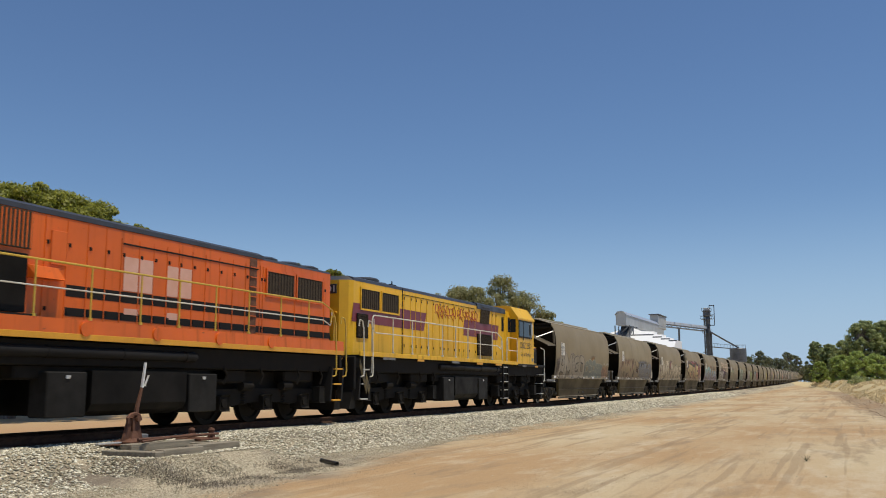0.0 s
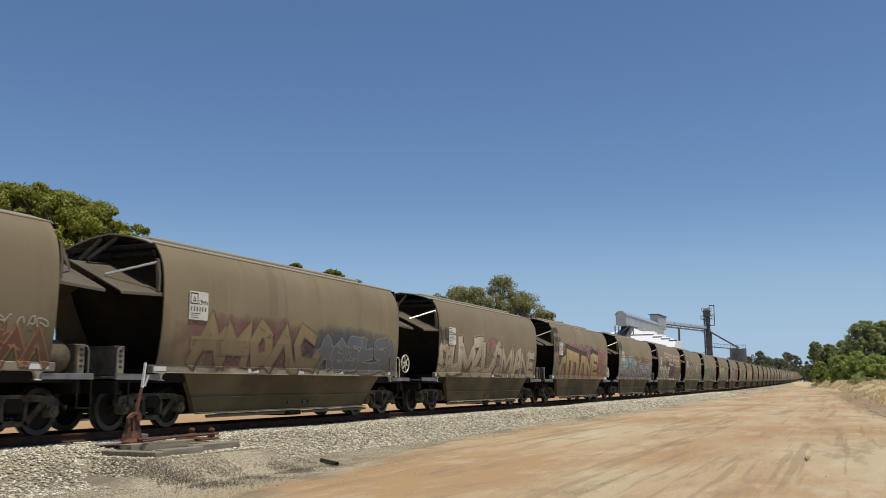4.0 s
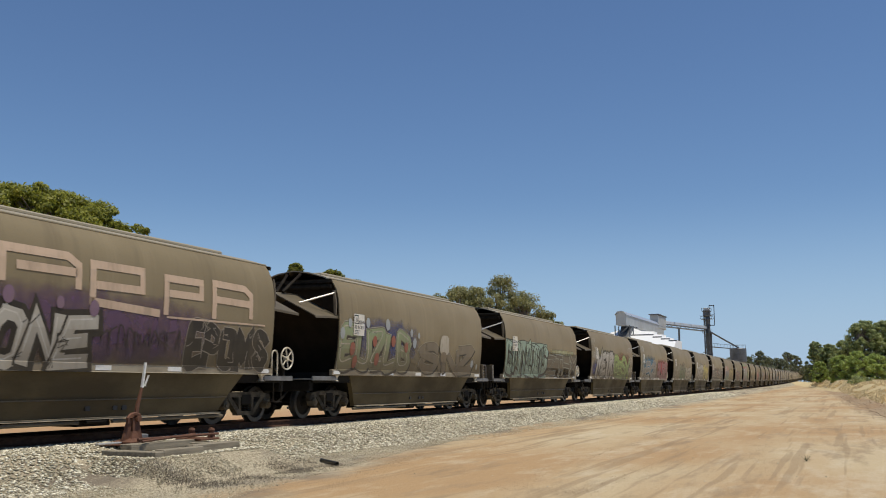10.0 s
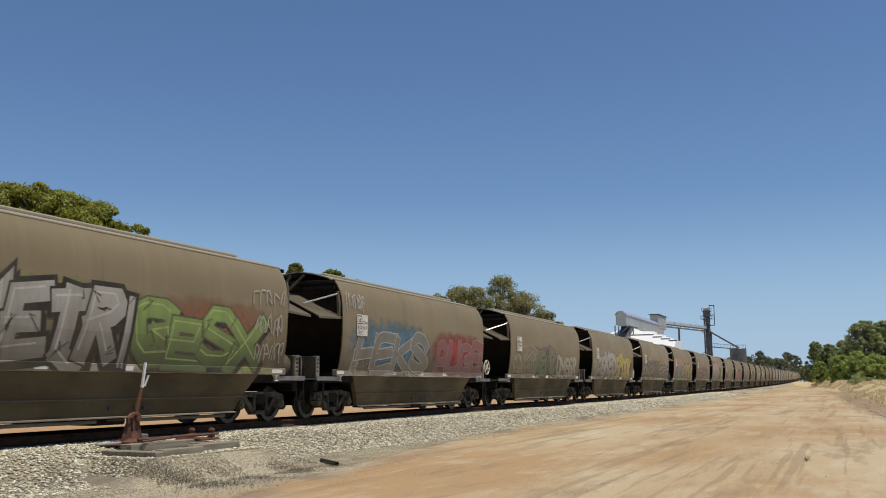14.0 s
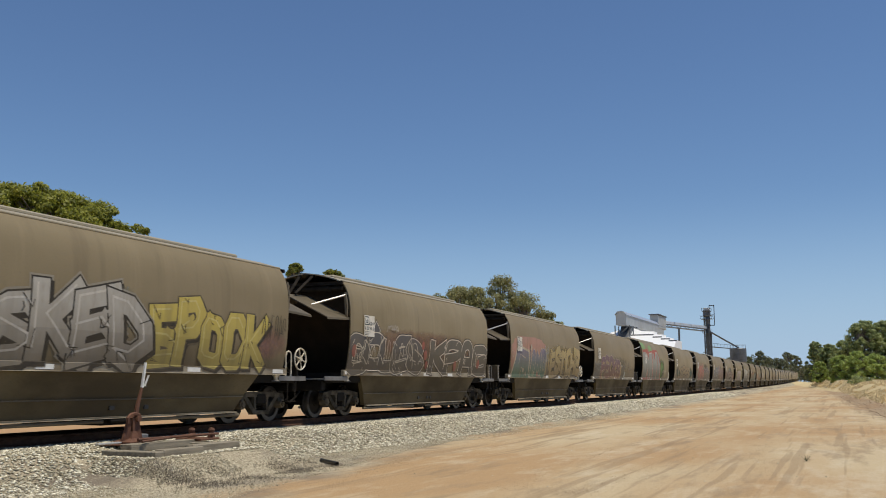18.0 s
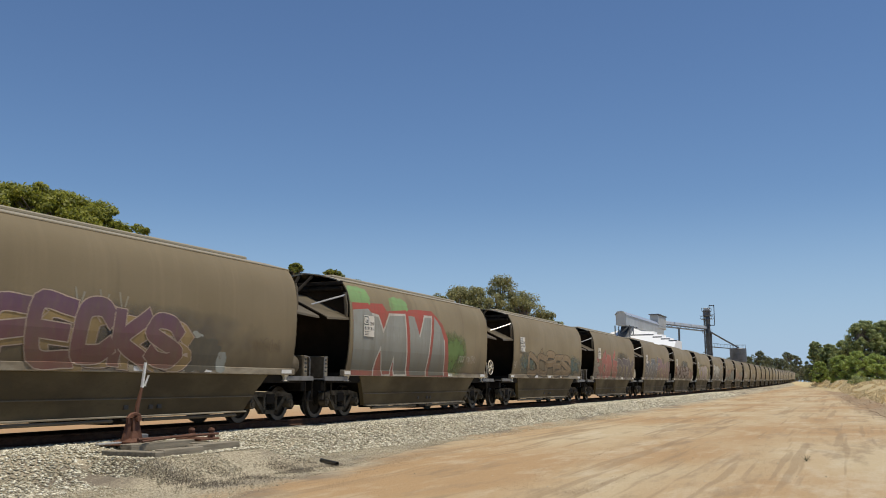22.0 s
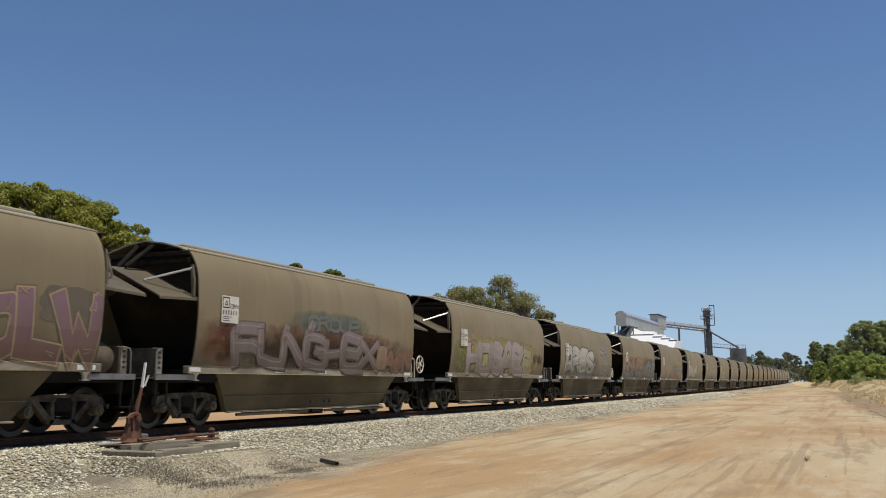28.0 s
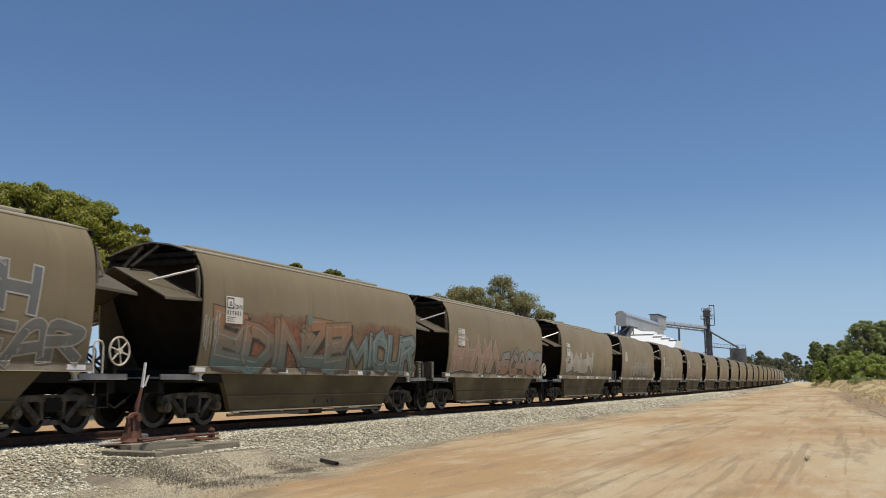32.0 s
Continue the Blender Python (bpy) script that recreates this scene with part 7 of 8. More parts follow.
word(-7, "TEXONE", 0.5, 5.05, 1.14, 2.15, paint((0.44, 0.42, 0.37), (0.34, 0.31, 0.26), 0.2), BLACK, BLACK, 0.34, 0.05, 0.14, 7, 0.18, depth=0.3, arrows=0.0, overlap=0.08, shine=paint((0.6, 0.58, 0.53)))
APP = paint((0.50, 0.37, 0.27), None, 0.2)
for figure in ([[(2.95, 2.62), (2.95, 3.12), (4.35, 3.12), (4.6, 2.98), (4.6, 2.62)], [(3.3, 2.85), (4.5, 2.85)]], [[(4.95, 2.38), (4.95, 3.05), (6.25, 3.05), (6.25, 2.68), (5.1, 2.68)], [(4.95, 2.37), (6.7, 2.28)]],
               [[(6.95, 2.33), (6.95, 3.0), (8.05, 3.0), (8.05, 2.7), (7.1, 2.7)]], [[(8.5, 2.35), (8.5, 3.04), (9.6, 3.02), (9.85, 2.88), (9.85, 2.42)], [(8.6, 2.7), (9.8, 2.68)]]):
    on_wagon(-7, "graffiti_letter", strokes(figure, 0.15), APP, 0.01, "cream roller-painted block letter")
on_wagon(-7, "graffiti_underline", strokes([[(7.0, 2.22), (10.4, 2.24)]], 0.04), APP, 0.01)
word(-7, "EPOMS", 7.7, 10.6, 1.16, 2.15, BLACK, paint((0.26, 0.23, 0.19)), None, 0.40, 0.02, 0.18, 22, depth=0.0)
scribble(-7, 5.2, 7.5, 1.5, 1.95, 10, 5, BLACK, 0.03)
cloud(-6, 0.1, 5.6, 1.5, 2.85, (0.08, 0.09, 0.20), 0.7)
LICHEN = paint((0.21, 0.26, 0.14), (0.16, 0.14, 0.08), 0.15)
word(-6, "EUZLB", 0.25, 4.6, 1.25, 2.45, LICHEN, paint((0.09, 0.08, 0.06)), paint((0.30, 0.29, 0.22), None, 0.4), 0.36, 0.022, 0.14, 22, shine=PALE)
spots(-6, [(0.9, 1.85, 0.15), (1.1, 1.5, 0.14), (2.2, 2.1, 0.13), (2.4, 1.6, 0.15), (3.4, 2.15, 0.14), (4.3, 2.0, 0.13)], paint((0.27, 0.055, 0.04)))
spots(-6, [(0.3, 2.25, 0.13), (0.7, 2.55, 0.1), (1.75, 2.6, 0.12), (3.0, 2.62, 0.14), (4.65, 2.45, 0.1), (4.9, 2.15, 0.13), (9.9, 1.6, 0.11), (10.4, 1.5, 0.08), (5.2, 2.4, 0.08)], paint((0.30, 0.34, 0.36)))
word(-6, "SINZ", 5.5, 9.9, 1.22, 2.2, paint((0.15, 0.125, 0.09), (0.13, 0.105, 0.075), 0.3), paint((0.07, 0.06, 0.045)), paint((0.27, 0.24, 0.17), None, 0.4), 0.36, 0.022, 0.22, 24)
on_wagon(-6, "painted_cloud", blob(6.9, 7.7, 1.85, 2.5, 22, 3, 0.1), PALE, 0.0225)
on_wagon(-6, "painted_cloud", blob(7.0, 7.5, 1.6, 1.95, 23, 3, 0.1), paint((0.16, 0.12, 0.08)), 0.023)
TEAL5 = paint((0.23, 0.335, 0.265), (0.19, 0.285, 0.23), 0.25)
TEAL_DARK = paint((0.014, 0.020, 0.017), None, 0.05)
on_wagon(-5, "painted_panel", sheet(0.05, 5.75, 1.14, 2.66, 20), TEAL5, 0.004, "pale teal painted background")
word(-5, "CANESS", 0.15, 5.65, 1.2, 2.5, TEAL5, TEAL_DARK, None, 0.40, 0.036, 0.3, 83, depth=0.24, arrows=0.9, overlap=0.35, shine=paint((0.33, 0.45, 0.36)))
scribble(-5, 0.3, 5.5, 1.25, 2.5, 16, 8, TEAL_DARK, 0.055)
on_wagon(-5, "painted_edge", strokes([[(0.05, 2.68), (1.6, 2.62), (2.3, 2.7), (3.4, 2.6), (4.6, 2.66), (5.75, 2.62), (5.77, 1.2)]], 0.035), TEAL_DARK, 0.006)
on_wagon(-5, "painted_panel", sheet(5.85, 10.88, 1.2, 2.3, 20), paint((0.082, 0.073, 0.055), (0.09, 0.073, 0.053), 0.45), 0.004, "dark painted background")
cloud(-5, 5.7, 10.9, 2.15, 2.5, (0.40, 0.385, 0.22), 0.95)
word(-5, "ZTHX", 5.9, 10.9, 1.25, 2.2, paint((0.062, 0.055, 0.042), None, 0.35), paint((0.25, 0.265, 0.22), None, 0.4), None, 0.26, 0.045, 0.16, 23, depth=0.0, arrows=0.2)
cloud(-5, 5.8, 10.9, 1.1, 1.6, (0.05, 0.042, 0.03), 0.8)
cloud(-4, 0.2, 1.9, 1.2, 2.2, (0.085, 0.085, 0.20), 0.7)
cloud(-4, 0.9, 6.0, 2.2, 2.8, (0.33, 0.34, 0.10), 0.5)
word(-4, "METRI", 1.35, 5.5, 1.16, 2.62, paint((0.33, 0.315, 0.285), (0.22, 0.20, 0.17), 0.2), BLACK, BLACK, 0.37, 0.045, 0.2, 7, 0.12, depth=0.26, arrows=0.4, overlap=0.16, shine=paint((0.5, 0.48, 0.44)))
cloud(-4, 5.4, 10.3, 1.5, 2.8, (0.34, 0.13, 0.065), 0.65)
GREEN4 = paint((0.19, 0.285, 0.07), (0.075, 0.12, 0.04), 0.18)
word(-4, "GESX", 5.6, 9.7, 1.16, 2.4, GREEN4, paint((0.03, 0.045, 0.02)), None, 0.36, 0.035, 0.3, 25, depth=0.24, arrows=0.9, overlap=0.3, shine=paint((0.33, 0.42, 0.14)))
cloud(-4, 6.0, 10.7, 1.12, 1.36, (0.30, 0.33, 0.09), 0.7)
scribble(-4, 0.15, 0.95, 2.75, 3.3, 5, 9, CHALK, 0.03)
scribble(-4, 0.15, 0.95, 2.15, 2.65, 5, 10, CHALK, 0.03)
scribble(-4, 9.3, 10.7, 2.65, 3.1, 5, 11, CHALK, 0.035)
scribble(-4, 9.4, 10.6, 2.0, 2.5, 5, 36, CHALK, 0.035)
scribble(-4, 9.5, 10.7, 1.4, 1.85, 6, 38, CHALK, 0.035)
cloud(-3, 0.1, 6.2, 1.2, 2.85, (0.10, 0.20, 0.27), 0.9)
word(-3, "HEKS", 0.95, 5.7, 1.17, 2.3, paint((0.13, 0.145, 0.15), (0.19, 0.175, 0.15), 0.3), paint((0.46, 0.43, 0.36)), None, 0.34, 0.03, 0.2, 8, 0.2, depth=0.0)
cloud(-3, 5.8, 10.9, 1.15, 2.75, (0.33, 0.05, 0.045), 1.0)
word(-3, "AUGE", 6.4, 10.75, 1.2, 2.3, paint((0.20, 0.055, 0.065), (0.17, 0.06, 0.085), 0.25), paint((0.34, 0.20, 0.24)), None, 0.34, 0.022, 0.18, 26, depth=0.0)
scribble(-3, 0.3, 1.4, 2.85, 3.4, 7, 12, CHALK, 0.04)
cloud(-3, 1.2, 5.5, 1.12, 1.3, (0.36, 0.35, 0.30), 0.5)
BODY = paint((0.17, 0.135, 0.085), (0.15, 0.12, 0.075), 0.4)
wild(-2, 0.6, 1.6, 1.35, 2.0, 3, 122, BODY, CHALK, None, 0.3)
word(-2, "8", 1.75, 3.45, 1.14, 2.42, BODY, paint((0.37, 0.36, 0.29)), None, 0.34, 0.025, 0.1, 28, depth=0.0)
scribble(-2, 1.8, 3.4, 1.3, 2.35, 6, 39, paint((0.37, 0.36, 0.29)), 0.035)
cloud(-2, 3.9, 6.4, 1.7, 2.6, (0.12, 0.12, 0.19), 0.55)
word(-2, "RENE", 3.5, 6.35, 1.2, 2.35, paint((0.15, 0.14, 0.085), (0.075, 0.15, 0.075), 0.2), BLACK, paint((0.22, 0.13, 0.085)), 0.38, 0.03, 0.3, 27, -0.12, arrows=0.6, overlap=0.2)
word(-2, "OMEBR", 6.8, 10.2, 1.2, 2.2, paint((0.35, 0.32, 0.255), (0.28, 0.25, 0.19), 0.3), BLACK, None, 0.34, 0.025, 0.14, 10, depth=0.1, shine=paint((0.5, 0.47, 0.4)))
scribble(-1, 0.1, 0.8, 1.6, 2.1, 5, 40, CHALK, 0.03)
cloud(-1, 3.6, 5.8, 1.8, 2.75, (0.17, 0.24, 0.22), 0.6)
word(-1, "ASKED", 1.3, 5.85, 1.14, 2.55, paint((0.36, 0.345, 0.31), (0.19, 0.17, 0.14), 0.25), BLACK, paint((0.24, 0.22, 0.18)), 0.36, 0.035, 0.3, 29, arrows=0.9, overlap=0.3, shine=paint((0.52, 0.5, 0.46)))
word(-1, "EPOCK", 5.95, 9.9, 1.13, 2.45, paint((0.44, 0.35, 0.075), (0.38, 0.31, 0.08), 0.2), paint((0.035, 0.028, 0.015)), None, 0.36, 0.03, 0.26, 11, arrows=0.9, overlap=0.14, shine=paint((0.55, 0.47, 0.16)))
cloud(-1, 9.0, 10.8, 1.4, 2.3, (0.3, 0.14, 0.13), 0.5)
scribble(-1, 9.7, 10.7, 1.9, 2.5, 6, 43, BLACK, 0.02)
cloud(0, 0.1, 10.8, 1.5, 2.6, (0.22, 0.06, 0.05), 0.45)
INK = paint((0.055, 0.058, 0.072), (0.062, 0.054, 0.048), 0.2)
word(0, "BOLES", 0.25, 4.85, 1.2, 2.3, INK, paint((0.56, 0.50, 0.40), None, 0.2), BLACK, 0.44, 0.026, 0.26, 30, depth=0.0, arrows=0.8, overlap=0.28)
scribble(0, 0.4, 4.6, 1.35, 2.2, 9, 44, paint((0.50, 0.45, 0.36), None, 0.2), 0.028)
word(0, "KPAG", 5.6, 10.7, 1.2, 2.3, paint((0.072, 0.07, 0.062), (0.052, 0.046, 0.04), 0.2), paint((0.58, 0.52, 0.42), None, 0.2), BLACK, 0.40, 0.032, 0.16, 32, depth=0.0, arrows=0.3)
spots(0, [(4.95, 2.1, 0.11), (5.15, 1.8, 0.13), (5.3, 1.5, 0.11), (7.7, 1.5, 0.14), (9.9, 1.6, 0.14), (0.4, 1.8, 0.14)], paint((0.24, 0.05, 0.04)))
scribble(0, 2.35, 3.1, 2.42, 2.62, 5, 13, CHALK, 0.035)
on_wagon(1, "painted_cloud", blob(0.12, 5.1, 1.18, 2.88, 5, 22, 0.06), paint((0.36, 0.18, 0.145), (0.25, 0.10, 0.075), 0.3), 0.004, "dusty pink painted cloud")
JAM = paint((0.145, 0.125, 0.20), (0.045, 0.13, 0.085), 0.2)
JAM_EDGE = paint((0.44, 0.37, 0.27))
on_wagon(1, "graffiti_outline", filled([(0.28, 1.12), (0.95, 2.52), (2.55, 2.30), (2.75, 1.12)]), JAM_EDGE, 0.0065)
on_wagon(1, "graffiti_letter", filled([(0.42, 1.14), (1.0, 2.42), (2.45, 2.22), (2.62, 1.14)]), JAM, 0.0078, "blue-green painted letter with a pale edge")
on_wagon(1, "graffiti_accent", strokes([[(1.2, 1.7), (1.35, 2.1), (2.1, 1.95)], [(1.5, 1.2), (1.6, 1.55), (1.95, 1.5), (2.0, 1.2)]], 0.03), JAM_EDGE, 0.009)
word(1, "IAMB", 2.6, 4.95, 1.16, 2.3, JAM, JAM_EDGE, None, 0.42, 0.028, 0.12, 34, depth=0.0, arrows=0.2)
spots(1, [(2.75, 2.42, 0.11), (1.8, 1.45, 0.08), (2.2, 1.3, 0.08), (3.3, 1.35, 0.07)], paint((0.40, 0.34, 0.27)))
scribble(1, 0.1, 0.5, 1.7, 2.3, 3, 45, CHALK, 0.025)
scribble(1, 4.7, 5.3, 1.5, 2.5, 4, 46, paint((0.34, 0.36, 0.36)), 0.03)
cloud(1, 4.9, 10.9, 1.3, 2.75, (0.34, 0.25, 0.10), 0.9)
word(1, "NESTICHE", 5.0, 10.65, 1.18, 2.45, paint((0.36, 0.28, 0.12), (0.27, 0.195, 0.085), 0.25), paint((0.085, 0.06, 0.035)), None, 0.34, 0.022, 0.3, 33, depth=0.14, arrows=0.8, overlap=0.3)
cloud(2, 0.8, 9.5, 1.4, 2.5, (0.13, 0.125, 0.115), 0.4)
wild(2, 0.3, 1.6, 1.2, 2.05, 2, 47, paint((0.07, 0.07, 0.068)), paint((0.13, 0.14, 0.13)), None, 0.4)
scribble(2, 0.2, 1.6, 1.5, 2.1, 5, 48, paint((0.22, 0.24, 0.24)), 0.03)
on_wagon(2, "painted_cloud", blob(6.5, 7.25, 1.15, 2.0, 51, 9, 0.12), paint((0.30, 0.33, 0.30), None, 0.3), 0.005)
on_wagon(2, "painted_cloud", blob(6.35, 7.9, 1.13, 1.9, 52, 11, 0.2), paint((0.05, 0.052, 0.045), None, 0.25), 0.0062, "dark painted cloud")
on_wagon(2, "painted_cloud", blob(7.75, 8.1, 1.13, 1.6, 53, 7, 0.12), paint((0.26, 0.29, 0.27), None, 0.3), 0.0068)
FECK_EDGE, FECK_GOLD = paint((0.44, 0.34, 0.27), None, 0.3), paint((0.31, 0.215, 0.08), (0.25, 0.165, 0.065), 0.3)
word(2, "FECKS", 1.9, 6.75, 1.13, 2.2, FECK_GOLD, FECK_EDGE, paint((0.075, 0.05, 0.045), None, 0.3), 0.40, 0.02, 0.2, 12, depth=0.0, arrows=0.4)
placed_feck = plan_letters([(bones(c), 1.0) for c in "FECKS"], 1.72, 6.45, 1.18, 2.32, 12, 0.2, 0.0, 0.36, 0.4)
on_wagon(2, "graffiti_outline", [q for l in lettered(placed_feck, 0.045) for q in l], FECK_EDGE, 0.0165)
for l in lettered(placed_feck, 0.0):
    on_wagon(2, "graffiti_letter", l, paint((0.105, 0.048, 0.10), (0.145, 0.045, 0.042), 0.3), 0.0172, "purple and maroon spray-painted letter")
for u in (3.6, 4.2, 4.7):
    on_wagon(2, "drip", strokes([[(u, 2.35), (u - 0.06, 2.58)], [(u + 0.1, 2.35), (u + 0.16, 2.52)]], 0.04), paint((0.26, 0.25, 0.2)), 0.006)
scribble(2, 9.0, 10.2, 1.6, 1.95, 6, 19, paint((0.10, 0.07, 0.05)), 0.02)
on_wagon(3, "painted_cloud", blob(0.05, 1.4, 3.05, 3.62, 8), paint((0.16, 0.30, 0.11), None, 0.25), 0.005, "bright green painted cloud")
on_wagon(3, "painted_cloud", blob(2.6, 3.9, 3.0, 3.5, 9), paint((0.16, 0.30, 0.11), None, 0.25), 0.005, "bright green painted cloud")
cloud(3, 6.2, 8.9, 1.1, 2.75, (0.14, 0.22, 0.06), 0.95)
RED3 = paint((0.34, 0.05, 0.04), (0.27, 0.055, 0.045), 0.2)
GREY3 = paint((0.25, 0.265, 0.245), (0.10, 0.112, 0.10), 0.2)
BAND3 = [(0.26, 3.12), (2.13, 3.22), (2.38, 3.02), (4.44, 3.21), (5.7, 3.25), (6.53, 2.86), (6.96, 2.42), (7.29, 1.06), (1.1, 1.0), (0.39, 1.06)]
LETTERS3 = (([(0.28, 2.92), (1.19, 3.01), (1.44, 2.87), (1.82, 2.84), (2.13, 2.41), (2.52, 2.93), (3.62, 2.99), (3.9, 1.15), (3.03, 1.14), (2.91, 1.67), (2.75, 1.14), (2.26, 1.13), (2.0, 1.93), (1.76, 1.57), (1.66, 1.13), (0.38, 1.12)], 0.0), ([(3.85, 2.98), (4.29, 2.98), (4.69, 2.39), (5.05, 3.04), (5.65, 3.06), (5.34, 1.16), (4.16, 1.15)], 0.002), ([(5.85, 3.08), (6.35, 2.77), (6.67, 2.32), (6.84, 1.18), (5.57, 1.16)], 0.004))
on_wagon(3, "painted_surround", filled(BAND3), RED3, 0.0055, "bold red painted surround")
for outline, lift in LETTERS3:
    on_wagon(3, "graffiti_letter", filled(outline), GREY3, 0.008 + lift, "grey spray-painted letter")
    on_wagon(3, "graffiti_outline", [ribbon(outline[2:-1], 0.07)], WHITE, 0.0095 + lift)
scribble(3, 8.0, 9.6, 1.6, 1.85, 7, 14, CHALK, 0.03)
cloud(4, 0.8, 3.4, 1.25, 2.3, (0.12, 0.165, 0.14), 0.75)
cloud(4, 7.6, 10.8, 1.25, 2.3, (0.12, 0.165, 0.14), 0.75)
word(4, "DOPES", 2.2, 8.6, 1.2, 2.22, paint((0.245, 0.165, 0.085), (0.17, 0.115, 0.062), 0.3), BLACK, None, 0.36, 0.024, 0.3, 36, depth=0.14, arrows=0.6, overlap=0.2, shine=DUST)
scribble(4, 0.2, 0.5, 1.5, 1.8, 3, 51, CHALK, 0.02)
wild(5, 0.15, 1.1, 1.2, 2.0, 2, 182, paint((0.30, 0.29, 0.24), (0.14, 0.12, 0.10)), BLACK, None, 0.36)
on_wagon(5, "painted_cloud", blob(1.6, 6.0, 1.7, 2.35, 13, 18, 0.25), paint((0.085, 0.08, 0.072)), 0.004)
RED5 = paint((0.36, 0.085, 0.075), (0.24, 0.06, 0.055), 0.15)
word(5, "WOSNE", 0.9, 5.6, 1.12, 2.3, RED5, paint((0.46, 0.40, 0.35)), BLACK, 0.40, 0.024, 0.3, 35, depth=0.0, arrows=0.9, overlap=0.26)
on_wagon(5, "graffiti_letter", [ribbon([(1.7, 2.2), (2.5, 2.35), (2.75, 2.75)], 0.12)], RED5, 0.016)
word(5, "DTX", 5.9, 10.3, 1.16, 2.4, paint((0.065, 0.06, 0.08), (0.05, 0.045, 0.055), 0.2), paint((0.46, 0.40, 0.35)), BLACK, 0.42, 0.03, 0.24, 37, depth=0.0, arrows=0.9, overlap=0.16)
cloud(5, 5.4, 9.0, 2.1, 2.8, (0.12, 0.125, 0.115), 0.55)
word(6, "SKEN", 0.9, 5.3, 1.15, 2.45, paint((0.075, 0.105, 0.145), (0.07, 0.07, 0.085), 0.2), paint((0.46, 0.45, 0.42)), BLACK, 0.38, 0.03, 0.26, 37, arrows=0.6, overlap=0.14, depth=0.0)
scribble(6, 3.4, 5.2, 1.5, 2.4, 8, 52, paint((0.30, 0.32, 0.34)), 0.04)
on_wagon(6, "painted_cloud", blob(7.0, 8.4, 1.9, 2.75, 15, 8, 0.15), paint((0.085, 0.075, 0.06)), 0.004)
on_wagon(6, "painted_cloud", blob(9.3, 10.8, 1.9, 2.6, 16, 8, 0.15), paint((0.085, 0.075, 0.06)), 0.004)
PURPLE6 = paint((0.185, 0.105, 0.15), (0.155, 0.075, 0.065), 0.25)
OCHRE6 = paint((0.38, 0.28, 0.14), None, 0.3)
word(6, "R", 5.4, 7.3, 1.2, 2.66, PURPLE6, OCHRE6, None, 0.36, 0.04, 0.05, 38, depth=0.0, arrows=0.0)
word(6, "AOLW", 7.35, 10.8, 1.22, 2.4, PURPLE6, OCHRE6, paint((0.12, 0.085, 0.075)), 0.40, 0.03, 0.22, 39, depth=0.0, arrows=0.5, overlap=0.18)
cloud(7, 0.05, 10.8, 1.2, 2.4, (0.22, 0.085, 0.055), 0.75)
cloud(7, 0.3, 10.6, 1.2, 2.1, (0.07, 0.09, 0.055), 0.65)
cloud(7, 0.1, 1.9, 1.2, 2.4, (0.30, 0.10, 0.06), 0.7)
word(7, "FUNGHEX", 1.5, 8.4, 1.22, 2.2, paint((0.22, 0.175, 0.19), (0.135, 0.10, 0.10), 0.25), paint((0.055, 0.04, 0.04)), None, 0.36, 0.024, 0.28, 42, depth=0.14, arrows=0.8, overlap=0.24, shine=paint((0.32, 0.27, 0.28)))
cloud(7, 3.4, 8.0, 2.1, 2.8, (0.12, 0.16, 0.15), 0.6)
word(7, "GROUP", 4.5, 7.2, 2.24, 2.62, paint((0.105, 0.125, 0.12), None, 0.25), paint((0.13, 0.16, 0.15)), None, 0.26, 0.008, 0.04, 41, depth=0.0, arrows=0.0, overlap=0.0)
on_wagon(7, "painted_cloud", blob(8.35, 9.0, 1.3, 2.0, 23, 2, 0.06), paint((0.30, 0.18, 0.12)), 0.0225, "peach painted figure")
wild(7, 9.0, 10.7, 1.25, 1.9, 3, 54, paint((0.22, 0.09, 0.06)), paint((0.10, 0.055, 0.045)), None, 0.34)
cloud(8, -0.4, 10.6, 1.0, 2.75, (0.42, 0.36, 0.14), 1.0)
cloud(8, 0.1, 2.2, 1.2, 2.6, (0.40, 0.40, 0.15), 0.85)
for x, z in ((1.3, 2.4), (2.0, 2.5), (3.1, 2.3), (6.1, 2.42), (6.6, 2.3), (8.0, 2.3), (8.4, 1.9), (8.6, 1.5)):
    on_wagon(8, "painted_brick", sheet(x, x + 0.45, z, z + 0.17, 1), paint((0.26, 0.17, 0.11)), 0.006)
MAUVE = paint((0.35, 0.295, 0.295), (0.25, 0.20, 0.195), 0.2)
word(8, "HOSAE", 1.6, 7.8, 1.18, 2.38, MAUVE, paint((0.17, 0.13, 0.105), None, 0.3), None, 0.42, 0.02, 0.18, 44, depth=0.12, arrows=0.2, shine=paint((0.38, 0.33, 0.33)))
word(8, "E", 7.9, 8.9, 1.25, 2.35, paint((0.33, 0.32, 0.19)), paint((0.24, 0.22, 0.12)), None, 0.36, 0.02, 0.1, 45, depth=0.0)
scribble(8, 9.3, 10.5, 1.72, 2.1, 8, 15, BLACK, 0.045)
cloud(9, 0.5, 7.8, 1.25, 2.5, (0.23, 0.17, 0.155), 0.65)
STEEL9 = paint((0.42, 0.42, 0.37), (0.10, 0.115, 0.115), 0.15)
word(9, "ARES", 1.0, 6.5, 1.18, 2.6, STEEL9, BLACK, None, 0.44, 0.05, 0.14, 12, depth=0.2, arrows=0.2, overlap=0.16, shine=paint((0.55, 0.55, 0.5)))
spots(9, [(1.3, 1.6, 0.1), (1.1, 2.0, 0.07), (6.7, 1.9, 0.1), (6.9, 1.5, 0.08), (3.6, 1.8, 0.07)], paint((0.28, 0.20, 0.19)))
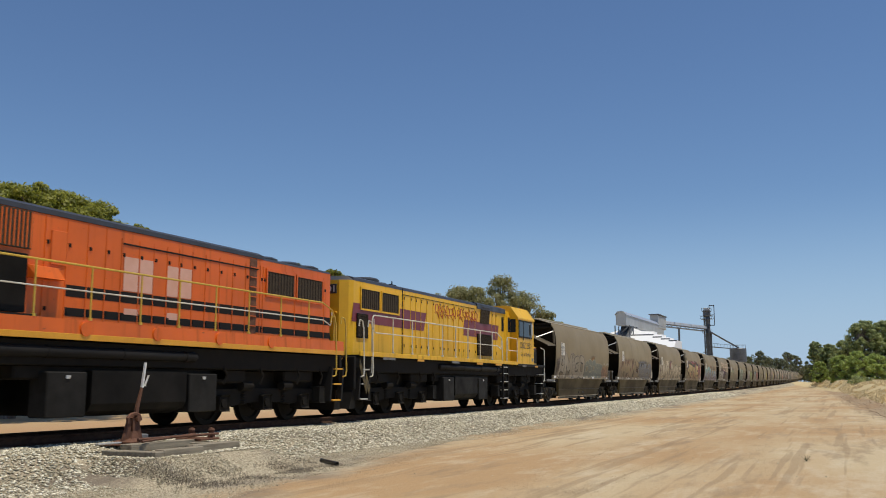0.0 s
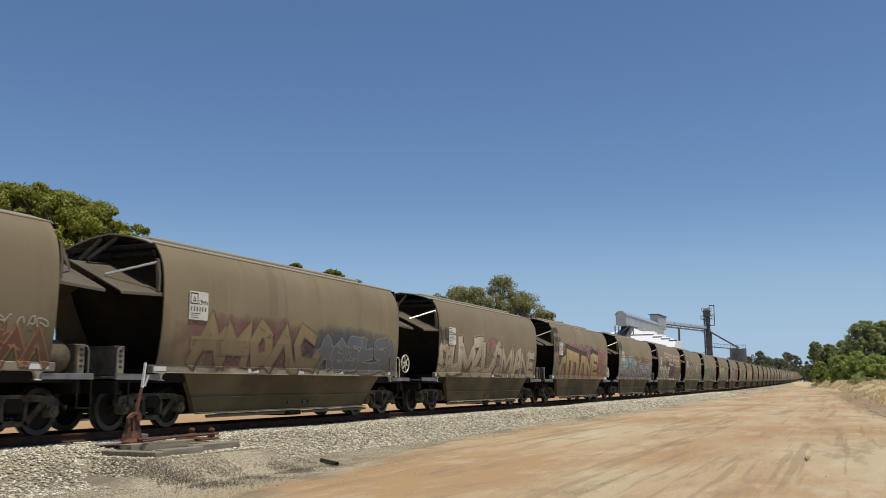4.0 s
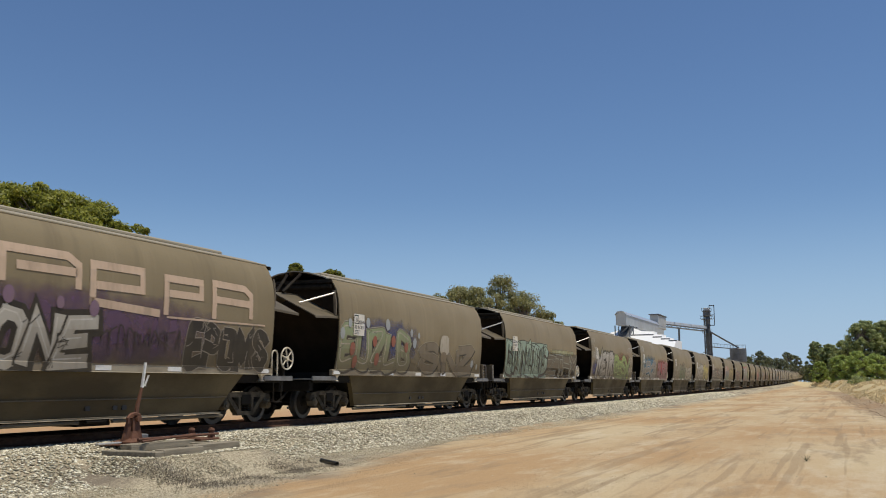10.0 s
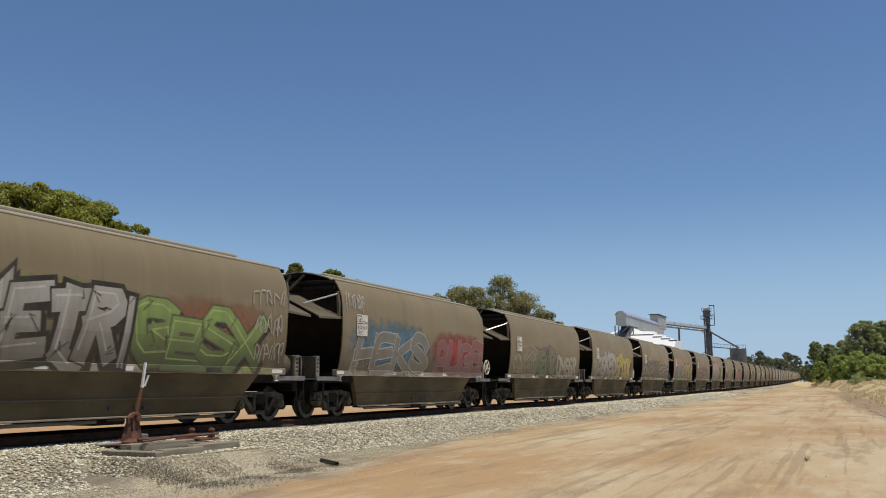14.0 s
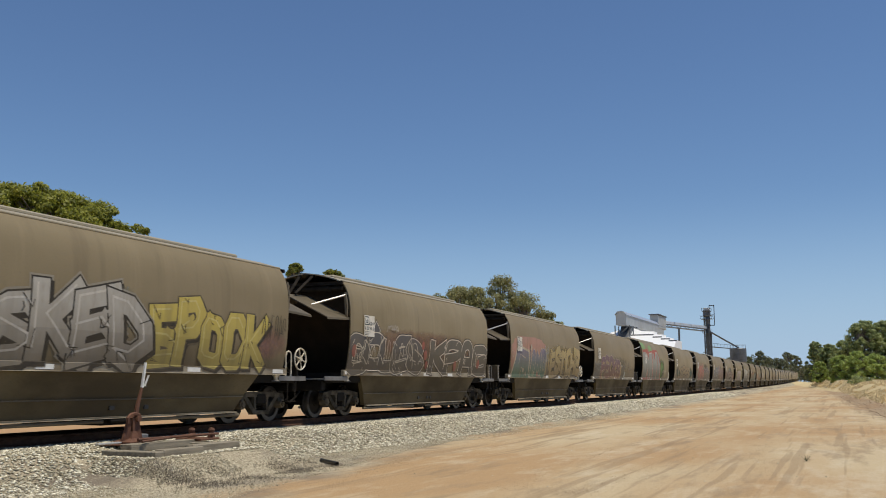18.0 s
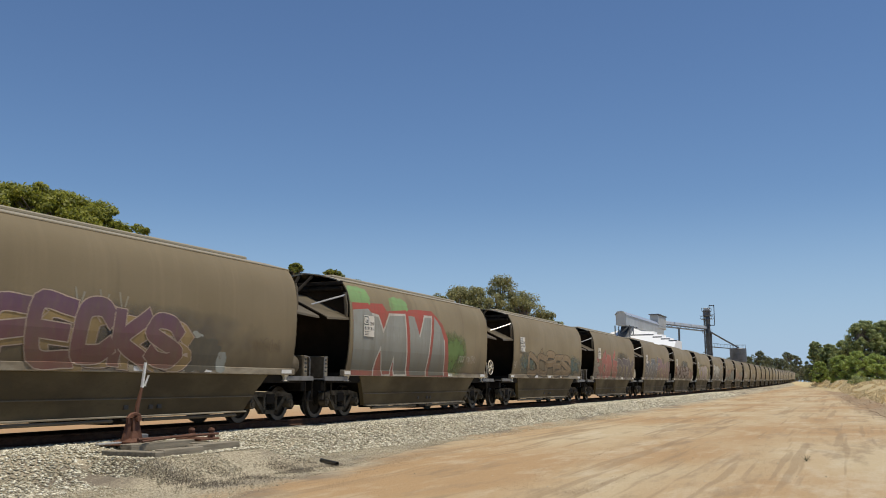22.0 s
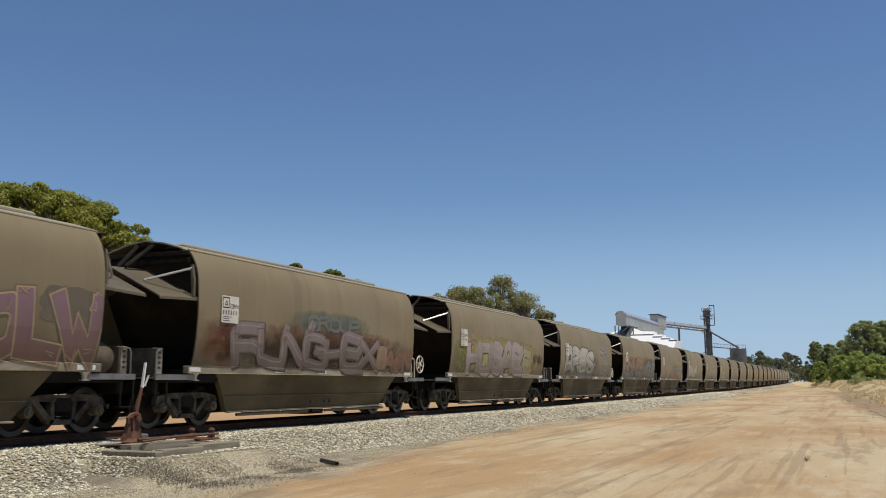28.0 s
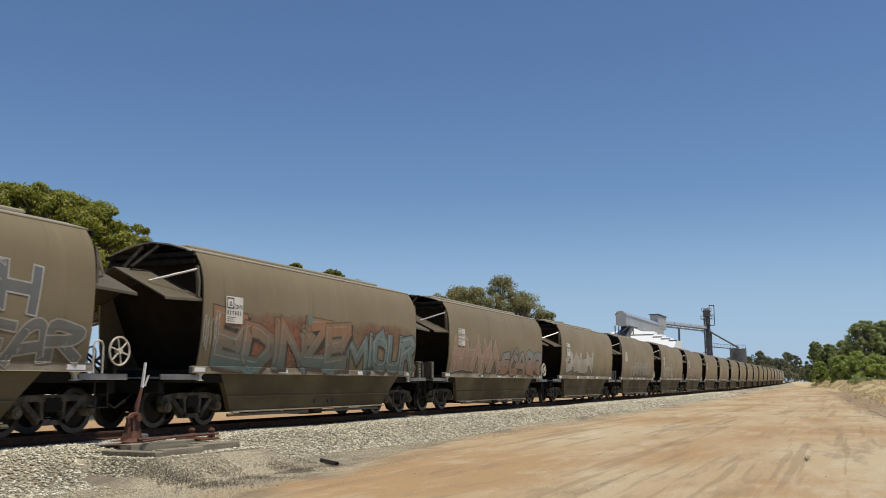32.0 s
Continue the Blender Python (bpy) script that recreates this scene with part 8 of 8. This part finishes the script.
word(9, "PH", 7.9, 9.5, 2.02, 2.8, paint((0.10, 0.12, 0.14)), paint((0.42, 0.42, 0.39)), None, 0.32, 0.03, 0.16, 14, 0.14, depth=0.0, arrows=0.0)
word(9, "EAR", 8.3, 10.6, 1.22, 1.95, paint((0.10, 0.115, 0.12)), paint((0.34, 0.32, 0.27)), None, 0.32, 0.03, 0.16, 16, 0.14, depth=0.0, arrows=0.0)
cloud(10, 0.1, 6.8, 1.2, 2.6, (0.30, 0.115, 0.06), 0.75)
cloud(10, 6.0, 10.9, 1.7, 2.7, (0.28, 0.11, 0.06), 0.5)
word(10, "EDINZE", 0.65, 6.4, 1.2, 2.4, paint((0.26, 0.12, 0.055), (0.055, 0.125, 0.13), 0.2), paint((0.035, 0.035, 0.033)), None, 0.38, 0.03, 0.24, 43, depth=0.24, arrows=0.7, overlap=0.24, shine=paint((0.20, 0.22, 0.19)))
word(10, "MIOUR", 6.4, 10.75, 1.2, 2.35, paint((0.10, 0.16, 0.165), (0.055, 0.115, 0.12), 0.2), BLACK, None, 0.38, 0.03, 0.2, 45, depth=0.2, arrows=0.4, overlap=0.16, shine=paint((0.22, 0.27, 0.26)))
spots(10, [(4.4, 2.5, 0.13)], paint((0.10, 0.16, 0.165)))
scribble(10, 0.15, 0.75, 1.6, 2.4, 5, 16, CHALK, 0.025)
wild(11, 0.6, 5.2, 1.3, 2.5, 5, 241, paint((0.30, 0.18, 0.13)), CHALK, None, 0.4)
wild(11, 5.4, 10.6, 1.2, 2.2, 5, 242, paint((0.12, 0.22, 0.24), (0.34, 0.15, 0.09)), BLACK, None, 0.46)
wild(12, 0.8, 6.2, 1.4, 2.4, 4, 251, CHALK, paint((0.5, 0.48, 0.42)), None, 0.5)
wild(13, 3.0, 9.0, 1.4, 2.2, 6, 261, paint((0.20, 0.21, 0.19)), CHALK, None, 0.4)
wild(14, 1.0, 6.0, 1.3, 2.2, 5, 271, paint((0.34, 0.30, 0.24)), CHALK, None, 0.4)
wild(15, 2.0, 9.5, 1.3, 2.3, 6, 281, paint((0.24, 0.16, 0.12)), CHALK, None, 0.4)


# ---- the train ----
LAG = ((0.0, -0.10), (3.0, -0.30), (6.0, -0.46), (9.0, -0.50), (12.0, -0.38), (14.0, -0.20), (17.0, -0.10), (19.0, -0.09), (22.0, -0.03), (25.0, 0.03), (28.0, 0.03), (30.0, -0.02), (32.0, -0.13))


def travel(t):
    """Metres run since 19 s: a nearly even pace, a little ahead of it in the first half."""
    for (a, p), (b, q) in zip(LAG, LAG[1:]):
        if t <= b:
            k = (t - a) / (b - a)
            return 10.17 * (t - 19.0) - (p + (q - p) * k * k * (3 - 2 * k))
    return 10.17 * (t - 19.0) - LAG[-1][1]


TIMES = tuple(float(i) for i in range(33))


def train_rows(x19, turn=0):
    rows = []
    for t in TIMES:
        x = x19 - travel(t)
        rows.append((t, pose(x, TRACK_Y + bend(x), rise(x), 0, 0, turn + heading(x))))
    return rows


def share_turn(objects, r, sign):
    """All wheelsets of one radius and one heading turn alike: the first is keyed, the rest follow the same keys."""
    first = objects[0]
    walk(first, [(t, pose(0, 0, 0, 0, sign * a, 0)) for t, a in wheel_turn(r)])
    for ob in objects[1:]:
        ob.rotation_mode = "QUATERNION"
        ob.animation_data_create()
        ob.animation_data.action = first.animation_data.action
        ob.animation_data.action_slot = first.animation_data.action_slot


def wheel_turn(r):
    return [(i / FPS, -math.degrees((travel(i / FPS) - travel(0)) / r) % 360) for i in range(int(32 * FPS) + 1)]


def motions():
    for k, w in wagons.items():
        walk(w, train_rows(S19 + PITCH * k + (-0.1 if k in TURNED else 0.1), 180 if k in TURNED else 0))
    walk(loco_yellow, train_rows(22.0 + travel(0.0)))
    walk(loco_orange, train_rows(2.85 + travel(0.0)))

    def axles(ob):
        return [c for c in ob.children if c.name.startswith("wheelset")]
    share_turn([a for k, w in wagons.items() if k not in TURNED for a in axles(w)], 0.425, 1)
    share_turn([a for k, w in wagons.items() if k in TURNED for a in axles(w)], 0.425, -1)
    share_turn(axles(loco_yellow) + axles(loco_orange), 0.48, 1)


motions()
